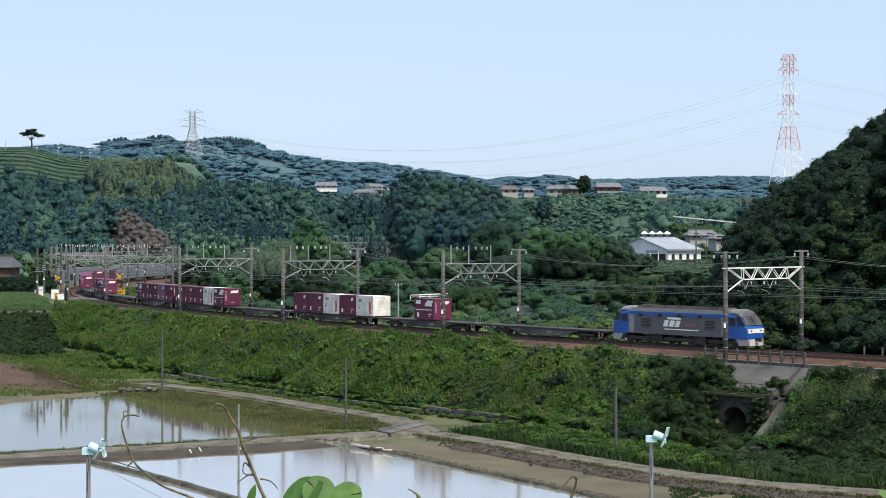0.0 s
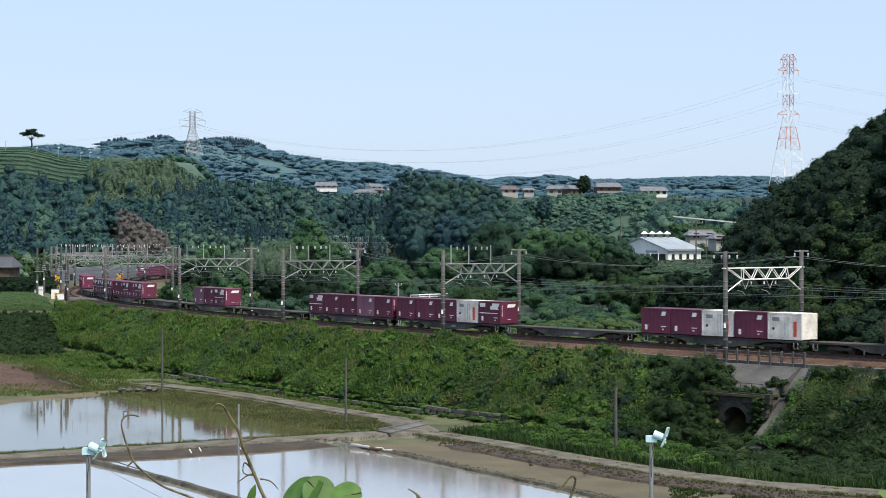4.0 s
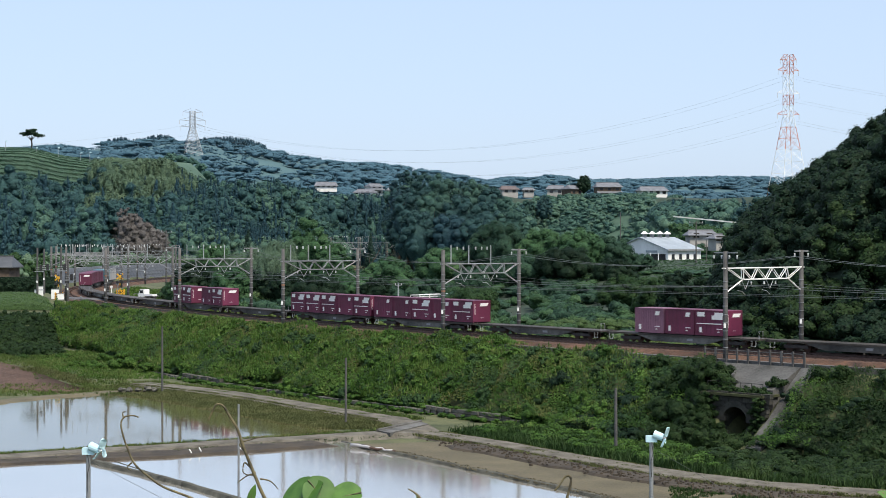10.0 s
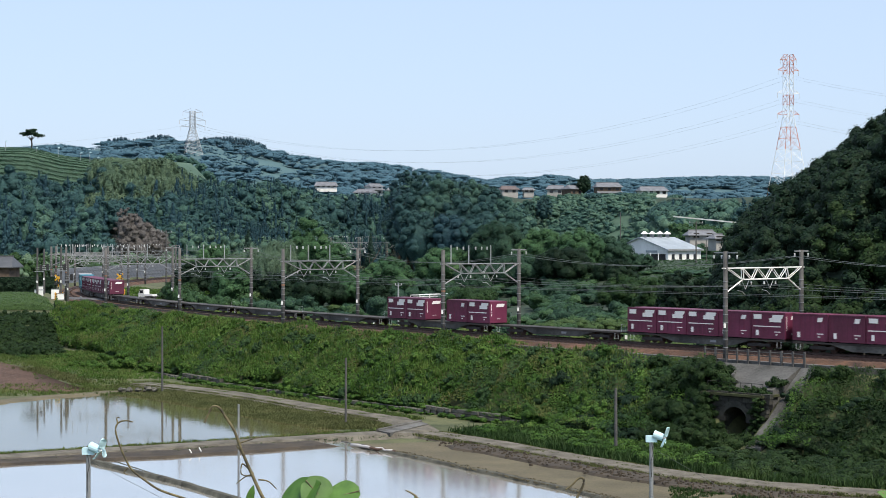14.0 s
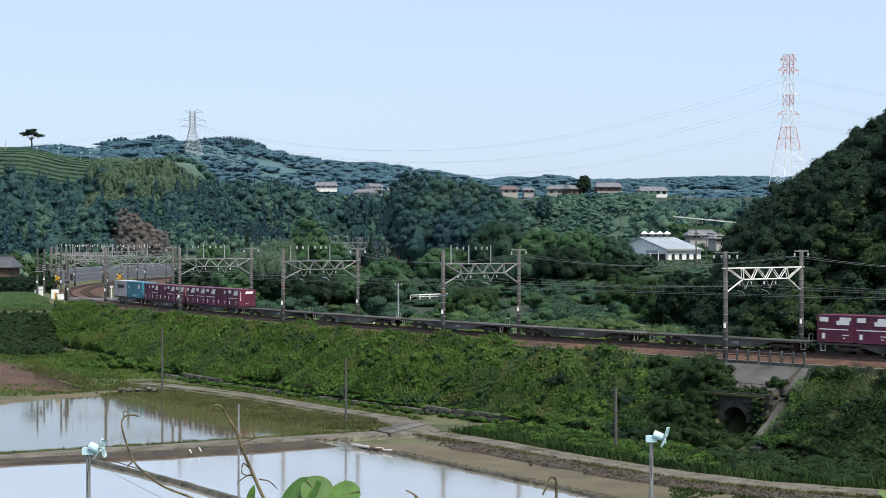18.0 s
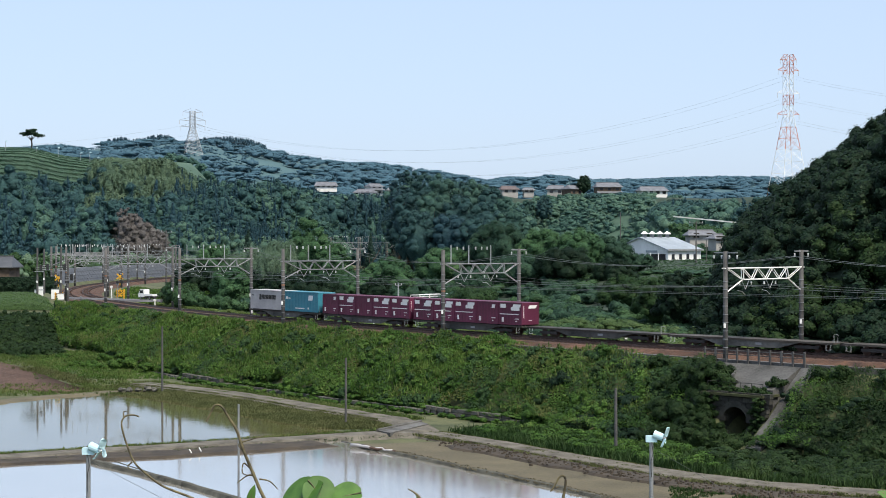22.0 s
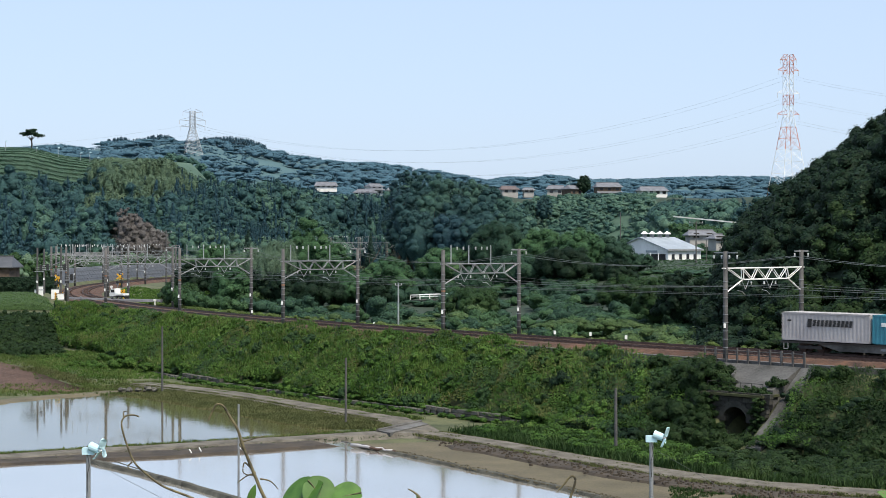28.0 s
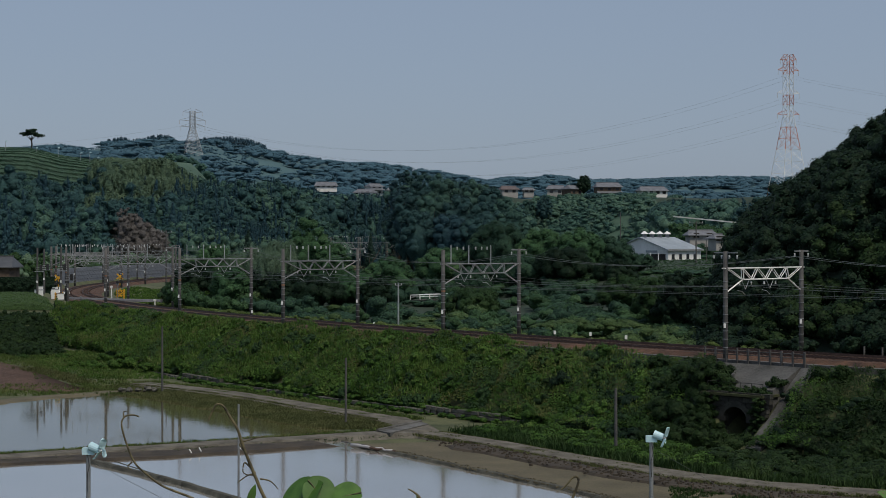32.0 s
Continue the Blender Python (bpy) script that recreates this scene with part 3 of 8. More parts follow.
def insulator(f, p, r=0.11, h=0.34):
    x, y, z = p
    rings = []
    for k, w in enumerate((0.4, 1.0, 0.45, 1.0, 0.45, 1.0, 0.4)):
        rings.append([(x + math.cos(a * math.pi / 4) * r * w, y + math.sin(a * math.pi / 4) * r * w, z + h * k / 6) for a in range(8)])
    f.loft(rings)


def mast(parent, p, top, arm_dir, arms):
    x, y, z = p
    part("mast", Form().tube((x, y, z - 1.2), (x, y, top), 0.235, 0.2, 12), POLE, parent, smooth=True)
    for k in range(9):
        h = z + 1.6 + k * 0.75
        if h < top - 1:
            part("band", Form().tube((x, y, h), (x, y, h + 0.06), 0.26, n=10), GREYSTEEL, parent)
    part("marker_plate", Form().box((x - 0.1, y - 0.25, z + 3.6), (0.22, 0.05, 0.42)), WHITE, parent, "small white marker plate")
    if arms is None or arms[1] > 2:
        part("marker_band", Form().tube((x, y, z + 5.75), (x, y, z + 5.95), 0.235, n=12), RUSTBAND, parent, "faded orange painted band")
    if arms:
        f, g = Form(), Form()
        a, b = arms
        d = Vector(arm_dir)
        c = Vector((x, y, top - 0.12))
        f.box((c + d * (a + b) / 2), (abs(b - a), 0.1, 0.12), math.atan2(d.y, d.x))
        part("cross_arm", f, GREYSTEEL, parent)
        for q in np.linspace(a, b, 2 if abs(b - a) < 2.5 else 4):
            if abs(q) > 0.4:
                g = Form()
                insulator(g, c + d * q + Vector((0, 0, -0.55)))
                part("insulator", g, PORCELAIN, parent)


def portal(s, risers=True):
    t = heading(s)
    across = Vector((math.sin(t), -math.cos(t), 0))
    along = Vector((math.cos(t), math.sin(t), 0))
    ob = thing("catenary_portal", "steel truss portal on two concrete masts over the tracks", "catenary portal", group="portals along the line")
    zn = -1.1
    steel = WHITE if s > 60 else GREYSTEEL
    far_off = FAR_OFF - 0.9 if s > 60 else FAR_OFF
    a, b = on_line(s, NEAR_OFF, zn), on_line(s, far_off, zn)
    mast(ob, a, 9.25, along, (-1.3, 1.3) if s > 60 else None)
    mast(ob, b, 9.35, across, (-1.1, 1.1))
    lo, hi = 6.65, 7.7
    rail = [on_line(s, NEAR_OFF + 0.35, hi), on_line(s, far_off - 0.3, hi)]
    low = [on_line(s, NEAR_OFF - 2.6, lo), on_line(s, far_off + 2.2, lo)]
    for side in (-0.12, 0.12):
        o = along * side
        part("chord", Form().tube(rail[0] + o, rail[1] + o, 0.06), steel, ob)
        part("chord", Form().tube(low[0] + o, low[1] + o, 0.055), steel, ob)
        n = 5
        tops = [on_line(s, NEAR_OFF - 0.2 + (far_off + 0.4 - NEAR_OFF) * k / n, hi) for k in range(n + 1)]
        for k in range(n):
            q = low[0].lerp(low[1], min(max((k - 0.35) / (n - 1.7), 0), 1))
            part("web_bar", Form().tube(tops[k] + o, q + o, 0.045, n=5), steel, ob)
            part("web_bar", Form().tube(q + o, tops[k + 1] + o, 0.045, n=5), steel, ob)
    for e, m_off in ((low[0], NEAR_OFF), (low[1], far_off)):
        part("knee_brace", Form().tube(e, on_line(s, m_off, 5.45), 0.075), steel, ob)
    # hangers, pull-off arms and their insulators
    for off in (0.0, 3.8):
        h = on_line(s, off, lo)
        part("hanger", Form().tube(h + across * 0.6, h + Vector((0, 0, -0.9)), 0.035).tube(h - across * 0.6, h + Vector((0, 0, -0.9)), 0.035), STEEL, ob)
        arm = Form().line([h + across * 1.2 + Vector((0, 0, -1.0)), h + across * 0.5 + Vector((0, 0, -1.1)), h + Vector((0, 0, -1.45))], 0.03)
        part("steady_arm", arm, STEEL, ob)
        for u in (0.9, -0.9):
            g = Form()
            insulator(g, h + across * u + Vector((0, 0, -0.5)), 0.1, 0.3)
            part("insulator", g, PORCELAIN, ob, "white porcelain insulator")
    if risers:
        for k, q in enumerate((0.1, 0.33, 0.62)):
            p = on_line(s, NEAR_OFF + (far_off - NEAR_OFF) * q, hi)
            part("riser", Form().tube(p, p + Vector((0, 0, 2.05)), 0.06), STEEL, ob)
        for q in (0.18, 0.26, 0.42, 0.5, 0.57):
            g = Form()
            insulator(g, on_line(s, NEAR_OFF + (far_off - NEAR_OFF) * q, hi + 1.55))
            part("insulator", g, PORCELAIN, ob)
    return ob


def wires():
    stops = sorted(PORTALS + [114.0, 152.0, -290.0, -325.0, -362.0])
    for off, z, sag, r, name, label in ((0.0, 5.15, 0.0, 0.016, "contact_wire", "taut contact wire over the track"), (3.8, 5.15, 0.0, 0.016, "contact_wire", "taut contact wire over the track"),
                                        (0.0, 6.05, 0.42, 0.018, "messenger_wire", "sagging messenger wire over the track"), (3.8, 6.05, 0.42, 0.018, "messenger_wire", "sagging messenger wire over the track"),
                                        (FAR_OFF - 0.95, 8.75, 1.15, 0.022, "feeder_wire", "sagging feeder wire on the mast tops"), (FAR_OFF + 0.95, 8.75, 1.15, 0.022, "feeder_wire", "sagging feeder wire on the mast tops"),
                                        (FAR_OFF - 0.2, 6.1, 0.5, 0.014, "return_wire", "thin wire along the far masts")):
        pts = []
        for a, b in zip(stops, stops[1:]):
            for k in range(10):
                u = k / 10
                pts.append(on_line(a + (b - a) * u, off, z - sag * 4 * u * (1 - u)))
        pts.append(on_line(stops[-1], off, z))
        single(name, Form().line(pts, r, n=4), WIRE, label, "wire", "overhead wires")
        if name == "messenger_wire":
            f = Form()
            for a, b in zip(stops, stops[1:]):
                for k in range(1, 8):
                    u = k / 8
                    p = on_line(a + (b - a) * u, off, z - sag * 4 * u * (1 - u))
                    f.tube(p, (p.x, p.y, 5.15), 0.012, n=3)
            single("dropper_wires", f, WIRE, "thin droppers between messenger and contact wire", "wire", kind="stuff")


for i_s, s_p in enumerate(PORTALS):
    far_portal = portal(s_p, risers=i_s > 0)
    if s_p < -390:
        far_portal.matrix_basis = Matrix.Diagonal((1, 1, 1.3, 1))
wires()


# ---- the freight train ----
PITCH, WAGON_N = 19.88, 21
TRAIN_T = [0, 3, 6, 9, 12, 23, 28, 32]
TRAIN_P = [-361.0, -313.2, -265.6, -218.25, -171.25, 0.0, 77.2, 138.8]
FRONT = 418.2


def train_at(t):
    """Metres that the train has gone at t seconds, smooth in speed."""
    return float(np.interp(t, TRAIN_T, TRAIN_P))


moving = []


def locomotive():
    ob = thing("electric_locomotive", "blue and grey electric freight locomotive with white stripe", "locomotive")
    L, Wd = 17.0, 2.8
    h = L / 2

    def ring(x, inset, z0, z1, crown):
        w = Wd / 2 - inset
        return [(x, -w, z0), (x, -w, z1), (x, -w + 0.35, z1 + crown), (x, w - 0.35, z1 + crown), (x, w, z1), (x, w, z0)]

    part("body", Form().loft([ring(-h + 2.3, 0, 1.0, 3.0, 0.55), ring(h - 2.3, 0, 1.0, 3.0, 0.55)]), LOCOGREY, ob)
    part("blue_band", Form().box((0, -Wd / 2 - 0.012, 3.03), (L - 4.7, 0.02, 0.34)), LOCOBLUE, ob, "deep blue band under the roof")
    part("roof", Form().box((0, 0, 3.66), (L - 6.0, 1.9, 0.22), taper=0.97), LOCOROOF, ob, "grimy brown flat roof")
    part("roof_walkway", Form().box((0, -0.75, 3.82), (L - 7.0, 0.3, 0.06)), LOCOROOF, ob)

    def section(x, w, top, z0, r):
        return [(x, -w, z0), (x, -w, top - r), (x, -w + r * 0.35, top - r * 0.3), (x, -w + r, top), (x, w - r, top), (x, w - r * 0.35, top - r * 0.3), (x, w, top - r), (x, w, z0)]

    for q in (-1, 1):
        def shell(rows, z0):
            return Form().loft([[(q * x, y, z) for x, y, z in section(a, w, t, z0, r)] for a, w, t, r in rows])
        part("cab", shell(((h - 2.3, 1.4, 3.5, 0.45), (h - 1.4, 1.4, 3.45, 0.5), (h - 0.95, 1.38, 3.2, 0.45), (h - 0.45, 1.32, 2.55, 0.3), (h - 0.1, 1.24, 2.0, 0.14), (h, 1.14, 1.86, 0.1)), 0.95), LOCOBLUE, ob, "deep blue rounded cab")
        hood = [[(q * x, y * f, z) for y, z in ((-1.3, 3.22 - e), (-1.12, 3.5 - e), (-0.7, 3.68 - e), (0.7, 3.68 - e), (1.12, 3.5 - e), (1.3, 3.22 - e))] for x, f, e in ((h - 2.9, 0.72, 0.1), (h - 2.3, 1.0, 0.0), (h - 1.5, 1.03, 0.0), (h - 1.1, 1.03, 0.1), (h - 0.78, 1.0, 0.42))]
        part("cab_roof", Form().loft(hood), ROOFGREY, ob, "light grey rounded cab hood", smooth=True)
        for y in (-0.62, 0.62):
            win = Form().loft([[(q * (h - 0.78), y + d * 0.95, 3.06), (q * (h - 0.2), y + d, 2.2), (q * (h - 0.14), y + d, 2.24), (q * (h - 0.72), y + d * 0.95, 3.1)] for d in (-0.57, 0.57)])
            part("windscreen", win, WINDSCREEN, ob, "raked windscreen mirroring the sky")
        for y in (-1, 1):
            part("cab_glass", Form().loft([[(q * (h - 0.85), y * (1.37 + d), 3.0), (q * (h - 0.3), y * (1.29 + d), 2.25), (q * (h - 1.0), y * (1.385 + d), 2.25), (q * (h - 1.25), y * (1.4 + d), 3.0)] for d in (-0.04, 0.03)]), GLASS, ob, "dark corner window of the cab")
        part("white_band", Form().loft([[(q * x, y, z) for x, y, z in ((h - 0.7, -w - 0.08, 1.98), (h + 0.02, -w + 0.1, 1.9), (h + 0.02, w - 0.1, 1.9), (h - 0.7, w + 0.08, 1.98))] if k else [(q * x, y, z) for x, y, z in ((h - 0.7, -w - 0.08, 1.52), (h + 0.03, -w + 0.1, 1.5), (h + 0.03, w - 0.1, 1.5), (h - 0.7, w + 0.08, 1.52))] for k, w in ((0, 1.26), (1, 1.26))]), WHITE, ob, "white band with headlights")
        for y in (-0.75, 0.75):
            part("headlight", Form().tube((q * (h + 0.01), y, 1.72), (q * (h + 0.05), y, 1.72), 0.1, n=12), DARKSTEEL, ob, "dark headlight lens")
        part("skirt", Form().loft([[(q * (h - 1.5), y * 1.0, 0.95), (q * (h - 0.02), y * 0.9, 0.95), (q * (h + 0.08), y * 0.8, 0.3), (q * (h - 1.0), y, 0.3)] for y in (-1.25, 1.25)]), GREYBOX, ob, "light grey front skirt")
        part("coupler", Form().box((q * (h + 0.2), 0, 0.9), (0.7, 0.3, 0.3)).box((q * (h + 0.5), 0, 0.9), (0.2, 0.4, 0.4)), DARKSTEEL, ob)
        part("side_window", Form().box((q * (h - 1.75), -Wd / 2 - 0.015, 2.55), (0.75, 0.03, 0.75)), GLASS, ob, "dark cab side window")
        part("cab_door", Form().box((q * (h - 2.7), -Wd / 2 - 0.014, 2.0), (0.62, 0.02, 1.8)), GREYSTEEL, ob)
        for y in (-0.9, 0.9):
            part("handrail", Form().tube((q * (h - 0.3), y * 1.25, 0.9), (q * (h - 0.3), y * 1.25, 1.6), 0.02), STEEL, ob)
        pan = Form().box((q * 4.6, 0, 3.8), (1.5, 1.2, 0.06))
        for y in (-0.5, 0.5):
            pan.tube((q * 5.3, y, 3.82), (q * 4.0, y, 3.93), 0.025).tube((q * 4.0, y, 3.93), (q * 5.2, y * 1.2, 4.0), 0.025)
        pan.tube((q * 5.2, -0.85, 4.02), (q * 5.2, 0.85, 4.02), 0.03)
        part("pantograph", pan, DARKSTEEL, ob, "folded dark pantograph")
    for x in (-4.6, -2.1, 0.4, 2.9):
        part("vent_window", Form().box((x, -Wd / 2 - 0.024, 2.88), (0.55, 0.02, 0.3)), GLASS, ob)
    for x, w in ((-3.9, 1.3), (4.1, 1.2)):
        louvre = Form()
        for k in range(6):
            louvre.box((x, -Wd / 2 - 0.012, 1.75 + k * 0.15), (w, 0.03, 0.1))
        part("louvre", louvre, DARKSTEEL, ob, "dark ribbed side louvre")
    for x0, w in ((-1.7, 0.62), (-0.98, 0.68), (-0.22, 0.6)):
        part("emblem", Form().loft([[(x0 + 0.0, -Wd / 2 - y, 1.8), (x0 + w - 0.1, -Wd / 2 - y, 1.8), (x0 + w + 0.12, -Wd / 2 - y, 2.42), (x0 + 0.22, -Wd / 2 - y, 2.42)] for y in (0.03, 0.0)]), WHITE, ob, "white slanted emblem block")
    part("emblem_bar", Form().box((-0.3, -Wd / 2 - 0.015, 2.62), (1.7, 0.02, 0.2)), WHITE, ob)
    part("emblem_stripe", Form().box((0.6, -Wd / 2 - 0.012, 1.55), (4.2, 0.02, 0.1)), WHITE, ob)
    part("small_emblem", Form().box((1.7, -Wd / 2 - 0.012, 2.05), (1.2, 0.02, 0.3)), FADED, ob, "small reddish emblem block")
    for x in (-5.4, 0, 5.4):
        bog = Form().box((x, -1.0, 0.55), (3.6, 0.22, 0.35)).box((x, 1.0, 0.55), (3.6, 0.22, 0.35)).box((x, 0, 0.6), (0.8, 2.0, 0.3))
        bogie = part("bogie", bog, DARKSTEEL, ob)
        for w in (-1.25, 1.25):
            part("wheelset", Form().tube((x + w, -0.62, 0.55), (x + w, -0.5, 0.55), 0.55, n=18).tube((x + w, 0.5, 0.55), (x + w, 0.62, 0.55), 0.55, n=18).tube((x + w, -0.5, 0.55), (x + w, 0.5, 0.55), 0.09), RAILSTEEL, bogie)
    for x in (-2.7, 2.7):
        part("underframe_box", Form().box((x, 0, 0.6), (1.5, 2.4, 0.7)), DARKSTEEL, ob)
    return ob


def flat_wagon():
    ob = thing("container_wagon", "grey steel flat wagon for containers on two bogies", "wagon", group="wagons of the freight train")
    L = PITCH - 0.9
    h = L / 2
    part("deck", Form().box((0, 0, 0.95), (L, 2.3, 0.14)).box((0, -1.14, 0.93), (L, 0.08, 0.15)).box((0, 1.14, 0.93), (L, 0.08, 0.15)), WAGONGREY, ob)
    for y in (-1.05, 1.05):
        f = Form().loft([[(-5.6, y + d, 0.86), (5.6, y + d, 0.86), (3.4, y + d, 0.28), (-3.4, y + d, 0.28)] for d in (-0.05, 0.05)])
        part("side_sill", f, SILLGREY, ob, "deep fish-bellied side sill")
        part("plate", Form().box((1.2, y * 1.055, 0.6), (0.7, 0.02, 0.22)), GREYSTEEL, ob, "small lettering panel")
    for q in (-1, 1):
        x = q * (h - 3.0)
        bogie = part("bogie", Form().box((x, -0.95, 0.5), (2.6, 0.18, 0.28)).box((x, 0.95, 0.5), (2.6, 0.18, 0.28)).box((x, 0, 0.55), (0.5, 1.9, 0.28)), DARKSTEEL, ob)
        for w in (-0.95, 0.95):
            part("wheelset", Form().tube((x + w, -0.62, 0.43), (x + w, -0.5, 0.43), 0.43, n=14).tube((x + w, 0.5, 0.43), (x + w, 0.62, 0.43), 0.43, n=14).tube((x + w, -0.5, 0.43), (x + w, 0.5, 0.43), 0.08), RAILSTEEL, bogie)
        part("coupler", Form().box((q * (h + 0.2), 0, 0.85), (0.55, 0.26, 0.26)), DARKSTEEL, ob)
        part("end_step", Form().line([(q * (h - 0.35), -1.2, 0.85), (q * (h - 0.35), -1.22, 0.3), (q * (h - 0.8), -1.22, 0.3), (q * (h - 0.8), -1.2, 0.85)], 0.03, n=5), STEEL, ob, "bright steel step loop")
    part("end_rail", Form().line([(h - 0.1, -1.0, 1.0), (h - 0.1, -1.0, 1.75), (h - 0.1, -0.45, 1.75), (h - 0.1, -0.45, 1.0)], 0.025, n=5), STEEL, ob)
    part("brake_box", Form().box((1.0, 0.2, 0.5), (1.4, 0.6, 0.4)), DARKSTEEL, ob)
    part("air_tank", Form().tube((-2.2, -0.5, 0.5), (-0.6, -0.5, 0.5), 0.2, n=10), DARKSTEEL, ob)
    return ob


def slab(x0, x1, z0, z1, y, lean=0.0, thick=0.02):
    """A thin raised panel on a container's side."""
    return Form().loft([[(x0, y - d, z0), (x1, y - d, z0), (x1 + lean, y - d, z1), (x0 + lean, y - d, z1)] for d in (0.0, thick)])


def container(kind):
    C, Wd, Hh = 3.72, 2.45, 2.5
    mat_of = {"L": MAROON, "M": MAROON, "P": FADED, "J": CREAM}[kind]
    label = {"L": "maroon steel freight container with large white emblem", "M": "plain maroon steel freight container with small white mark",
             "P": "faded purple steel freight container with ribbed side", "J": "cream refrigerated container with red stripe on its side"}[kind]
    ob = thing("freight_container", label, "container", group="containers on the train")
    h, w = C / 2, Wd / 2
    body = Form()
    bev = 0.05
    body.loft([[(x, -w + i, 0.06 + i), (x, -w + i, Hh - i), (x, w - i, Hh - i), (x, w - i, 0.06 + i)] for x, i in ((-h, bev), (-h + bev, 0), (h - bev, 0), (h, bev))])
    part("body", body, mat_of, ob)
    frame_f = Form()
    for x in (-h + 0.06, h - 0.06):
        for y in (-w, w):
            frame_f.box((x, y, Hh / 2 + 0.03), (0.13, 0.07, Hh - 0.06))
    for y in (-w, w):
        frame_f.box((0, y, Hh - 0.06), (C, 0.07, 0.12)).box((0, y, 0.12), (C, 0.06, 0.12))
    part("frame", frame_f, mat_of, ob)
    part("foot_rail", Form().box((-h + 0.5, 0, 0.03), (0.3, Wd * 0.96, 0.1)).box((h - 0.5, 0, 0.03), (0.3, Wd * 0.96, 0.1)), DARKSTEEL, ob)
    y = -w - 0.012
    if kind == "J":
        part("door_panel", slab(-1.5, 0.75, 0.25, 2.3, y), mat_of, ob)
        part("red_stripe", slab(0.95, 1.32, 0.35, 1.75, y), RED, ob, "red vertical stripe")
        part("grey_mark", slab(-1.35, -0.55, 1.75, 2.1, y - 0.02), GREYSTEEL, ob, "grey slanted emblem block")
        part("lock_bar", Form().tube((0.45, y - 0.04, 0.3), (0.45, y - 0.04, 2.2), 0.03).tube((0.1, y - 0.04, 0.3), (0.1, y - 0.04, 2.2), 0.03), STEEL, ob)
        part("dark_mark", Form().tube((-1.25, y - 0.02, 1.05), (-1.25, y - 0.045, 1.05), 0.17, n=4), BLACK, ob)
        part("end_hatch", Form().box((h + 0.015, -0.3, 0.9), (0.03, 0.8, 0.9)), mat_of, ob)
    else:
        ribs = Form()
        for k in range(11 if kind == "P" else 7):
            x = -h + 0.3 + k * (C - 0.6) / (10 if kind == "P" else 6)
            ribs.box((x, -w - 0.005, 1.28), (0.07, 0.05, 2.1))
        part("side_ribs", ribs, mat_of, ob)
        if kind == "L":
            part("white_square", slab(-1.6, -0.72, 1.88, 2.3, y - 0.03), WHITE, ob, "white blank panel")
            part("emblem", slab(0.15, 1.45, 1.62, 2.0, y - 0.03, 0.0), WHITE, ob, "white slanted emblem block")
            part("emblem_top", slab(0.42, 1.6, 1.98, 2.3, y - 0.034, 0.1), WHITE, ob)
            part("stripe", slab(-1.65, 1.35, 1.16, 1.25, y - 0.03), WHITE, ob, "thin white stripe")
        else:
            part("small_mark", slab(0.75, 1.25, 1.8, 2.2, y - 0.03, 0.12), WHITE, ob, "small white emblem block")
        part("side_notice", slab(-1.35, -1.05, 0.35, 0.85, y - 0.03), WHITE, ob, "small white notice bars")
        part("side_notice", slab(0.75, 1.4, 0.68, 0.76, y - 0.03), WHITE, ob)
        part("side_notice", slab(0.85, 1.05, 0.4, 0.5, y - 0.03), WHITE, ob)
        x = h + 0.012
        part("end_mark", Form().loft([[(x + d, -0.35, 1.85), (x + d, 0.75, 1.85), (x + d, 0.95, 2.2), (x + d, -0.15, 2.2)] for d in (0, 0.02)]), WHITE, ob, "white slanted end mark")
        part("end_bar", Form().box((x + 0.01, -w + 0.22, 1.5), (0.02, 0.06, 1.3)), WHITE, ob, "thin white vertical bar")
        part("end_stripe", Form().box((x + 0.01, 0, 0.55), (0.02, 0.5, 0.04)), WHITE, ob)
    return ob


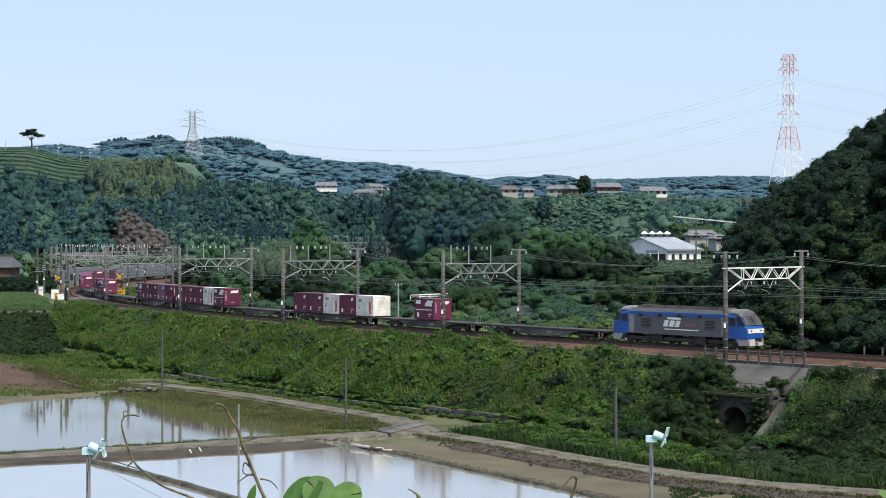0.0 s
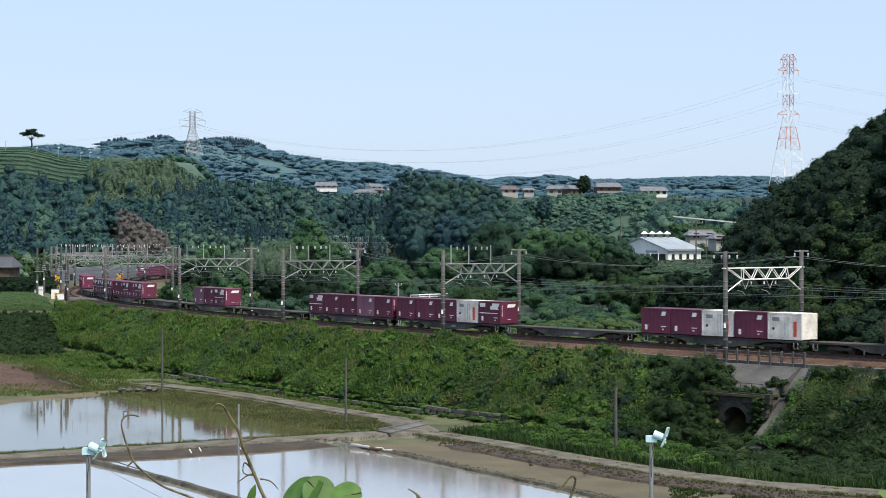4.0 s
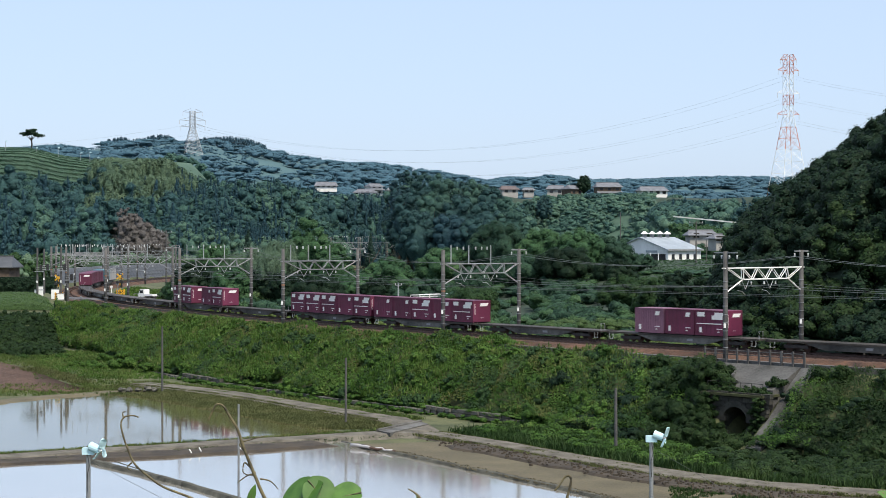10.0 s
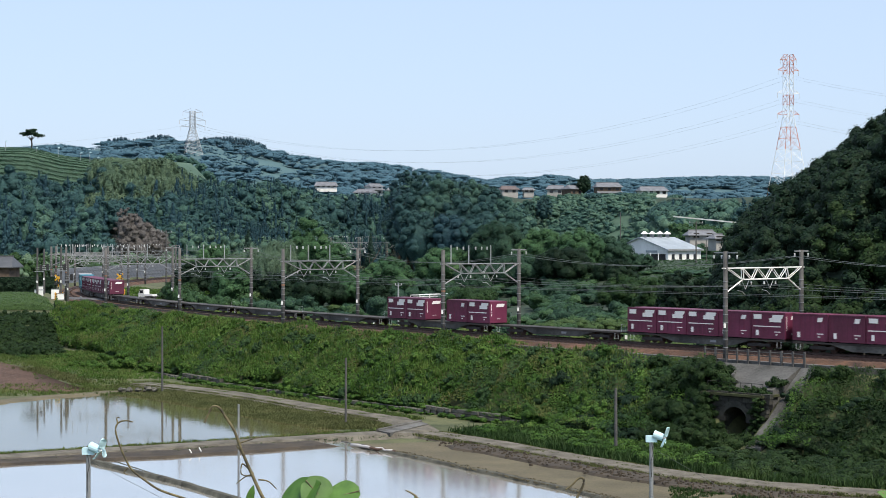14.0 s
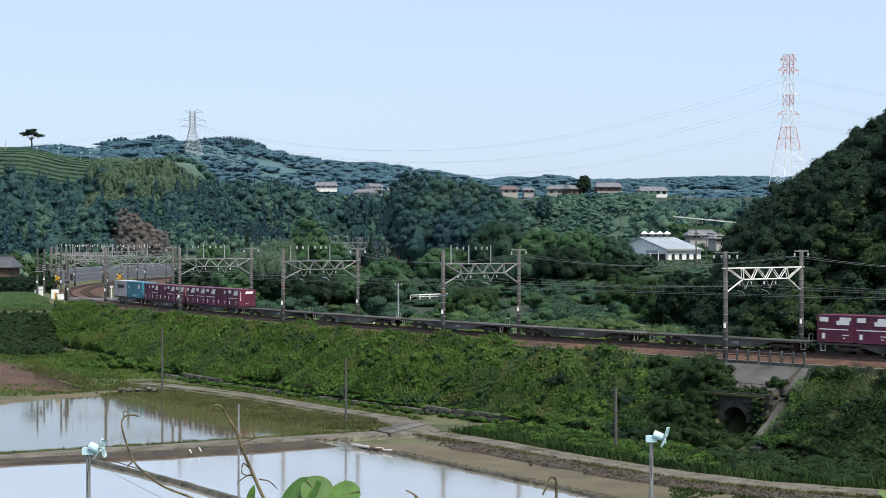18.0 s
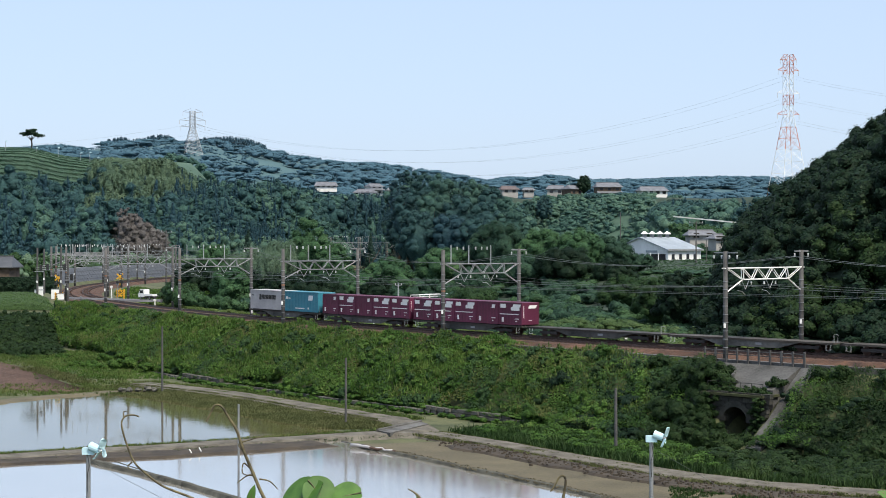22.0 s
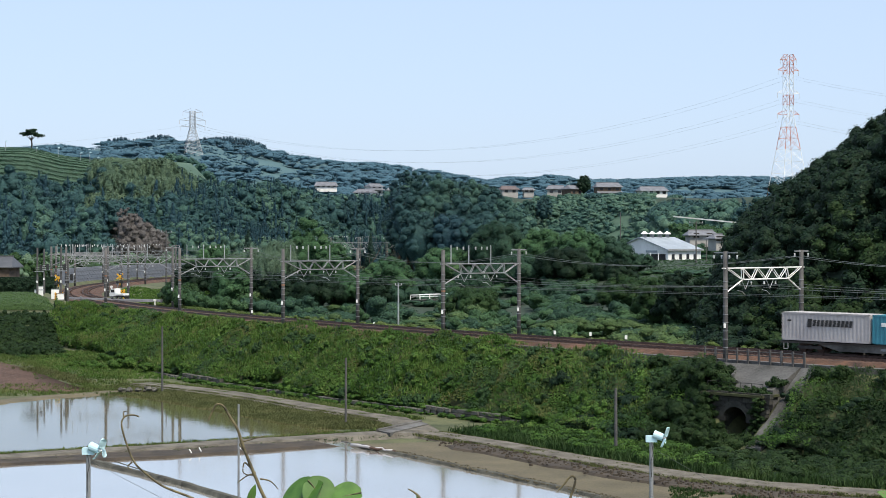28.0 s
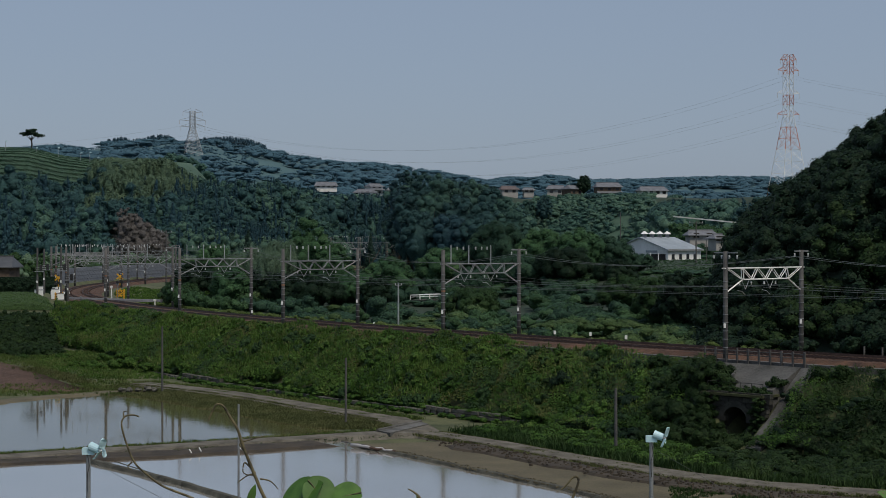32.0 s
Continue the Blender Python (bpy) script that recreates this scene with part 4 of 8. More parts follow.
def long_container(material, label, dark_bars):
    C, Wd, Hh = 9.2, 2.48, 2.62
    ob = thing("long_freight_container", label, "container", group="containers on the train")
    h, w = C / 2, Wd / 2
    part("body", Form().loft([[(x, -w + i, 0.06 + i), (x, -w + i, Hh - i), (x, w - i, Hh - i), (x, w - i, 0.06 + i)] for x, i in ((-h, 0.05), (-h + 0.05, 0), (h - 0.05, 0), (h, 0.05))]), material, ob)
    n = 44
    rings = []
    for k in range(n + 1):
        x = -h + 0.25 + (C - 0.5) * k / n
        y = -w - (0.035 if k % 2 else 0.0)
        rings.append([(x, y, 0.2), (x, y, Hh - 0.16)])
    part("corrugation", Form().loft(rings, close=False), material, ob)
    fr = Form()
    for x in (-h + 0.08, h - 0.08):
        for y in (-w, w):
            fr.box((x, y, Hh / 2 + 0.03), (0.16, 0.1, Hh - 0.06))
    fr.box((0, -w, Hh - 0.07), (C, 0.1, 0.14)).box((0, -w, 0.13), (C, 0.1, 0.14)).box((0, w, Hh - 0.07), (C, 0.1, 0.14)).box((0, w, 0.13), (C, 0.1, 0.14))
    part("frame", fr, material, ob)
    y = -w - 0.06
    if dark_bars:
        x = -1.9
        for k in range(11):
            wd = 0.42 if k else 0.6
            part("letter_bar", slab(x, x + wd - 0.12, 1.42 if k else 1.3, 2.0 if k else 2.08, y, 0.1), BLACK, ob, "" if k else "black slanted lettering blocks")
            x += wd
        part("corner_plate", slab(-h + 0.6, -h + 1.0, 1.8, 1.95, y), BLACK, ob)
    else:
        part("emblem", slab(2.1, 3.2, 1.55, 2.2, y, 0.2), WHITE, ob, "white slanted emblem block")
        part("small_emblem", slab(-3.7, -3.2, 1.6, 1.95, y), WHITE, ob)
        part("small_emblem", slab(-3.0, -2.5, 1.65, 1.8, y), WHITE, ob)
        part("notice", slab(-1.2, 1.2, 0.42, 0.55, y), WHITE, ob)
        part("notice", slab(2.0, 2.3, 0.4, 0.65, y), WHITE, ob)
    return ob


# what stands on each wagon, front to rear ("-" is an empty place)
LOADS = ["-----", "--L--", "JMJMM", "-----", "LJMMM", "MPMML", "-----", "-LMP-", "-----", "LMLMM", "LMLLL", "-----", "LM-LL", "-----", "-----", "-----", "-----", "-----", "LMLLL", "LLMLM", "31"]


def train():
    loco = locomotive()
    moving.append((loco, FRONT + 0.35 + 8.75, 0.0))
    first_wagon, first_box = None, {}
    for k, load in enumerate(LOADS):
        mid = FRONT - PITCH * (k + 0.5)
        if first_wagon is None:
            wagon = first_wagon = flat_wagon()
        else:
            wagon = copy_thing(first_wagon, Matrix())
        moving.append((wagon, mid, 0.0))
        if load == "31":
            a = long_container(TEAL, "teal long container with white emblem, ribbed sides", False)
            b = long_container(GREYBOX, "pale grey long container with black lettering blocks", True)
            moving.append((a, mid + 4.7, 1.05))
            moving.append((b, mid - 4.7, 1.05))
            continue
        for j, c in enumerate(load):
            if c == "-":
                continue
            if c in first_box:
                box = copy_thing(first_box[c], Matrix())
            else:
                box = first_box[c] = container(c)
            moving.append((box, mid + (2 - j) * 3.83, 1.05))


train()


# ---- the level crossing and its road ----
def crossing():
    pts = [(-36, 281), (-46, 284.5), (-51.7, 287), (-62, 293.5), (-66.3, 297), (-78, 301)]
    strip("crossing_road", pts, 4.2, 0.03, ASPHALT, "narrow grey asphalt road over the level crossing", "road", 0.3, 0.3, ripple=0.0)
    a = -93.5
    for off, rz in ((8.4, 0.2), (-3.6, 0.3)):
        p = on_line(a + (3.2 if off > 0 else -4), off, -0.3)
        ob = thing("crossing_signal", "yellow and black level crossing signal with crossbuck", "crossing signal", Matrix.Translation(p), "crossing signals")
        part("post", Form().tube((0, 0, 0), (0, 0, 4.3), 0.09, n=8), BLACK, ob)
        for k in range(4):
            part("yellow_band", Form().tube((0, 0, 0.5 + k), (0, 0, 0.95 + k), 0.1, n=8), YELLOW, ob)
        for q in (-1, 1):
            part("crossbuck_board", Form().box((0, -0.14 - 0.03 * q, 0), (1.5, 0.04, 0.24)).turned(Matrix.Translation((0, 0, 4.15)) @ Matrix.Rotation(q * 0.7, 4, "Y")), YELLOW, ob, "yellow and black crossbuck board")
            part("black_tip", Form().box((0.45, -0.18 - 0.03 * q, 0), (0.22, 0.03, 0.25)).turned(Matrix.Translation((0, 0, 4.15)) @ Matrix.Rotation(q * 0.7, 4, "Y")), BLACK, ob)
            part("lamp_hood", Form().tube((0.42 * q, -0.05, 3.1), (0.42 * q, -0.35, 3.1), 0.26, n=12), BLACK, ob, "round black lamp hood")
            part("lamp", Form().tube((0.42 * q, -0.02, 3.1), (0.42 * q, -0.1, 3.1), 0.15, n=12), RED, ob)
        part("bell", Form().tube((0, 0, 4.4), (0, 0, 4.7), 0.2, 0.12, 10), BLACK, ob)
    for off, da in ((8.6, 5.5), (8.9, 7.2), (-3.9, -6.0), (-4.4, -8.2)):
        p = on_line(a + da, off, -0.3)
        ob = thing("striped_barrier", "yellow and black striped barrier boards on posts", "barrier", Matrix.Translation(p), "barriers at the crossing")
        for k, z in enumerate((0.5, 0.95, 1.4)):
            board = part("board", Form().box((0, 0, z), (1.5, 0.06, 0.3)), YELLOW, ob)
            for q in (-0.5, 0.0, 0.5):
                part("black_stripe", Form().loft([[(q - 0.1, -0.035 - d, z - 0.15), (q + 0.05, -0.035 - d, z - 0.15), (q + 0.14, -0.035 - d, z + 0.15), (q - 0.01, -0.035 - d, z + 0.15)] for d in (0, 0.01)]), BLACK, board)
        for q in (-0.6, 0.6):
            part("post", Form().tube((q, 0.05, -0.2), (q, 0.05, 1.7), 0.05), YELLOW, ob)
    for x, y, w, h in ((-70.99, 289, 0.9, 2.0), (-70.8, 287, 1.5, 1.5), (-67.6, 285.5, 1.3, 1.7), (-66.4, 284.5, 1.1, 1.0)):
        ob = thing("equipment_cabinet", "white metal relay cabinet beside the crossing", "cabinet", pose(x, y, height_at(x, y) - 0.05, 0, 0, 12), "cabinets at the crossing")
        part("body", Form().box((0, 0, h / 2 + 0.1), (w, 0.7, h)), WHITE, ob)
        part("lid", Form().box((0, 0, h + 0.14), (w + 0.1, 0.8, 0.09)), GREYSTEEL, ob)
        part("door", Form().box((0, -0.36, h / 2 + 0.1), (w * 0.86, 0.02, h * 0.85)), WHITE, ob)
        part("plinth", Form().box((0, 0, 0.02), (w + 0.1, 0.8, 0.2)), CONCRETE, ob)
    # tall posts by the crossing
    for px, py, h, m in ((-60.72, 300, 2.9, WHITE), (-59.59, 300, 3.4, GREYSTEEL), (-56.75, 296, 3.0, GREYSTEEL), (-48.18, 280, 2.7, DARKSTEEL), (-62.55, 283, 1.5, GREYSTEEL), (-48.54, 276, 1.3, WHITE)):
        ob = thing("trackside_post", "slim upright post beside the line", "post", pose(px, py, height_at(px, py) - 0.2), "posts by the crossing")
        part("post", Form().tube((0, 0, 0), (0, 0, h), 0.12 if m is WHITE else 0.07, n=8), m, ob)
        part("cap", Form().box((0, 0, h), (0.4, 0.3, 0.34)), m, ob)
    # railway signal with its ladder and ground box
    for px, y, h in ((108, 286, 9.5), (120, 290, 8.0), (78, 300, 8.6), (66, 286, 9.3)):
        x = (px - 784) / 2900 * y
        ob = thing("signal_mast", "dark railway signal mast with small platform", "signal mast", pose(x, y, height_at(x, y) - 0.3), "signal masts")
        part("mast", Form().tube((0, 0, 0), (0, 0, h), 0.2, 0.16, 10), POLE, ob)
        part("platform", Form().box((0.3, 0, h * 0.55), (1.6, 0.8, 0.08)), GREYSTEEL, ob)
        part("signal_head", Form().box((0.7, -0.3, h * 0.62), (0.5, 0.25, 1.1)), BLACK, ob)
        part("marker", Form().box((0, -0.25, h * 0.36), (0.25, 0.04, 0.4)), WHITE, ob)
        for k in range(3):
            part("guard_rail", Form().tube((-0.4, -0.4, h * 0.55 + 0.35 * k + 0.1), (1.1, -0.4, h * 0.55 + 0.35 * k + 0.1), 0.025), STEEL, ob)


crossing()


def truck():
    ob = thing("small_truck", "small white flatbed truck with dark wheels", "truck")
    cab = Form().loft([[(x, y, z) for x, z in ((0.35, 0.45), (1.68, 0.45), (1.7, 0.95), (1.25, 1.78), (0.45, 1.82), (0.35, 1.7))] for y in (-0.7, 0.7)])
    part("cab", cab, WHITE, ob)
    part("windscreen", Form().loft([[(1.66, y, 1.05), (1.3, y, 1.7), (1.32, y, 1.71), (1.69, y, 1.06)] for y in (-0.6, 0.6)]), GLASS, ob)
    for y in (-0.712, 0.712):
        part("side_window", Form().box((0.95, y, 1.38), (0.8, 0.02, 0.5)), GLASS, ob)
        part("door_line", Form().box((0.5, y, 0.95), (0.02, 0.02, 0.9)), GREYSTEEL, ob)
        part("bed_side", Form().box((-0.75, y, 0.82), (2.0, 0.04, 0.32)), WHITE, ob)
        part("headlight", Form().box((1.68, y * 0.75, 0.8), (0.06, 0.25, 0.18)), PORCELAIN, ob)
    part("bed", Form().box((-0.75, 0, 0.66), (2.05, 1.4, 0.08)), WHITE, ob)
    part("tailgate", Form().box((-1.76, 0, 0.82), (0.04, 1.4, 0.32)), WHITE, ob)
    part("chassis", Form().box((-0.1, 0, 0.45), (3.2, 0.9, 0.25)), DARKSTEEL, ob)
    part("front_bumper", Form().box((1.7, 0, 0.5), (0.1, 1.4, 0.22)), GREYSTEEL, ob)
    part("rear_guard", Form().line([(0.36, -0.6, 1.0), (0.33, -0.6, 1.85), (0.33, 0.6, 1.85), (0.36, 0.6, 1.0)], 0.025), STEEL, ob)
    for x in (1.15, -0.95):
        for y in (-0.62, 0.62):
            wheel = part("wheel", Form().tube((x, y - 0.08, 0.27), (x, y + 0.08, 0.27), 0.27, n=16), BLACK, ob)
            part("rim", Form().tube((x, y - 0.09, 0.27), (x, y + 0.09, 0.27), 0.15, n=12), GREYSTEEL, wheel)
    return ob


TRUCK = truck()
TRUCK_WAY = [(0, 262), (24.3, 262), (25, 255), (25.5, 249), (26.5, 235), (27.5, 220), (28.5, 200), (29.5, 175), (30.5, 148), (31, 135), (31.5, 121), (32, 106)]


# ---- retaining wall behind the far curve ----
def far_wall():
    rings = []
    for s in np.arange(-430, -186, 4.0):
        rings.append([on_line(s, 8.2, -0.9), on_line(s, 8.6, -0.2), on_line(s, 11.0, 3.6), on_line(s, 11.6, 3.7), on_line(s, 11.8, -0.9)])
    wall = single("retaining_wall", Form().loft(rings), SOLAR, "dark grey sloping block wall behind the curve", "retaining wall", kind="structure")
    for i, s in enumerate(np.arange(-420, -188, 2.6)):
        f = Form()
        for k in range(4):
            a, b = k / 4, (k + 0.9) / 4
            q = [on_line(s, 8.55 + 2.4 * a, -0.15 + 3.8 * a), on_line(s + 2.45, 8.55 + 2.4 * a, -0.15 + 3.8 * a), on_line(s + 2.45, 8.55 + 2.4 * b, -0.15 + 3.8 * b), on_line(s, 8.55 + 2.4 * b, -0.15 + 3.8 * b)]
            n = Vector((0, 0, 0.06))
            f.loft([[p - n for p in q], [p + n for p in q]])
        part("wall_panel", f, SOLAR, wall)


far_wall()


# ---- culvert, parapet and fence at the bank ----
def culvert():
    s0 = 80.0
    t = heading(s0)
    m = Matrix.Translation(on_line(s0, 0, 0)) @ Matrix.Rotation(t, 4, "Z")

    def P(x, off, z):
        return m @ Vector((x, -off, z))

    ob = thing("culvert", "old stone arch culvert under the railway, overgrown", "culvert", kind="structure")
    # face wall with an arched opening, built stone by stone
    face = 14.0
    cx, half, spring, floor = 2.6, 1.28, -5.2, -7.7
    rnd = random.Random(7)
    z = floor
    row = 0
    while z < -2.9:
        hgt = 0.42
        x = -0.7 + (0.3 if row % 2 else 0)
        while x < 5.4:
            w = rnd.uniform(0.55, 0.85)
            mx, mz = x + w / 2 - cx, z + hgt / 2
            inside = (mz < spring and abs(mx) < half) or (mz >= spring and math.hypot(mx, mz - spring) < half + 0.1)
            if not inside:
                d = rnd.uniform(-0.09, 0.06)
                f = Form().loft([[P(x + 0.015, face + d + k, z + 0.015), P(x + w - 0.015, face + d + k, z + 0.015), P(x + w - 0.015, face + d + k, z + hgt - 0.015), P(x + 0.015, face + d + k, z + hgt - 0.015)] for k in (-0.5, 0)])
                part("stone", f, SHADESTONE, ob)
            x += w
        z += hgt
        row += 1
    for k in range(11):
        a0, a1 = math.pi * k / 11, math.pi * (k + 0.94) / 11
        q = [(cx + math.cos(a) * r, spring + math.sin(a) * r) for a, r in ((a0, half), (a1, half), (a1, half + 0.5), (a0, half + 0.5))]
        part("arch_stone", Form().loft([[P(x, face + d, zz) for x, zz in q] for d in (-0.3, 0.05)]), SHADESTONE, ob)
    barrel = [[P(cx + math.cos(math.pi * k / 10) * (half + 0.02), o, spring + math.sin(math.pi * k / 10) * (half + 0.02)) for k in range(11)] + [P(cx - half, o, floor), P(cx + half, o, floor)] for o in (face - 0.3, face - 8.0)]
    f = Form().loft(barrel, close=False)
    f.f.append(tuple(range(13, 26)))
    part("barrel", f, SHADESTONE, ob)
    part("coping", Form().loft([[P(-0.9, o, -3.0), P(5.6, o, -3.0), P(5.6, o, -2.8), P(-0.9, o, -2.8)] for o in (face - 2.2, face + 0.25)]), MOSS, ob, "mossy coping ledge")
    # concrete slab slope above, and the wing slope beside
    par = single("slope_paving", Form().loft([[P(x, 8.4, -0.7), P(x, 12.5, -2.45), P(x, 12.5, -4.2), P(x, 8.4, -2.4)] for x in (-4.0, 0.0, 5.4)]), PAVING, "grey concrete slope paving under the track", "slope paving", kind="structure")
    single("wing_slope", Form().loft([[P(x0, o, z), P(x0 + 1.5, o, z + 0.1), P(x0 + 1.5, o, z - 0.5), P(x0, o, z - 0.5)] for x0, o, z in ((5.6, 8.6, -0.75), (5.7, 11.0, -2.5), (6.0, 14.0, -4.7), (6.0, 17.2, -6.8))]), PAVING, "pale concrete drain running down the bank", "drain slope", kind="structure")
    # fence along the track edge, over the culvert
    fence = thing("track_fence", "rusty post and rail fence along the track", "fence", kind="")
    for k in range(10):
        x = -4.9 + k * 1.18
        part("post", Form().box(P(x, 8.3, -0.15), (0.16, 0.16, 1.5), t), POLE, fence)
    for z in (0.05, 0.4):
        part("rail", Form().tube(P(-4.9, 8.3, z), P(5.8, 8.3, z), 0.04), POLE, fence)
    low = thing("low_fence", "thin metal railing above the culvert", "fence")
    for k in range(6):
        part("post", Form().tube(P(-1.0 + k * 1.15, 13.0, -3.0), P(-1.0 + k * 1.15, 13.0, -1.9), 0.03), DARKSTEEL, low)
    for z in (-2.4, -1.95):
        part("rail", Form().tube(P(-1.0, 13.0, z), P(4.8, 13.0, z), 0.025), DARKSTEEL, low)
    # fence stakes on the far side of the line
    for k in range(14):
        p = on_line(84 + k * 1.9, -3.9, -0.6)
        single("fence_stake", Form().box((0, 0, 0.55), (0.14, 0.14, 1.1)), CONCRETE, "short concrete fence stake beside the line", "stake", "stakes by the line", at=Matrix.Translation(p))


culvert()


# ---- stone wall at the foot of the bank ----
def foot_wall():
    wall = thing("foot_wall", "low old stone wall at the foot of the bank", "wall", kind="structure")
    rnd = random.Random(3)
    s = -42.0
    shapes = []
    for k in range(6):
        w, h = rnd.uniform(0.7, 1.2), rnd.uniform(0.38, 0.46)
        f = Form().loft([[(-w / 2 + e, y, 0.02 + e), (w / 2 - e, y, 0.02 + e), (w / 2 - e, y, h - e), (-w / 2 + e, y, h - e)] for y, e in ((0.3, 0.0), (-0.2, 0.0), (-0.26, 0.05))])
        shapes.append((w, f.mesh("wall_stone", STONE)))
    for row in range(2):
        s = -42.0
        while s < 62:
            w, me = shapes[rnd.randrange(6)]
            if s < -12 or row == 0 or wobble(s, 3.0, 4.0, 1.0) > 0.5:
                part("wall_stone", me, STONE, wall, at=line_pose(s, 17.3 - 0.05 * row + rnd.uniform(-0.09, 0.07), FIELD + 0.1 + row * 0.4))
            s += 1.0


foot_wall()


# ---- poles, farm fans, bridge ----
def service_pole(px, y, ztop, zbase, r, arm, material=POLE, name="service_pole", label="slender grey utility pole on the path"):
    x = (px - 784) / 2900 * y
    ob = thing(name, label, "pole", pose(x, y, zbase), "poles")
    part("pole", Form().tube((0, 0, -0.3), (0, 0, ztop - zbase), r, r * 0.75, 10), material, ob)
    if arm:
        part("cross_arm", Form().box((0, 0, ztop - zbase - 0.35), (arm, 0.1, 0.1)), GREYSTEEL, ob)
        for q in (-0.45, 0.0, 0.45):
            part("insulator", Form().tube((arm * q, 0, ztop - zbase - 0.28), (arm * q, 0, ztop - zbase - 0.02), 0.07, n=8), PORCELAIN, ob)
    return ob


service_pole(287, 187.57, 0.44, -6.8, 0.13, 0)
service_pole(612, 154.88, -0.87, -6.8, 0.12, 0)
service_pole(1090, 132.67, -1.78, -6.9, 0.15, 0)
service_pole(422, 62, 3.92, -5.2, 0.05, 0, GREYSTEEL, "slim_post", "thin grey steel post among the paddies")
service_pole(705, 228, 4.43, -2.6, 0.13, 0.9, STEEL, "light_pole", "pale slim pole behind the railway")
service_pole(1232, 350, 14.57, 4.0, 0.16, 3.0)
service_pole(1250, 352, 10.59, 4.0, 0.12, 0)
service_pole(294, 330, 12.5, -1.0, 0.16, 2.2)
service_pole(1098, 430, 17.98, 6.0, 0.14, 0)


def frost_fan(px, py, y, turn):
    x, z = (px - 784) / 2900 * y, 10.05 - (py - 429.5) * y / 2900
    base = height_at(x, y)
    ob = thing("frost_fan", "pale blue farm fan on a grey steel pole", "frost fan", pose(x, y, base), "frost fans")
    h = z - base
    part("pole", Form().tube((0, 0, -0.3), (0, 0, h), 0.085, 0.075, 12), GREYSTEEL, ob)
    m = Matrix.Translation((0, 0, h + 0.1)) @ Matrix.Rotation(radians(turn), 4, "Z") @ Matrix.Rotation(radians(18), 4, "Y")
    part("bracket", Form().box((0, 0, h + 0.02), (0.42, 0.2, 0.24)), FANBLUE, ob)
    part("motor", Form().tube((0.05, 0, 0.12), (0.42, 0, 0.12), 0.17, 0.14, 14).turned(m), FANBLUE, ob, "pale blue motor housing")
    hub = part("hub", Form().tube((0.42, 0, 0.12), (0.55, 0, 0.12), 0.07, 0.03, 10).turned(m), PORCELAIN, ob)
    for k in range(3):
        f = Form()
        rings = []
        for r, w in ((0.05, 0.05), (0.15, 0.13), (0.3, 0.15), (0.42, 0.1), (0.46, 0.02)):
            rings.append([(0.5 + 0.05 * q + e, w * q, r) for q, e in ((-1, 0), (1, 0), (1, 0.012), (-1, 0.012))])
        f.loft(rings).turned(m @ Matrix.Translation((0, 0, 0.12)) @ Matrix.Rotation(radians(120 * k + 25 + turn), 4, "X"))
        part("blade", f, FANBLUE, hub, "pale blue fan blade")
    part("cable", Form().line([(0.0, -0.09, h - 0.1), (0.06, -0.1, h - 0.5), (-0.02, -0.09, h - 0.8), (0.0, -0.09, h - 1.4)], 0.012, n=5), BLACK, ob)
    single("guy_wire", Form().tube((x, y, z - 0.3), (x + 3.2, y + 1.0, z - 2.2), 0.008, n=4), WIRE, "thin guy wire of the farm fan", "wire")


frost_fan(156, 800, 58, -20)
frost_fan(1153, 778, 62, -15)


def bridge():
    y0 = 300.0
    ob = thing("road_bridge", "small concrete road bridge with white guard rail", "bridge", kind="")
    a, b = Vector((-6.0, y0 + 1.6, -0.5)), Vector((3.0, y0 - 2.7, -0.1))
    d = (b - a).normalized()
    n = Vector((-d.y, d.x, 0))
    part("deck", Form().loft([[a + n * q, b + n * q, b + n * q + Vector((0, 0, -0.7)), a + n * q + Vector((0, 0, -0.7))] for q in (0.0, 4.0)]), CONCRETE, ob)
    part("pier", Form().box(((a + b) / 2 + n * 2 + Vector((0, 0, -2.8))), (1.0, 3.6, 5.0)), CONCRETE, ob)
    for q in (0.0, 3.9):
        L = (b - a).length
        for k in range(6):
            p = a + d * (L * k / 5) + n * q
            part("rail_post", Form().box(p + Vector((0, 0, 0.4)), (0.12, 0.12, 0.9)), WHITE, ob)
        for z, r in ((0.85, 0.09), (0.5, 0.05)):
            part("guard_rail", Form().tube(a + n * q + Vector((0, 0, z)), b + n * q + Vector((0, 0, z)), r), WHITE, ob)


bridge()


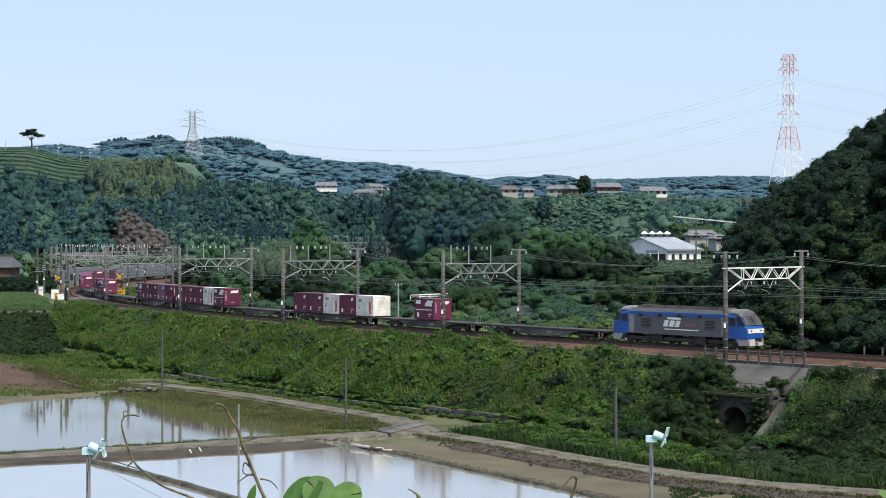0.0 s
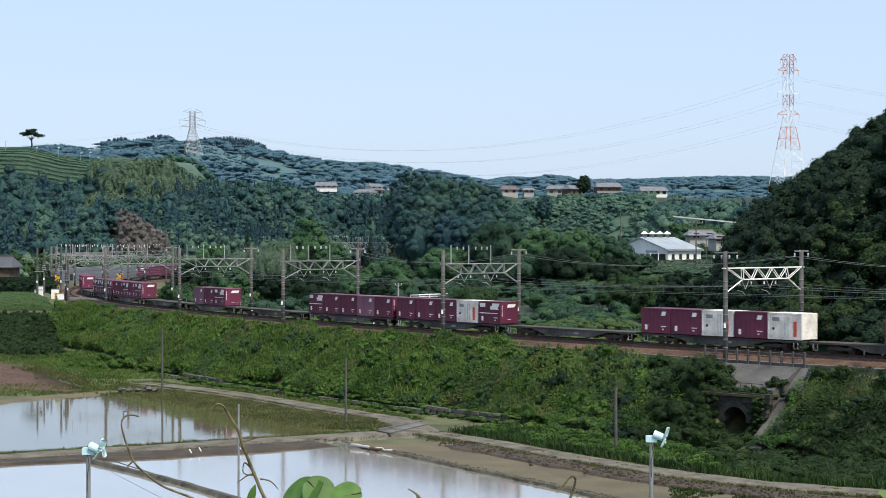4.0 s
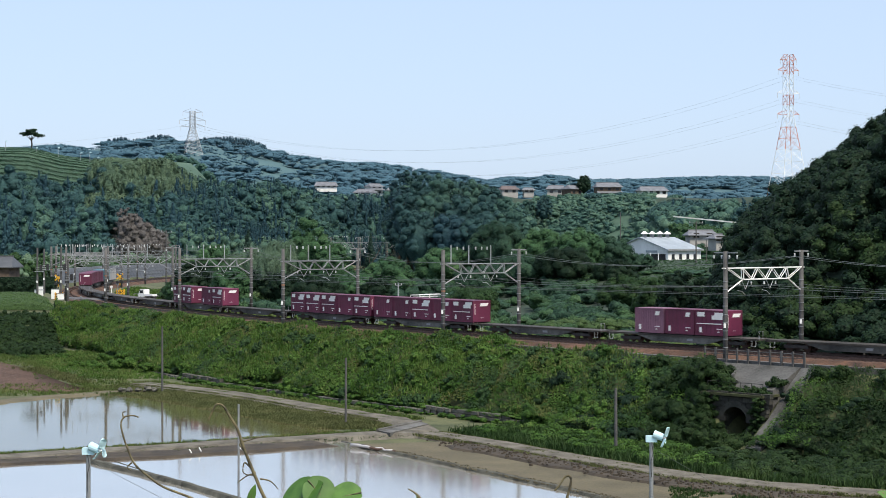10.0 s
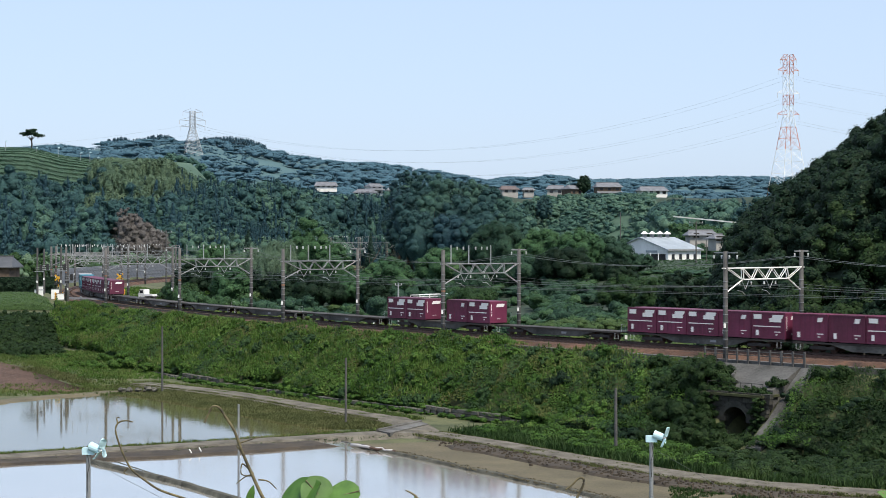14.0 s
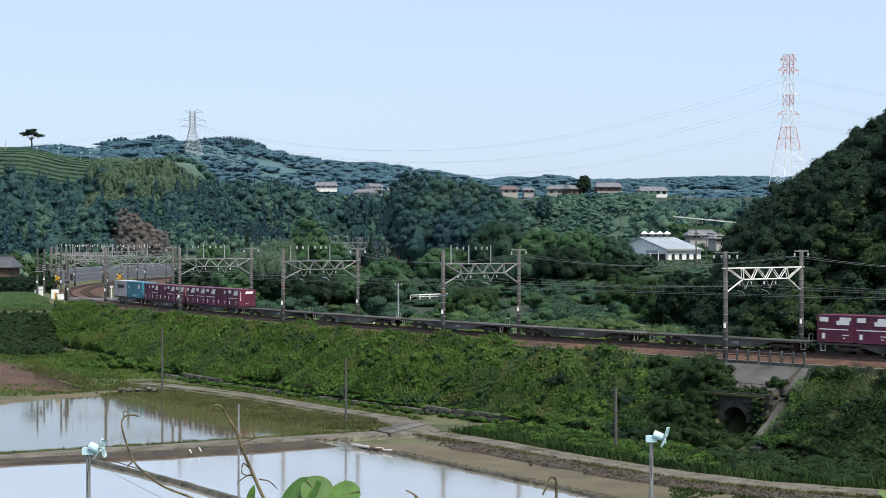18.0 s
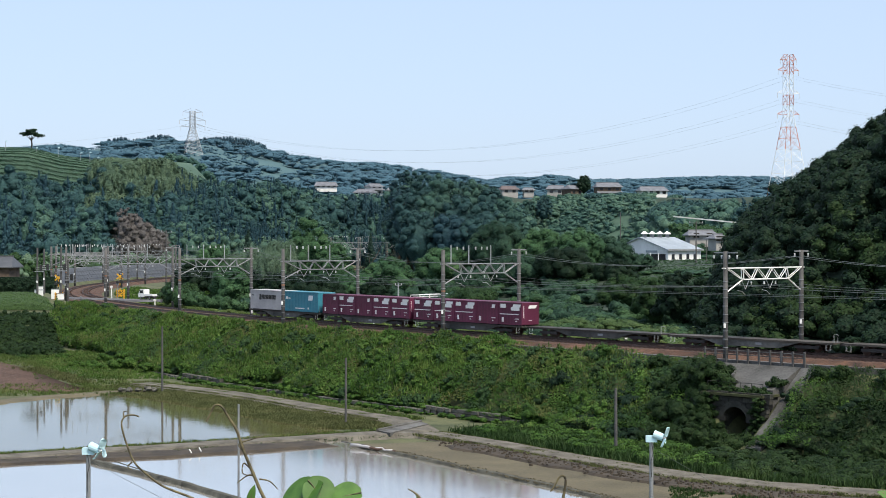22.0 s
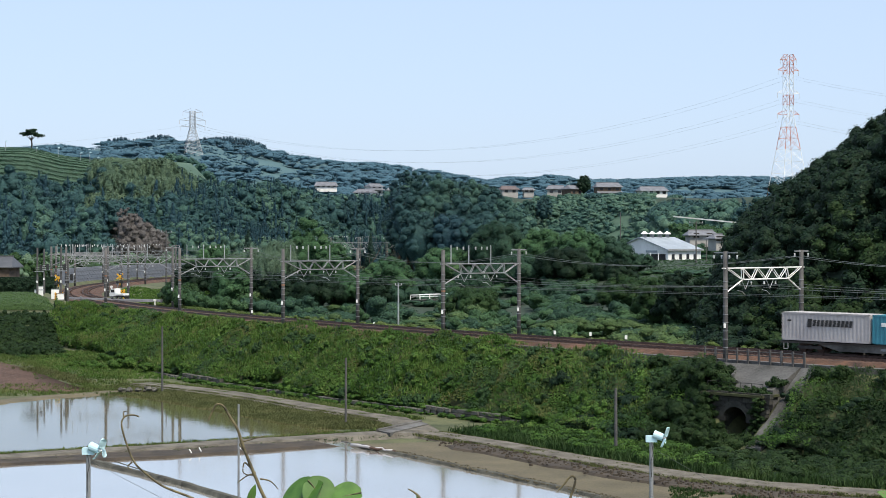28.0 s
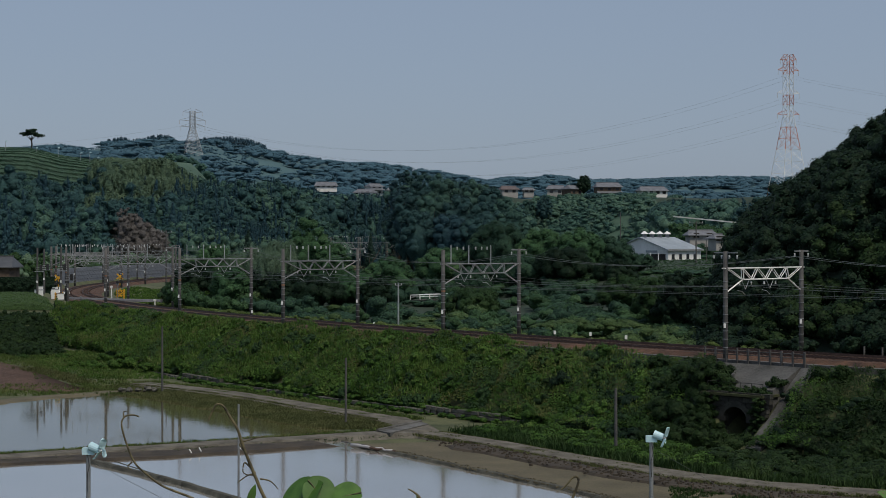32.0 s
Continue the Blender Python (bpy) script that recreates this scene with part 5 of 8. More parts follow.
# ---- buildings ----
def shed():
    y = 360.0
    m = pose((1182 - 784) / 2900 * y, y, 4.9, 0, 0, 40)
    ob = thing("farm_shed", "large white shed with pale blue-grey metal roof", "shed", m)
    L, G, eave, ridge = 10.7, 16.2, 3.6, 6.2
    for x in (0.0, L):
        part("gable_wall", Form().loft([[(x + d, 0, -1), (x + d, G, -1), (x + d, G, eave), (x + d, G / 2, ridge), (x + d, 0, eave)] for d in (0, 0.2)]), WHITE, ob)
    part("front_wall", Form().box((L / 2, 0.1, eave / 2 - 0.5), (L - 0.42, 0.2, eave + 1)), WHITE, ob)
    part("rear_wall", Form().box((L / 2, G - 0.1, eave / 2 - 0.5), (L - 0.42, 0.2, eave + 1)), WHITE, ob)
    for q in (0, 1):
        ya = -0.5 if q == 0 else G + 0.5
        za = eave - 0.16
        part("roof_slope", Form().loft([[(x, ya, za), (x, G / 2, ridge + 0.02), (x, G / 2, ridge + 0.2), (x, ya, za + 0.18)] for x in (-0.6, L + 0.5)]), METALROOF, ob, "pale blue-grey metal roof slope")
    part("fascia", Form().box((L / 2, -0.55, eave - 0.1), (L + 1.1, 0.08, 0.34)), GREYSTEEL, ob)
    for k in range(4):
        w = part("window", Form().box((1.7 + k * 2.4, -0.03, 2.0), (1.0, 0.06, 1.35)), GREYSTEEL, ob)
        part("pane", Form().box((1.7 + k * 2.4, -0.07, 2.0), (0.8, 0.03, 1.15)), GLASS, w)
    part("canopy", Form().loft([[(x, ya, 2.9), (x, yb, 3.3), (x, yb, 3.42), (x, ya, 3.02)] for x, ya, yb in ((-3.2, 0.2, 0.25), (-0.02, 6.5, 6.55))]), METALROOF, ob)
    # No opening here: a dark sheet on the wall gives the bay's shade.
    part("bay_shade_panel", Form().box((-0.04, 3.4, 1.3), (0.06, 5.5, 2.6)), DARKSTEEL, ob, "dark panel in place of a shaded open bay")
    for k in range(3):
        part("post", Form().box((-2.4, 0.6 + 2.4 * k, 1.2), (0.16, 0.16, 3.4)), WHITE, ob)
    for k in range(4):
        c = (1.2 + k * 2.5, G / 2, ridge + 0.6)
        v = part("roof_ventilator", Form().tube((c[0], c[1], ridge - 0.2), (c[0], c[1], ridge + 0.9), 0.5, n=10), GREYSTEEL, ob)
        part("cap", Form().tube((c[0], c[1], ridge + 0.85), (c[0], c[1], ridge + 1.5), 0.95, 0.15, 12), WHITE, v)


shed()


def house(px, y, zbase, w, d, h, roof, wall, turn, floors=1, label="distant house with tiled roof and pale walls"):
    x = (px - 784) / 2900 * y
    ob = thing("house", label, "house", pose(x, y, zbase, 0, 0, turn), "houses")
    part("wall", Form().box((0, 0, h / 2 - 0.75), (w, d, h + 1.5)), wall, ob)
    o, rise = 0.7, d * 0.26
    rings = [[(-w / 2 - o, -d / 2 - o, h - 0.12), (w / 2 + o, -d / 2 - o, h - 0.12), (w / 2 + o, d / 2 + o, h - 0.12), (-w / 2 - o, d / 2 + o, h - 0.12)],
             [(-w / 2 - o, -d / 2 - o, h + 0.08), (w / 2 + o, -d / 2 - o, h + 0.08), (w / 2 + o, d / 2 + o, h + 0.08), (-w / 2 - o, d / 2 + o, h + 0.08)],
             [(-w / 2 + 0.3, -0.15, h + rise), (w / 2 - 0.3, -0.15, h + rise), (w / 2 - 0.3, 0.15, h + rise), (-w / 2 + 0.3, 0.15, h + rise)]]
    rf = part("roof", Form().loft(rings), roof, ob)
    part("ridge", Form().box((0, 0, h + rise + 0.1), (w - 0.4, 0.4, 0.3)), roof, rf)
    n = max(int(w / 2.6), 2)
    for fl in range(floors):
        for k in range(n):
            q = -w / 2 + w * (k + 0.5) / n
            win = part("window", Form().box((q, -d / 2 - 0.04, 1.5 + fl * 2.8), (1.5, 0.08, 1.2)), TIMBER, ob)
            part("pane", Form().box((q, -d / 2 - 0.09, 1.5 + fl * 2.8), (1.3, 0.03, 1.0)), GLASS, win)
    if floors > 1:
        part("lean_to_roof", Form().loft([[(xx, -d / 2 - 1.9, 2.6), (xx, -d / 2, 3.3), (xx, -d / 2, 3.45), (xx, -d / 2 - 1.9, 2.75)] for xx in (-w / 2 - 0.4, w / 2 + 0.4)]), roof, ob)
    return ob


def ph(py, y):
    return 10.05 - (py - 429.5) * y / 2900


house(577, 850, ph(335, 850), 11, 8, 1.5, ROOFTILE, PLASTER, 5)
house(646, 840, ph(347, 840), 9, 7, 1.6, ROOFTILE, PLASTER, -20)
house(662, 850, ph(346, 850), 7, 6, 4.4, ROOFTILE, PLASTER, 30, 2, "two-storey white house with grey tiled roof")
house(694, 845, ph(345, 845), 5, 5, 2.2, ROOFTILE, PLASTER, 15)
house(374, 830, height_at(-117.3, 830) + 0.6, 5, 5, 3.0, ROOFTILE, PLASTER, -10)
house(900, 720, ph(345, 720), 7, 6, 2.2, BROWNTILE, BEIGE, 12, 1, "beige house with brown tiled roof among trees")
house(935, 720, ph(344, 720), 4.5, 4, 1.7, ROOFTILE, BEIGE, 5)
house(984, 700, ph(346, 700), 7, 6, 2.6, ROOFTILE, BEIGE, -8)
house(1013, 690, ph(347, 690), 6.5, 6, 2.8, ROOFTILE, TIMBER, 35, 1, "dark timber house with grey tiled roof")
house(1075, 680, ph(354, 680), 10, 7, 5.2, ROOFTILE, TIMBER, 8, 2, "two-storey dark timber house with grey roof")
house(1154, 680, ph(348, 680), 11, 7, 2.2, ROOFTILE, PLASTER, 10)
house(1240, 430, ph(427, 430), 7.0, 5, 1.5, ROOFTILE, BEIGE, 5)
house(1270, 400, ph(433, 400), 3.0, 4, 1.4, ROOFTILE, BEIGE, 20)
house(-14, 330, 1.2, 9.0, 8, 3.9, SOLAR, TIMBER, 0, 1, "dark farmhouse with broad grey tiled roof")


def hill_road():
    y = 480
    a, b = Vector((67.53, y, 17.91)), Vector((86.54, 470, 15.8))
    ob = thing("roadside_barrier", "long white concrete barrier of a hill road", "barrier")
    part("wall", Form().loft([[a + Vector((0, q, -0.05)), b + Vector((0, q, -0.05)), b + Vector((0, q, -0.4)), a + Vector((0, q, -0.4))] for q in (0, 0.4)]), PLASTER, ob)


hill_road()


# ---- pylons and their lines ----
def pylon(px, y, ztop, zbase, w0, w1, arms, colours, label):
    x = (px - 784) / 2900 * y
    ob = thing("lattice_pylon", label, "pylon", pose(x, y, 0, 0, 0, 20), "pylons")
    levels = list(np.linspace(0, 1, 15) ** 0.85)

    def wid(u):
        return w0 + (w1 - w0) * min(u / 0.62, 1.0)

    for k, (u, v) in enumerate(zip(levels, levels[1:])):
        m = colours[min(int(u * len(colours)), len(colours) - 1)]
        za, zb = zbase + (ztop - zbase) * u, zbase + (ztop - zbase) * v
        a, b = wid(u) / 2, wid(v) / 2
        sec = Form()
        ca = [(-a, -a, za), (a, -a, za), (a, a, za), (-a, a, za)]
        cb = [(-b, -b, zb), (b, -b, zb), (b, b, zb), (-b, b, zb)]
        r = 0.2 if y > 1100 else 0.17
        for i in range(4):
            j = (i + 1) % 4
            sec.tube(ca[i], cb[i], r, n=4).tube(ca[i], cb[j], r * 0.55, n=3).tube(ca[j], cb[i], r * 0.55, n=3).tube(cb[i], cb[j], r * 0.6, n=3)
        part("section", sec, m, ob)
    for u, reach in arms:
        z = zbase + (ztop - zbase) * u
        m = colours[min(int(u * len(colours)), len(colours) - 1)]
        for q in (-1, 1):
            f = Form()
            tip = (q * reach, 0, z + 0.4)
            for yy in (-w1 / 2, w1 / 2):
                f.tube((q * w1 / 2, yy, z), tip, 0.14, n=4).tube((q * w1 / 2, yy, z + 2.6), tip, 0.12, n=4)
            part("arm", f, m, ob)
            part("insulator_string", Form().tube((q * reach, 0, z + 0.3), (q * reach, 0, z - 2.6), 0.16, n=6), PORCELAIN, ob)
    return ob


pylon(1395, 980, 122.41, 25, 22, 4.6, ((0.965, 5.5), (0.9, 7.0), (0.76, 7.5), (0.63, 7.5)), [ORANGE, WHITE, WHITE, ORANGE, WHITE, ORANGE, WHITE, ORANGE], "tall red and white lattice power pylon behind the hill")
pylon(341, 1180, 104.65, height_at(-180.26, 1180) - 0.5, 12.5, 3.6, ((0.97, 7.0), (0.78, 9.5), (0.64, 9.0)), [STEEL], "grey lattice power pylon on the ridge")


def power_lines():
    def span(a, b, sag, name="power_line"):
        a, b = Vector(a), Vector(b)
        pts = []
        for k in range(25):
            u = k / 24
            p = a.lerp(b, u)
            p.z -= sag * 4 * u * (1 - u)
            pts.append(p)
        single(name, Form().line(pts, 0.032, n=3), WIRE, "thin power line sagging across the sky", "wire", "power lines")
    for ya, yb in ((136, 222), (176, 232), (214, 246)):
        for dx in (-4, 4):
            A = (206.48, 980)
            B = (-180.26, 1180)
            span((A[0] + dx, A[1], ph(ya, 980)), (B[0] + dx, B[1], ph(yb, 1180)), 30)
            span((A[0] + dx, A[1], ph(ya, 980)), (A[0] + 140 + dx, A[1] - 120, ph(ya + 70, 860)), 4)
    for yb in (222, 240):
        span((B[0] - 4, B[1], ph(yb, 1180)), (B[0] - 420, B[1] + 100, ph(yb + 25, 1280)), 14)


power_lines()


# ---- small things on the fields and beside the line ----
def small_things():
    def spot(x, y, z):
        return Vector((x, y, z))
    a, b = Vector((*(-8.53, 137.47), -6.85)), Vector((*(-4.12, 132.67), -6.9))
    ob = thing("rolled_sheet", "muddy rolled plastic sheet lying on the paddy bank", "plastic sheet")
    pts = [a.lerp(b, k / 9) + Vector((0.12 * math.sin(k * 2.1), 0.15 * math.cos(k * 1.7), 0.18 + 0.06 * math.sin(k * 3))) for k in range(10)]
    part("roll", Form().line([p - Vector((0, 0, 0.1)) for p in pts[2:]], 0.15, 0.08, 8), GREYBOX, ob, smooth=True)
    part("wet_edge", Form().line([p + Vector((0.25, -0.3, -0.12)) for p in pts[4:]], 0.12, 0.08, 6), SOIL, ob, "mud-stained edge of the sheet")
    part("pipe", Form().line(pts[:5], 0.05, 0.05, 6), POLE, ob)
    for q in ((-20.14, 131.53), (-19.52, 132.6), (-16.41, 133.69)):
        single("white_peg", Form().tube((0, 0, 0), (-0.25, 0, 0.42), 0.05, n=7), WHITE, "short white plastic peg in the mud bank", "peg", "pegs in the bank", at=Matrix.Translation((*q, -6.95)))
    rnd = random.Random(5)
    pile = thing("stone_pile", "small heap of dark stones beside the path", "stones", pose(*(-34.73, 186.15), -6.95))
    for k in range(22):
        r = rnd.uniform(0.18, 0.4)
        c = (rnd.uniform(-2.0, 2.0), rnd.uniform(-0.7, 0.7), r * 0.5 + rnd.uniform(0, 0.3))
        f = Form().loft([[(c[0] + math.cos(t) * r * w * rnd.uniform(0.8, 1.1), c[1] + math.sin(t) * r * w * rnd.uniform(0.8, 1.1), c[2] + z * r) for t in np.linspace(0, 5.3, 6)] for z, w in ((-0.6, 0.6), (0, 1.0), (0.55, 0.55))])
        part("stone", f, STONE, pile)
    part_bed = thing("path_slab", "weathered concrete slab bridging the ditch", "slab", kind="structure")
    g = [(-5.81, 145.21), (-2.05, 152.51), (-1.35, 150.62), (-4.65, 143.5)]
    part("slab", Form().prism(g, -7.1, -6.62), CONCRETE, part_bed)
    part("kerb", Form().tube((*g[0], -6.6), (*g[1], -6.6), 0.14), CONCRETE, part_bed)
    for px, y in ((982, 183), (662, 214), (1045, 178), (1108, 172), (446, 236)):
        x = (px - 784) / 2900 * y
        z = max(height_at(x, y), -1.6)
        ob = thing("trackside_marker", "short dark trackside marker with white head", "marker", pose(x, y, z - 0.2), "trackside markers")
        part("stem", Form().tube((0, 0, 0), (0, 0, 0.9), 0.07, n=7), DARKSTEEL, ob)
        part("head", Form().box((0, 0, 1.05), (0.26, 0.16, 0.4)), WHITE, ob)
    # clods along the trodden edge below the path
    f = Form()
    path = [(0.29, 138.25), (5.25, 131.21), (9.28, 124.55), (13.01, 119.39), (16.48, 114.91), (21.52, 110.26), (28.65, 105.97)]
    for k in range(520):
        i = rnd.randrange(len(path) - 1)
        u = rnd.random()
        x, y = (path[i][j] + (path[i + 1][j] - path[i][j]) * u for j in (0, 1))
        w = rnd.uniform(0.08, 0.26)
        f.box((x + rnd.gauss(0, 0.8), y + rnd.gauss(0, 0.9), -6.8 + w * 0.15), (w, w * 0.8, w * 0.6), rnd.uniform(0, 3), 0.7)
    single("earth_clods", f, MUD, "brown clods of earth below the farm path", "clods", kind="stuff")
    # stones and pegs scattered on the mud edge
    f = Form()
    for k in range(420):
        u = rnd.random()
        x, y = -3.84 + u * 15.25, 132.67 + u * -24.52
        f.box((x + rnd.uniform(-0.4, 0.4), y + rnd.uniform(-0.4, 0.4), -6.85), (0.12, 0.1, 0.09), rnd.uniform(0, 3))
    single("edge_stones", f, DRYMUD, "pale pebbles along the water's edge", "stones", kind="stuff")


small_things()


# ---- plants ----
def leaves_at(rng, c, out, size, slim=0.55, loose=0.3):
    """Small pointed leaves at the points c, facing out. Returns their vertices, three by three."""
    n = len(c)
    nrm = out + rng.normal(0, loose, (n, 3))
    nrm /= np.linalg.norm(nrm, axis=1)[:, None] + 1e-9
    a = np.cross(nrm, rng.normal(0, 1, (n, 3)))
    a /= np.linalg.norm(a, axis=1)[:, None] + 1e-9
    b = np.cross(nrm, a)
    s = (size * rng.uniform(0.55, 1.35, n))[:, None]
    v = np.stack([c - a * s * 0.7 + b * s * slim, c - a * s * 0.7 - b * s * slim, c + a * s], axis=1)
    return v.reshape(-1, 3)


TONES = {}


def canopy(material, cell):
    """The leaf mass of a crown: leaf cells, each of its own tone, with shade painted between them."""
    key = (material.name, cell)
    if key in TONES:
        return TONES[key]
    m = bpy.data.materials.new(material.name + "_mass")
    m.use_nodes = True
    n, l = m.node_tree.nodes, m.node_tree.links
    b = n["Principled BSDF"]
    co, vo, ns = n.new("ShaderNodeTexCoord"), n.new("ShaderNodeTexVoronoi"), n.new("ShaderNodeTexNoise")
    warp = n.new("ShaderNodeMix")
    warp.data_type = "VECTOR"
    warp.inputs["Factor"].default_value = 0.12 * cell
    wob = n.new("ShaderNodeTexNoise")
    wob.inputs["Scale"].default_value = 1.3 / cell
    l.new(co.outputs["Object"], wob.inputs["Vector"])
    add = n.new("ShaderNodeVectorMath")
    add.operation = "MULTIPLY_ADD"
    add.inputs[1].default_value = (cell, cell, cell)
    l.new(wob.outputs["Color"], add.inputs[0])
    l.new(co.outputs["Object"], add.inputs[2])
    vo.inputs["Scale"].default_value = 1 / cell
    l.new(add.outputs[0], vo.inputs["Vector"])
    ns.inputs["Scale"].default_value, ns.inputs["Detail"].default_value = 0.22 / cell, 4
    l.new(co.outputs["Object"], ns.inputs["Vector"])
    sep = n.new("ShaderNodeSeparateColor")
    l.new(vo.outputs["Color"], sep.inputs[0])
    mix = n.new("ShaderNodeMath")
    mix.operation = "MULTIPLY_ADD"
    l.new(sep.outputs[0], mix.inputs[0])
    mix.inputs[1].default_value = 0.5
    sub = n.new("ShaderNodeMath")
    sub.operation = "MULTIPLY_ADD"
    l.new(ns.outputs["Fac"], sub.inputs[0])
    sub.inputs[1].default_value, sub.inputs[2].default_value = 1.5, -0.62
    l.new(sub.outputs[0], mix.inputs[2])
    ramp = n.new("ShaderNodeValToRGB")
    src = material.node_tree.nodes["Color Ramp"].color_ramp.elements
    el = ramp.color_ramp.elements
    el[0].color, el[1].color = src[0].color, src[len(src) - 1].color
    for e in list(src)[1:-1]:
        el.new(e.position).color = e.color
    l.new(mix.outputs[0], ramp.inputs["Fac"])
    # Cell rims get a darker colour, as the shade in gaps between leaves.
    gap_shade = n.new("ShaderNodeMapRange")
    gap_shade.inputs["From Min"].default_value, gap_shade.inputs["From Max"].default_value = 0.35, 0.75
    gap_shade.inputs["To Min"].default_value, gap_shade.inputs["To Max"].default_value = 1.0, 0.6 if cell < 0.45 else 0.85
    l.new(vo.outputs["Distance"], gap_shade.inputs["Value"])
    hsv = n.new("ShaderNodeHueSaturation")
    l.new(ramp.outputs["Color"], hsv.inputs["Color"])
    l.new(gap_shade.outputs[0], hsv.inputs["Value"])
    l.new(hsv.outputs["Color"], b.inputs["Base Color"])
    b.inputs["Roughness"].default_value = 0.7
    b.inputs["Specular IOR Level"].default_value = 0.15
    bp = n.new("ShaderNodeBump")
    bp.inputs["Strength"].default_value, bp.inputs["Distance"].default_value = 1.0 if cell < 0.45 else 0.45, 0.5 * cell
    bp.invert = True
    l.new(vo.outputs["Distance"], bp.inputs["Height"])
    l.new(bp.outputs[0], b.inputs["Normal"])
    TONES[key] = m
    return m


BALL_Q = np.array([(j * 6 + k, j * 6 + (k + 1) % 6, (j + 1) * 6 + (k + 1) % 6, (j + 1) * 6 + k) for j in range(3) for k in range(6)])
BALL_T = np.array([[2 * math.pi * (k + 0.5 * (j % 2)) / 6 for k in range(6)] for j in range(4)]).ravel()
BALL_P = np.array([[a] * 6 for a in (-1.35, -0.35, 0.55, 1.4)]).ravel()
BALL = np.stack([np.cos(BALL_T) * np.cos(BALL_P), np.sin(BALL_T) * np.cos(BALL_P), np.sin(BALL_P)], axis=1)


def crown_parts(rng, r, h, n, cone, k):
    """Boughs of a crown (centre and radii) and n leaf points with the directions they face."""
    if cone == "mound":
        # a low mound of leaves that meets the ground all round
        u = (np.arange(k) + 0.5) / k
        t = np.arange(k) * 2.4 + rng.uniform(0, 6.28)
        w = np.sqrt(np.clip(1 - u * u, 0.02, 1)) * 0.72
        c = np.stack([np.cos(t) * r * w, np.sin(t) * r * w, h * 0.7 * u], axis=1)
        q = rng.uniform(0.8, 1.3, k) * r * 0.9 / math.sqrt(k)
        rad = np.stack([q, q, np.minimum(q, h * 0.3)], axis=1)
        c[0], rad[0] = (0, 0, 0), (r * 0.8, r * 0.8, h * 0.85)
    elif cone == "plume":
        # bamboo: tall feathery stems bending outward
        t, q = rng.uniform(0, 2 * math.pi, k), np.sqrt(rng.random(k)) * r * 0.7
        top = h * rng.uniform(0.5, 0.8, k)
        c = np.stack([np.cos(t) * q, np.sin(t) * q, top], axis=1)
        rad = np.stack([np.full(k, r * 0.34), np.full(k, r * 0.34), h - top], axis=1) * rng.uniform(0.8, 1.1, (k, 1))
    elif cone:
        u = (np.arange(k) + 0.3) / k
        t = rng.uniform(0, 2 * math.pi, k)
        w = r * (1 - u) ** 0.85 * rng.uniform(0.7, 1.0, k) + 0.1 * r
        c = np.stack([np.cos(t) * w * 0.3, np.sin(t) * w * 0.3, h * (0.06 + 0.88 * u)], axis=1)
        rad = np.stack([w * 0.85, w * 0.85, np.full(k, h * 0.95 / k)], axis=1)
    else:
        # boughs over a dome, from the skirt to the top
        u = (np.arange(k) + 0.5) / k
        t = np.arange(k) * 2.4 + rng.uniform(0, 6.28) + rng.uniform(-0.4, 0.4, k)
        lift = -0.35 + 1.33 * u ** 1.15
        w = np.sqrt(np.clip(1 - np.clip(lift, -1, 1) ** 2, 0.02, 1)) * rng.uniform(0.62, 0.84, k)
        q = rng.uniform(0.8, 1.35, k) * r * (1.05 if k < 20 else 1.2) / math.sqrt(k)
        rad = np.stack([q, q, np.minimum(q * 0.8, h * 0.24)], axis=1)
        rise = np.where(lift > 0, h * 0.58 - rad[:, 2], h * 0.36) * lift * rng.uniform(0.88, 1.04, k)
        c = np.stack([np.cos(t) * r * w, np.sin(t) * r * w, h * 0.42 + rise], axis=1)
        c[0] = (0, 0, h * 0.45)
        rad[0] = (r * 0.8, r * 0.8, h * 0.45)
    size = rad[:, 0] * (rad[:, 0] + rad[:, 2])
    if not cone or cone == "mound":
        size[0] *= 0.5
    i = rng.choice(k, n, p=size / size.sum())
    mid = np.array([0, 0, 0 if cone == "mound" else h * 0.4])
    away = (c[i] - mid) / np.array([r, r, h * 0.5])
    o = rng.normal(0, 0.6, (n, 3)) + away * 0.9 + np.array([0, 0, 0.3])
    o /= np.linalg.norm(o, axis=1)[:, None] + 1e-9
    p = c[i] + o * rad[i] * rng.uniform(0.78, 1.12, (n, 1))
    o = o + away * 0.4 + np.array([0, 0, 0.3])
    return c, rad, p, o


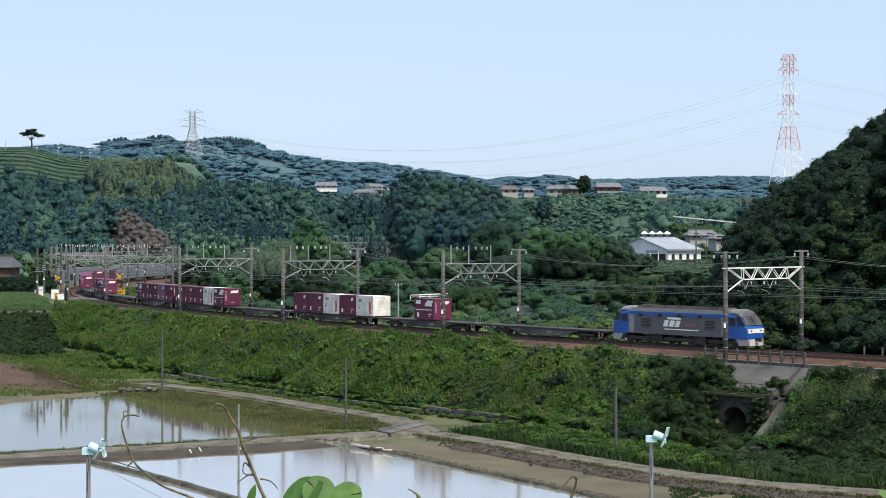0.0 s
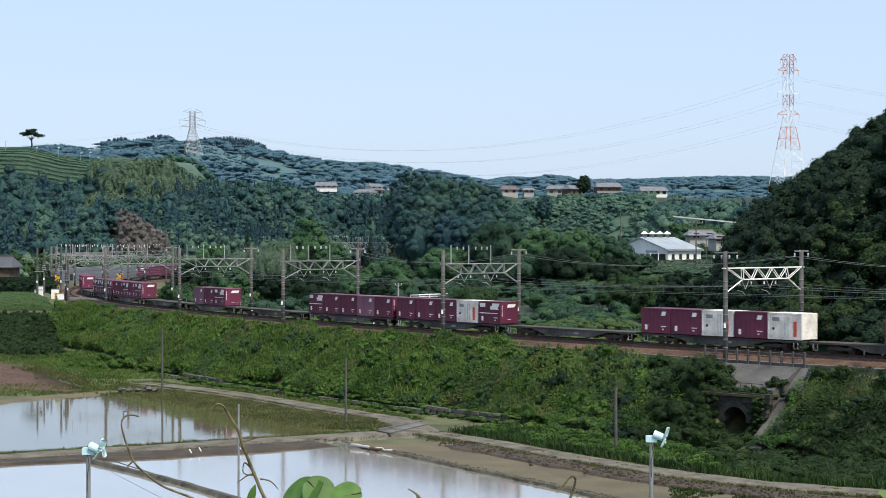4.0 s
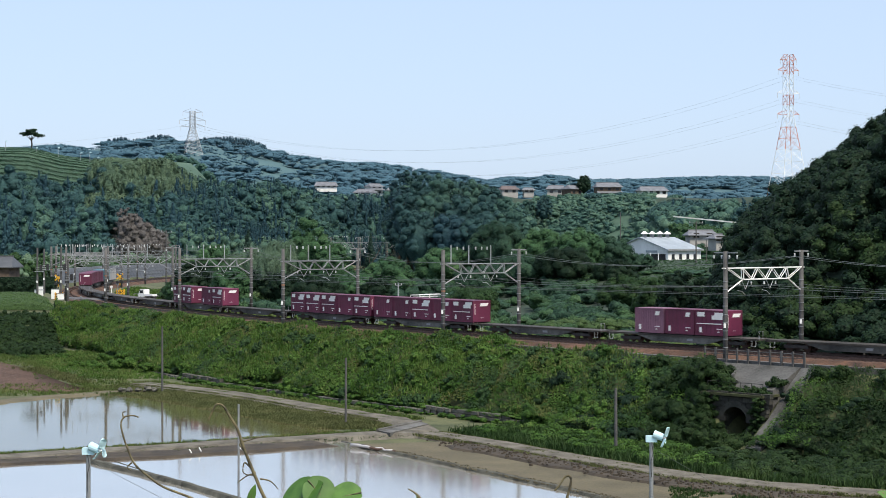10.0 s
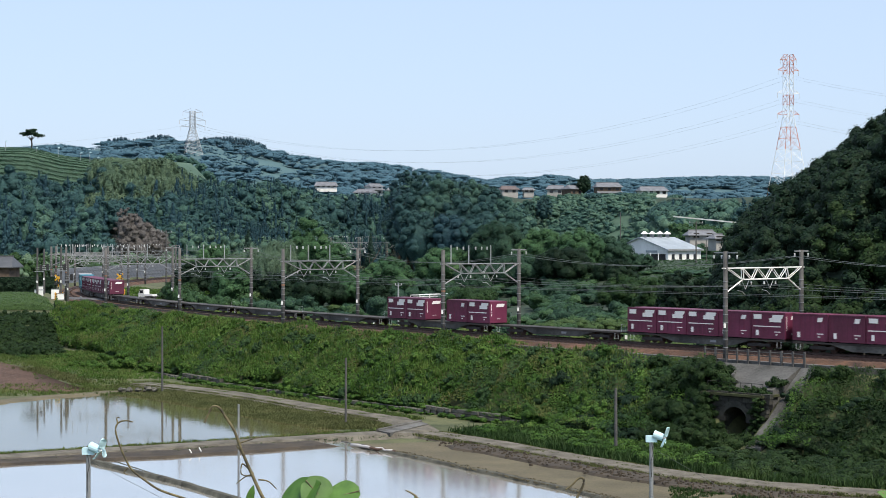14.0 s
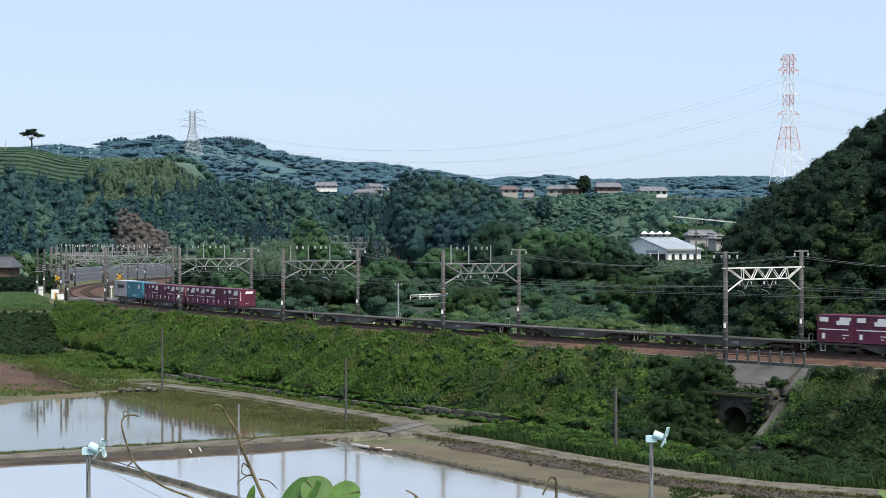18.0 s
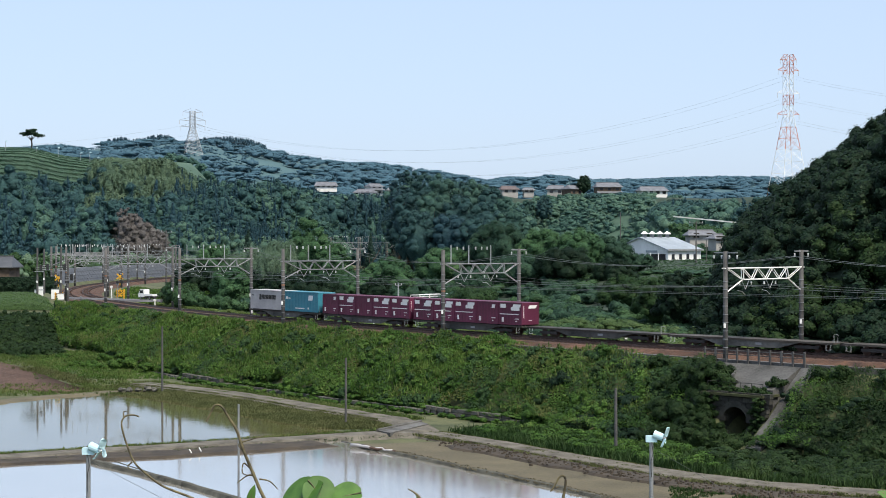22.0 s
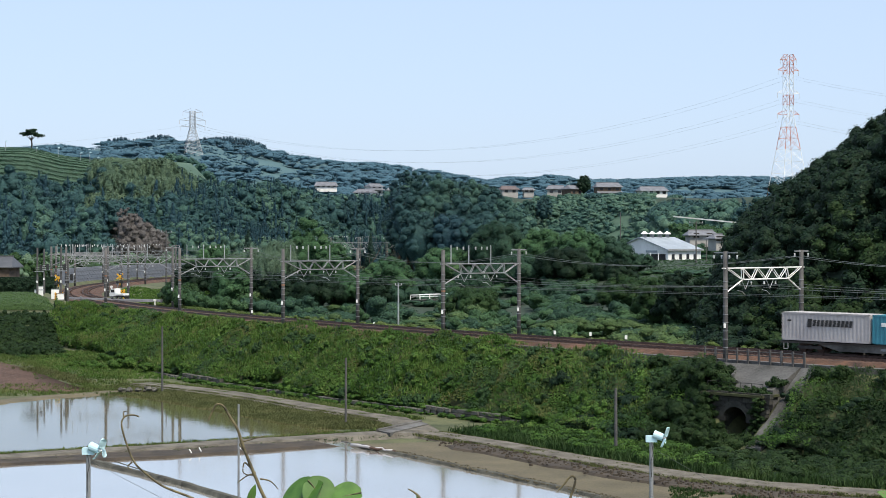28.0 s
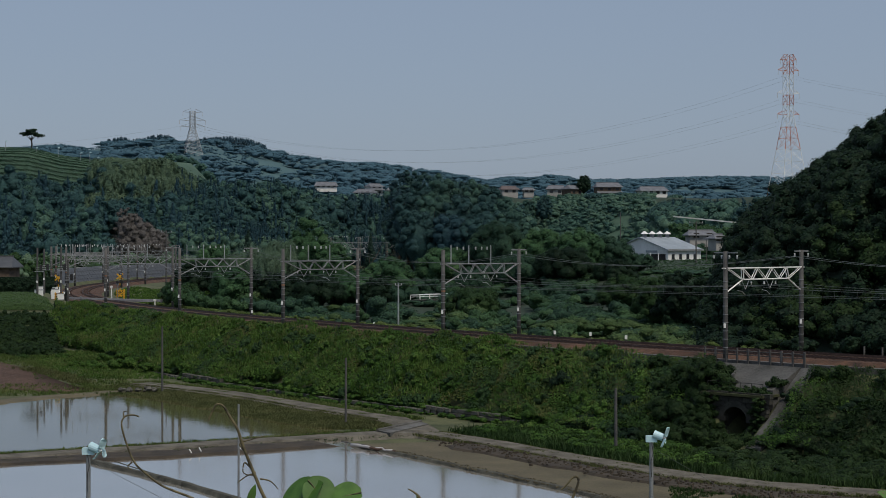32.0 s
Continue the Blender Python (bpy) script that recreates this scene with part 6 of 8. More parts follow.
def thicket_mesh(name, material, plants, leaf, per, cone=False, seed=1, cell=0.0, lumps=0):
    rng = np.random.default_rng(seed)
    lv, vs, qs, k = [], [], [], 0
    slim = 0.32 if cone == "plume" else 0.62
    for x, y, z, r, h in plants:
        n = max(int(per * (r * h) ** 0.75), 6)
        kk = lumps or (5 + int(h * 0.3) if cone else 6 + int(r * 0.9))
        c, rad, p, o = crown_parts(rng, r, h, n, cone, kk)
        at = np.array([x, y, z])
        lv.append(leaves_at(rng, p + at, o, leaf * (0.8 + 0.4 * rng.random()), slim, 0.12 if leaf > 0.3 else 0.26))
        v = c[:, None, :] + BALL[None] * rad[:, None, :] * rng.uniform(*((0.45, 0.75) if cone == "plume" else (0.66, 0.95)), (kk, 24, 1)) + at
        vs.append(v.reshape(-1, 3))
        qs.append((BALL_Q[None] + 24 * np.arange(kk)[:, None, None]).reshape(-1, 4) + k)
        k += kk * 24
    lv, qs = np.concatenate(lv), np.concatenate(qs)
    tris = len(lv) // 3
    ix = np.concatenate([np.zeros(tris), np.ones(len(qs))])
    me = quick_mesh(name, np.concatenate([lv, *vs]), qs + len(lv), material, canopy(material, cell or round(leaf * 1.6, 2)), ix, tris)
    me.polygons.foreach_set("use_smooth", ix.astype(bool))
    return me


def thicket(name, label, category, material, plants, leaf, per, cone=False, seed=1, cell=0.0, lumps=0):
    """Many plants in one mesh: plants are rows of x, y, z, radius, height."""
    if len(plants):
        tagged(new(name, thicket_mesh(name, material, plants, leaf, per, cone, seed, cell, lumps)), label, category, kind="stuff")


def scatter(seed, n, x0, x1, y0, y1, keep, r, h):
    """Rows for thicket on the ground where keep(x, y, s, off) holds."""
    rng = np.random.default_rng(seed)
    x, y = rng.uniform(x0, x1, n), rng.uniform(y0, y1, n)
    ok = np.abs(x) < 0.276 * y + 4
    x, y = x[ok], y[ok]
    s, off = nearest(x, y)
    ok = keep(x, y, s, off)
    x, y = x[ok], y[ok]
    z = ground_height(x, y) - 0.3
    rr, hh = rng.uniform(*r, len(x)), rng.uniform(*h, len(x))
    return np.stack([x, y, z, rr, hh], axis=1)


def scarp_d(x, y):
    return y - np.interp(x, SCARP_X, SCARP_Y)


def split(rows, seed, size, cuts, mess=0.5):
    """Sorts plants into drifts of one kind each."""
    tone = wobble(rows[:, 0], rows[:, 1], size, 1) + np.random.default_rng(seed).normal(0, mess, len(rows))
    edges = [-99, *cuts, 99]
    return [rows[(tone >= a) & (tone < b)] for a, b in zip(edges, edges[1:])]


def grid_noise(x, y, size, seed):
    """Smooth noise from 0 to 1 over the plan, with lumps of that size."""
    g = np.random.default_rng(seed).random((64, 64))
    u, v = np.asarray(x) / size + 500, np.asarray(y) / size + 500
    i, j = np.floor(u).astype(int), np.floor(v).astype(int)
    a, b = u - i, v - j
    a, b = a * a * (3 - 2 * a), b * b * (3 - 2 * b)
    i0, j0, i1, j1 = i % 64, j % 64, (i + 1) % 64, (j + 1) % 64
    return (g[i0, j0] * (1 - a) + g[i1, j0] * a) * (1 - b) + (g[i0, j1] * (1 - a) + g[i1, j1] * a) * b


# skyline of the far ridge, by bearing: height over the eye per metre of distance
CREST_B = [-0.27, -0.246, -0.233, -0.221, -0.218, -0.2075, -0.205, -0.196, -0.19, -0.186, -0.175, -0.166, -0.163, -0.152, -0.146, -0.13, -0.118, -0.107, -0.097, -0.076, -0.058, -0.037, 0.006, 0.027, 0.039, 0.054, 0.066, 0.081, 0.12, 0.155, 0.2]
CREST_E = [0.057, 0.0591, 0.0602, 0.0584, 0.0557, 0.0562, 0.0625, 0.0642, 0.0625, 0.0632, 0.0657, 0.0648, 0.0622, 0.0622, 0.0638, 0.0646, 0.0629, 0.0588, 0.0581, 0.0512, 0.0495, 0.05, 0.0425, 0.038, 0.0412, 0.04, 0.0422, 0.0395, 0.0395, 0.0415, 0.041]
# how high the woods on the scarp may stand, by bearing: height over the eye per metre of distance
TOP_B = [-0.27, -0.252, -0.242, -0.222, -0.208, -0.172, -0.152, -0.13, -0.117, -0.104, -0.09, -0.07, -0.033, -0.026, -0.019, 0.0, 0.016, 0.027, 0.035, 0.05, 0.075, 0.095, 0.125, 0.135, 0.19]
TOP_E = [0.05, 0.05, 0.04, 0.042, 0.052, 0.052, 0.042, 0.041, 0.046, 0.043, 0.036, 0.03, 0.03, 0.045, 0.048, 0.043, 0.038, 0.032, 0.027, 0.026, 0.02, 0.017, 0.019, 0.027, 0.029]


def woods():
    def open_slope(x, y):
        return (x / y > 0.052) & (x / y < 0.128)

    def belt(x, y, s, off):
        d = scarp_d(x, y)
        return (d > -14) & (d < np.where(x < -105, np.where((x / y > -0.215) & (x / y < -0.158), 265, 175), np.interp(x, [-105, -45, 0], [175, 128, 110]))) & (np.abs(off) > 15) & ~((x / y > 0.128) & (x / y < 0.182) & (y < 500)) & ~open_slope(x, y)
    rows = scatter(11, 5200, -290, 230, 400, 900, belt, (2.4, 7.4), (7, 18))
    rows = np.concatenate([rows, scatter(10, 800, -125, -40, 625, 775, belt, (3.0, 5.0), (9, 15))])
    bear = rows[:, 0] / rows[:, 1]
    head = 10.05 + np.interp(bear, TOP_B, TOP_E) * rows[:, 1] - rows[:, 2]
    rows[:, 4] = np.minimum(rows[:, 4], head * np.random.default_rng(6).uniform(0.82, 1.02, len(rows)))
    rows = rows[rows[:, 4] > 2.2]
    rows[:, 3] = np.minimum(rows[:, 3], rows[:, 4] * 0.62 + 0.6)
    bear = rows[:, 0] / rows[:, 1]
    d = scarp_d(rows[:, 0], rows[:, 1])
    rng = np.random.default_rng(3)
    tone = wobble(rows[:, 0], rows[:, 1], 16, 0.8) + rng.normal(0, 0.7, len(rows))
    # drifts of one kind: dark cedars on the middle scarp, lighter trees low down and to the sides, bamboo on the shoulder
    tone += np.interp(bear, [-0.27, -0.2, -0.185, -0.15, -0.11, -0.03, 0.0, 0.05, 0.14, 0.2], [-1.0, -0.8, -0.3, -0.2, -0.35, -0.1, 0.3, 0.6, 0.1, -0.2])
    tone += np.interp(d, [-14, 5, 20, 60], [1.1, 0.7, 0.0, -0.1])
    drift = grid_noise(rows[:, 0], rows[:, 1], 34, 8)
    inside = step(-0.228, -0.205, bear) * step(-0.142, -0.165, bear) * step(75, 165, d)
    shoulder = rng.random(len(rows)) < inside * (0.35 + 0.9 * drift)
    thicket("bamboo_grove", "pale yellow-green bamboo on the hill", "bamboo", BAMBOO, rows[shoulder], 0.6, 30, "plume", 25)
    rows, tone = rows[~shoulder], tone[~shoulder]
    # stands of narrow cedars
    cedars = scatter(9, 3800, -160, -20, 520, 800, lambda x, y, s, off: belt(x, y, s, off) & (x / y > -0.162) & (grid_noise(x, y, 26, 14) > 0.56), (1.7, 2.9), (9, 18))
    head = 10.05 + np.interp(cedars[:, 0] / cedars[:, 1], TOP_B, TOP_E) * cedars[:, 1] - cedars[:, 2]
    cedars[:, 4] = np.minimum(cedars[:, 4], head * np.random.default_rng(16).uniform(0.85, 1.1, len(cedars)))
    cedars = cedars[cedars[:, 4] > 4]
    kinds = (("cedar_wood", "dark cedars on the scarp, tinted blue for haze", HAZEDMIDCEDAR, -99, -1.25, True), ("broadleaf_wood", "dark evergreen trees on the scarp", HAZEDMIDDARK, -1.25, -0.12, False),
             ("broadleaf_wood", "mixed green trees on the scarp", HAZEDMIDGREEN, -0.12, 0.9, False), ("broadleaf_wood", "light green trees on the scarp", HAZEDMIDLIGHT, 0.9, 99, False))
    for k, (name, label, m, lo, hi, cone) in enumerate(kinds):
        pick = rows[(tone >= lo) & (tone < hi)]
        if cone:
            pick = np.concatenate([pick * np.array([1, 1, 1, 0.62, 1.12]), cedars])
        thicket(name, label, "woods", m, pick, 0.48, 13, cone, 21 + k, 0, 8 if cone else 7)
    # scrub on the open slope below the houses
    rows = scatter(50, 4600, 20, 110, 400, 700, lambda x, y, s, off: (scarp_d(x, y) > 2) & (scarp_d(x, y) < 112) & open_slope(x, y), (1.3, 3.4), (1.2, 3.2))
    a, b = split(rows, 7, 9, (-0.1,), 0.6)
    thicket("scarp_brush", "green scrub on the open slope", "bushes", HAZEDMIDGREEN, a, 0.34, 16, "mound", 53, 0, 3)
    thicket("scarp_brush", "light green scrub on the open slope", "bushes", HAZEDMIDLIGHT, b, 0.34, 16, "mound", 54, 0, 3)
    # far ridge: haze-tinted woods in drifts with pale meadows between, cedars on the crest
    def ridge(x, y, s, off):
        b = x / y
        meadow = (b > -0.2) & (b < -0.12) & (y > 1180) & (y < 1390)
        clear = (y < 1195) & (np.abs(b + 0.1528) < 0.0075)
        return (y > 960) & ~clear & ~(meadow & (wobble(x, y, 30, 1) < 0.3)) & (wobble(x, y, 45, 1) > -0.85)
    rows = scatter(13, 4200, -480, 480, 960, 1520, ridge, (4.0, 9.0), (3.0, 7.0))
    bear = rows[:, 0] / rows[:, 1]
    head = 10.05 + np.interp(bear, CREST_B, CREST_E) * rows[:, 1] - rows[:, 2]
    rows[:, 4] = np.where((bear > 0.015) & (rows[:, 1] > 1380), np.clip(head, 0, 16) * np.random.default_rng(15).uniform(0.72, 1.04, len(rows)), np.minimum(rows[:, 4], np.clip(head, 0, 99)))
    rows = rows[rows[:, 4] > 0.8]
    thicket("hazed_far_woods", "hazy blue-green woods on the far ridge", "woods", HAZEDFARWOOD, rows, 0.85, 3.4, False, 26, 0, 2)
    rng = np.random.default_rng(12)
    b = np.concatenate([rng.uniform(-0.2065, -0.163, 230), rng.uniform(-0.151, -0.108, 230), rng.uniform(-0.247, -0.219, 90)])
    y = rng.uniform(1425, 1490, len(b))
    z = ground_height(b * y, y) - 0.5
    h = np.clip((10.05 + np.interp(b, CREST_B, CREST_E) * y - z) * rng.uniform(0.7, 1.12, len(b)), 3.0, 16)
    thicket("hazed_far_cedars", "dark haze-tinted cedars along the far crest", "woods", HAZEDFARCEDAR, np.stack([b * y, y, z, rng.uniform(2.0, 3.6, len(b)), h], axis=1), 0.8, 9.0, True, 19, 0, 5)
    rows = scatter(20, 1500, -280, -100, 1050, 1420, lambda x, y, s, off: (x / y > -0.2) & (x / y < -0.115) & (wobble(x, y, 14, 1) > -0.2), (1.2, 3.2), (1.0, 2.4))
    thicket("far_scrub", "hazy low scrub on the far meadow", "bushes", HAZEDFARWOOD, rows, 0.5, 10, False, 18, 0, 1)
    rows = scatter(16, 260, -150, 220, 880, 960, lambda x, y, s, off: (scarp_d(x, y) > 105) & (wobble(x, y, 40, 1) > -0.1), (3, 5), (4, 7))
    thicket("plateau_trees", "scattered green trees on the plateau", "woods", HAZEDMIDGREEN, rows, 0.5, 14, False, 32)
    # steep hill beside the line
    rows = scatter(14, 2300, 22, 100, 128, 275, lambda x, y, s, off: (off < -6.5) & (x > 0.166 * y), (1.9, 3.5), (3.8, 7.0))
    rows[:, 4] *= 0.55 + 0.45 * step(7, 16, -nearest(rows[:, 0], rows[:, 1])[1])
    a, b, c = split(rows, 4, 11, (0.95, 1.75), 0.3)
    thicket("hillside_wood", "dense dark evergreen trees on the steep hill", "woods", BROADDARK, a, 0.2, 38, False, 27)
    thicket("hillside_wood", "green trees and creepers on the steep hill", "woods", SHADEDSHRUB, b, 0.2, 38, False, 28)
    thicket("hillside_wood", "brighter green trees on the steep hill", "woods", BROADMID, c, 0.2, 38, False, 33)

    # bushes inside the curve
    def inside(x, y, s, off):
        return (off < -8.5 - 6 * step(300, 380, y) - 6.5 * step(-4, 8, s) * step(66, 56, s)) & (x < 0.17 * y) & (x > -36 - (y - 240) * 0.1) & (scarp_d(x, y) < 0) & ~((x / y > 0.118) & (x / y < 0.17) & (y > 322) & (y < 385))
    rows = scatter(15, 2450, -75, 95, 150, 500, inside, (1.5, 3.0), (1.8, 3.8))
    bear = rows[:, 0] / rows[:, 1]
    rows[:, 4] *= np.where((bear > 0.112) & (bear < 0.172) & (rows[:, 1] > 240) & (rows[:, 1] < 400) | (bear > -0.024) & (bear < 0.004) & (rows[:, 1] < 310), 0.45, 1.0)
    shade = (bear > -0.115) & (bear < 0.0) & (rows[:, 1] > 262) & (np.random.default_rng(56).random(len(rows)) < 0.8)
    thicket("bushes", "dark shaded undergrowth behind the railway", "bushes", HAZEDARK, rows[shade] * np.array([1, 1, 1, 1, 1.35]), 0.16, 55, False, 57, 0, 4)
    a, b, c = split(rows[~shade], 5, 13, (-0.5, 0.35), 0.7)
    deep = (c[:, 0] / c[:, 1] > 0.03) & (c[:, 1] > 215)
    a, c = np.concatenate([a, c[deep]]), c[~deep]
    thicket("bushes", "dark green bushes behind the railway", "bushes", HAZEDARK, a, 0.16, 60, False, 29, 0, 4)
    thicket("bushes", "green bushes behind the railway", "bushes", HAZEMID, b, 0.16, 60, False, 30, 0, 4)
    thicket("bushes", "pale green vine-covered bushes", "bushes", BROADLIGHT, c, 0.16, 60, False, 31, 0, 4)
    # overgrown bushes before the crossing road
    rows = [((px - 784) / 2900 * d, d, 10.05 - (py - 429.5) / 2900 * d, r, h) for px, py, d, r, h in ((296, 545, 268, 1.5, 4.6), (312, 548, 266, 1.8, 4.4), (336, 548, 266, 2.0, 3.4), (358, 552, 262, 1.9, 3.0), (380, 554, 260, 2.0, 3.2), (400, 556, 258, 1.8, 3.0), (420, 556, 257, 1.6, 2.4))]
    thicket("bushes", "rounded vine-covered bushes beside the crossing road", "bushes", HAZEMID, rows, 0.14, 140, False, 55)
    # low mounds of creeper behind the track
    rows = [((px - 784) / 2900 * d, d, 10.05 - (590 - 429.5) / 2900 * d, 1.9, 1.7 + 0.5 * math.sin(px)) for d in (204, 212, 221) for px in range(965, 1140, 15)]
    thicket("creeper_mounds", "pale green creepers in low mounds behind the track", "weeds", BROADLIGHT, rows, 0.11, 130, False, 61)
    # scrub below the hill road
    rng = np.random.default_rng(51)
    u = rng.random(110)
    pts = np.stack([66.26 + u * 20.559999999999988, 477 - 10 * u - rng.uniform(0, 14, 110)], axis=1)
    rows = np.stack([pts[:, 0], pts[:, 1], ground_height(pts[:, 0], pts[:, 1]) - 0.4, rng.uniform(1.6, 2.8, 110), np.clip(17.25 - 2.2 * u - 0.12 * (477 - 10 * u - pts[:, 1]) - ground_height(pts[:, 0], pts[:, 1]), 1.5, 14)], axis=1)
    thicket("road_scrub", "green trees and scrub below the hill road", "bushes", HAZEMID, rows, 0.35, 12, False, 52)
    # low growth along the far edge of the track
    rng = np.random.default_rng(17)
    n = 420
    s, off = rng.uniform(-75, 75, n), rng.uniform(-8.5, -5.2, n)
    pts = np.array([on_line(a, b)[:2] for a, b in zip(s, off)])
    rows = np.stack([pts[:, 0], pts[:, 1], ground_height(pts[:, 0], pts[:, 1]) - 0.2, rng.uniform(0.5, 1.1, n), rng.uniform(0.5, 1.2, n)], axis=1)
    thicket("track_edge_weeds", "bright green weeds along the track edge", "weeds", GRASSLEAF, rows, 0.1, 90, False, 34, 0, 3)
    # hedge and bushes on the slope below the tea field, and round the farmhouse
    rows = scatter(18, 1100, -90, -48, 226, 255, lambda x, y, s, off: (off > 12) & (x < -0.236 * y), (0.8, 1.5), (1.0, 1.9))
    thicket("slope_hedge", "dense dark green hedge on the terrace slope", "hedge", SHADEDSHRUB, rows, 0.13, 80, "mound", 35, 0, 4)
    rows = scatter(19, 600, -140, -40, 340, 560, lambda x, y, s, off: (off > 14) & (scarp_d(x, y) < 0) & ~((x < -80) & (x > -96) & (y > 322) & (y < 340)), (2.0, 3.6), (4, 8))
    a, b = split(rows, 6, 12, (0.2,))
    thicket("farm_trees", "green trees round the farmhouse", "trees", BROADMID, a, 0.3, 14, False, 36)
    thicket("farm_bamboo", "pale bamboo behind the farmhouse", "bamboo", BAMBOO, b, 0.3, 14, False, 37)


woods()


def tree(px, y, top, zbase, wide, material, cone=False, name="tree", label="leafy green tree behind the railway", leaf=0.3, bare=0.22):
    """A tree with a tapered trunk, limbs and a crown of many leaves, at the bearing px and y metres away."""
    x = (px - 784) / 2900 * y
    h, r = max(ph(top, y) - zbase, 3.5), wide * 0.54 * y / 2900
    rng = np.random.default_rng(int(px * 7 + y))
    ob = thing(name, label, "tree", pose(x, y, zbase), "trees behind the railway")
    trunk = Form().line([(0, 0, -0.5), (0.1, 0.05, h * 0.3), (0.02 * h, -0.02 * h, h * 0.62)], 0.035 * h * 0.6 + 0.06, 0.05, 8)
    part("trunk", trunk, BARK, ob, smooth=True)
    for k in range(5):
        t = 2.4 * k + px
        z0 = h * (0.28 + 0.07 * k)
        tip = (math.cos(t) * r * 0.7, math.sin(t) * r * 0.7, z0 + h * 0.2)
        part("limb", Form().line([(0, 0, z0), (tip[0] * 0.5, tip[1] * 0.5, z0 + h * 0.07), tip], 0.012 * h + 0.02, 0.02, 5), BARK, ob)
    me = thicket_mesh("crown", material, [(0, 0, h * (0 if cone else bare * 0.4), r, h * (1 if cone else 1 - bare * 0.4))], leaf * 0.5, 480 if y < 400 else 110, "plume" if material is BAMBOO else cone, int(px + y), 0, 12 if cone else 38)
    part("crown", me, material, ob)
    return ob


def trees():
    for px, y, top, w, m, cone in (
            (545, 330, 384, 84, TREEGREEN, False), (588, 325, 424, 76, BROADMID, False), (520, 335, 418, 60, BROADMID, False), (657, 330, 410, 50, CEDAR, True), (690, 315, 452, 90, BROADMID, False),
            (630, 290, 478, 90, BROADMID, False), (560, 285, 486, 110, BROADDARK, False), (497, 300, 428, 60, BAMBOO, False), (458, 300, 436, 70, BAMBOO, False), (478, 290, 446, 60, BAMBOO, False), (425, 305, 448, 60, BAMBOO, False), (438, 345, 402, 44, CEDAR, True),
            (378, 310, 430, 90, BROADMID, False), (345, 300, 460, 80, BROADDARK, False), (466, 290, 466, 56, BROADDARK, False), (410, 290, 468, 80, BROADMID, False),
            (330, 275, 498, 60, BROADMID, False), (312, 274, 505, 50, BROADDARK, False), (500, 285, 480, 70, BROADDARK, False), (665, 285, 490, 60, BROADDARK, False),
            (880, 345, 384, 112, BROADDARK, False), (957, 322, 400, 96, TREEGREEN, False), (1025, 316, 402, 104, TREEGREEN, False), (1078, 318, 416, 96, BROADDARK, False), (1000, 305, 432, 110, BROADDARK, False), (915, 310, 445, 110, BROADDARK, False),
            (790, 350, 434, 110, BROADMID, False), (850, 310, 468, 100, BROADDARK, False), (1132, 325, 446, 60, BROADDARK, False), (1090, 300, 455, 80, BROADDARK, False),
            (1205, 212, 478, 100, BROADDARK, False), (1160, 220, 488, 80, BROADMID, False), (1248, 208, 505, 80, BROADDARK, False), (1110, 245, 484, 110, BROADMID, False), (838, 260, 505, 100, BROADMID, False)):
        zb = height_at((px - 784) / 2900 * y, y) - 0.2
        kind = "cedar" if m is CEDAR else ("bamboo clump" if m is BAMBOO else "tree")
        # From 310 m on, dark leaves change to the haze-tinted tone.
        m = {BROADMID.name: TREEGREEN, BROADDARK.name: HAZEDARK if y >= 310 else BROADDARK}.get(m.name, m) if y > 280 else m
        tree(px, y, top, zb, w, m, cone, kind.replace(" ", "_"), {"cedar": "tall dark cedar behind the railway", "bamboo clump": "pale feathery bamboo clump behind the railway"}.get(kind, "rounded green broadleaf tree behind the railway"))
    for px, y, top, w, m in ((728, 655, 289, 56, HAZEDMIDDARK), (706, 650, 302, 50, HAZEDMIDCEDAR), (752, 650, 301, 66, HAZEDMIDDARK), (782, 640, 304, 72, HAZEDMIDGREEN), (812, 645, 311, 70, HAZEDMIDDARK), (842, 640, 316, 70, HAZEDMIDGREEN), (868, 635, 328, 64, HAZEDMIDDARK), (892, 630, 346, 60, HAZEDMIDGREEN),
                             (722, 620, 330, 80, HAZEDMIDDARK), (768, 615, 335, 84, HAZEDMIDGREEN), (815, 610, 342, 84, HAZEDMIDDARK), (858, 605, 352, 80, HAZEDMIDDARK), (740, 590, 365, 80, HAZEDMIDDARK), (795, 588, 372, 84, HAZEDMIDCEDAR), (845, 585, 380, 80, HAZEDMIDDARK), (905, 600, 368, 70, HAZEDMIDGREEN)):
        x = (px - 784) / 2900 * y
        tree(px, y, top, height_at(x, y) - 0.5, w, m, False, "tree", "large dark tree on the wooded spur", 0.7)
    for px, top, w in ((221, 362, 40), (234, 374, 56), (254, 390, 64), (276, 406, 62), (246, 408, 84)):
        tree(px, 590 - px % 7, top, 2.5, w, DEADLEAF, False, "withered_tree", "tall tree with greyish-brown withered leaves", 0.42)
    crest = thing("crest_tree", "lone spreading tree on the tea hill", "tree", pose(-221.21, 880, 59.6) @ Matrix.Scale(1.6, 4))
    part("trunk", Form().line([(0, 0, -0.5), (0.3, 0, 2.0), (0.1, 0, 4.4)], 0.34, 0.2, 8), BARK, crest, smooth=True)
    for x, z in ((-2.2, 5.4), (2.0, 5.0), (0.2, 6.4), (1.0, 5.8), (-1.0, 6.0)):
        part("limb", Form().line([(0.15, 0, 3.2), (x * 0.5, 0.2, 4.4), (x, 0.3 * x, z)], 0.16, 0.06, 6), BARK, crest)
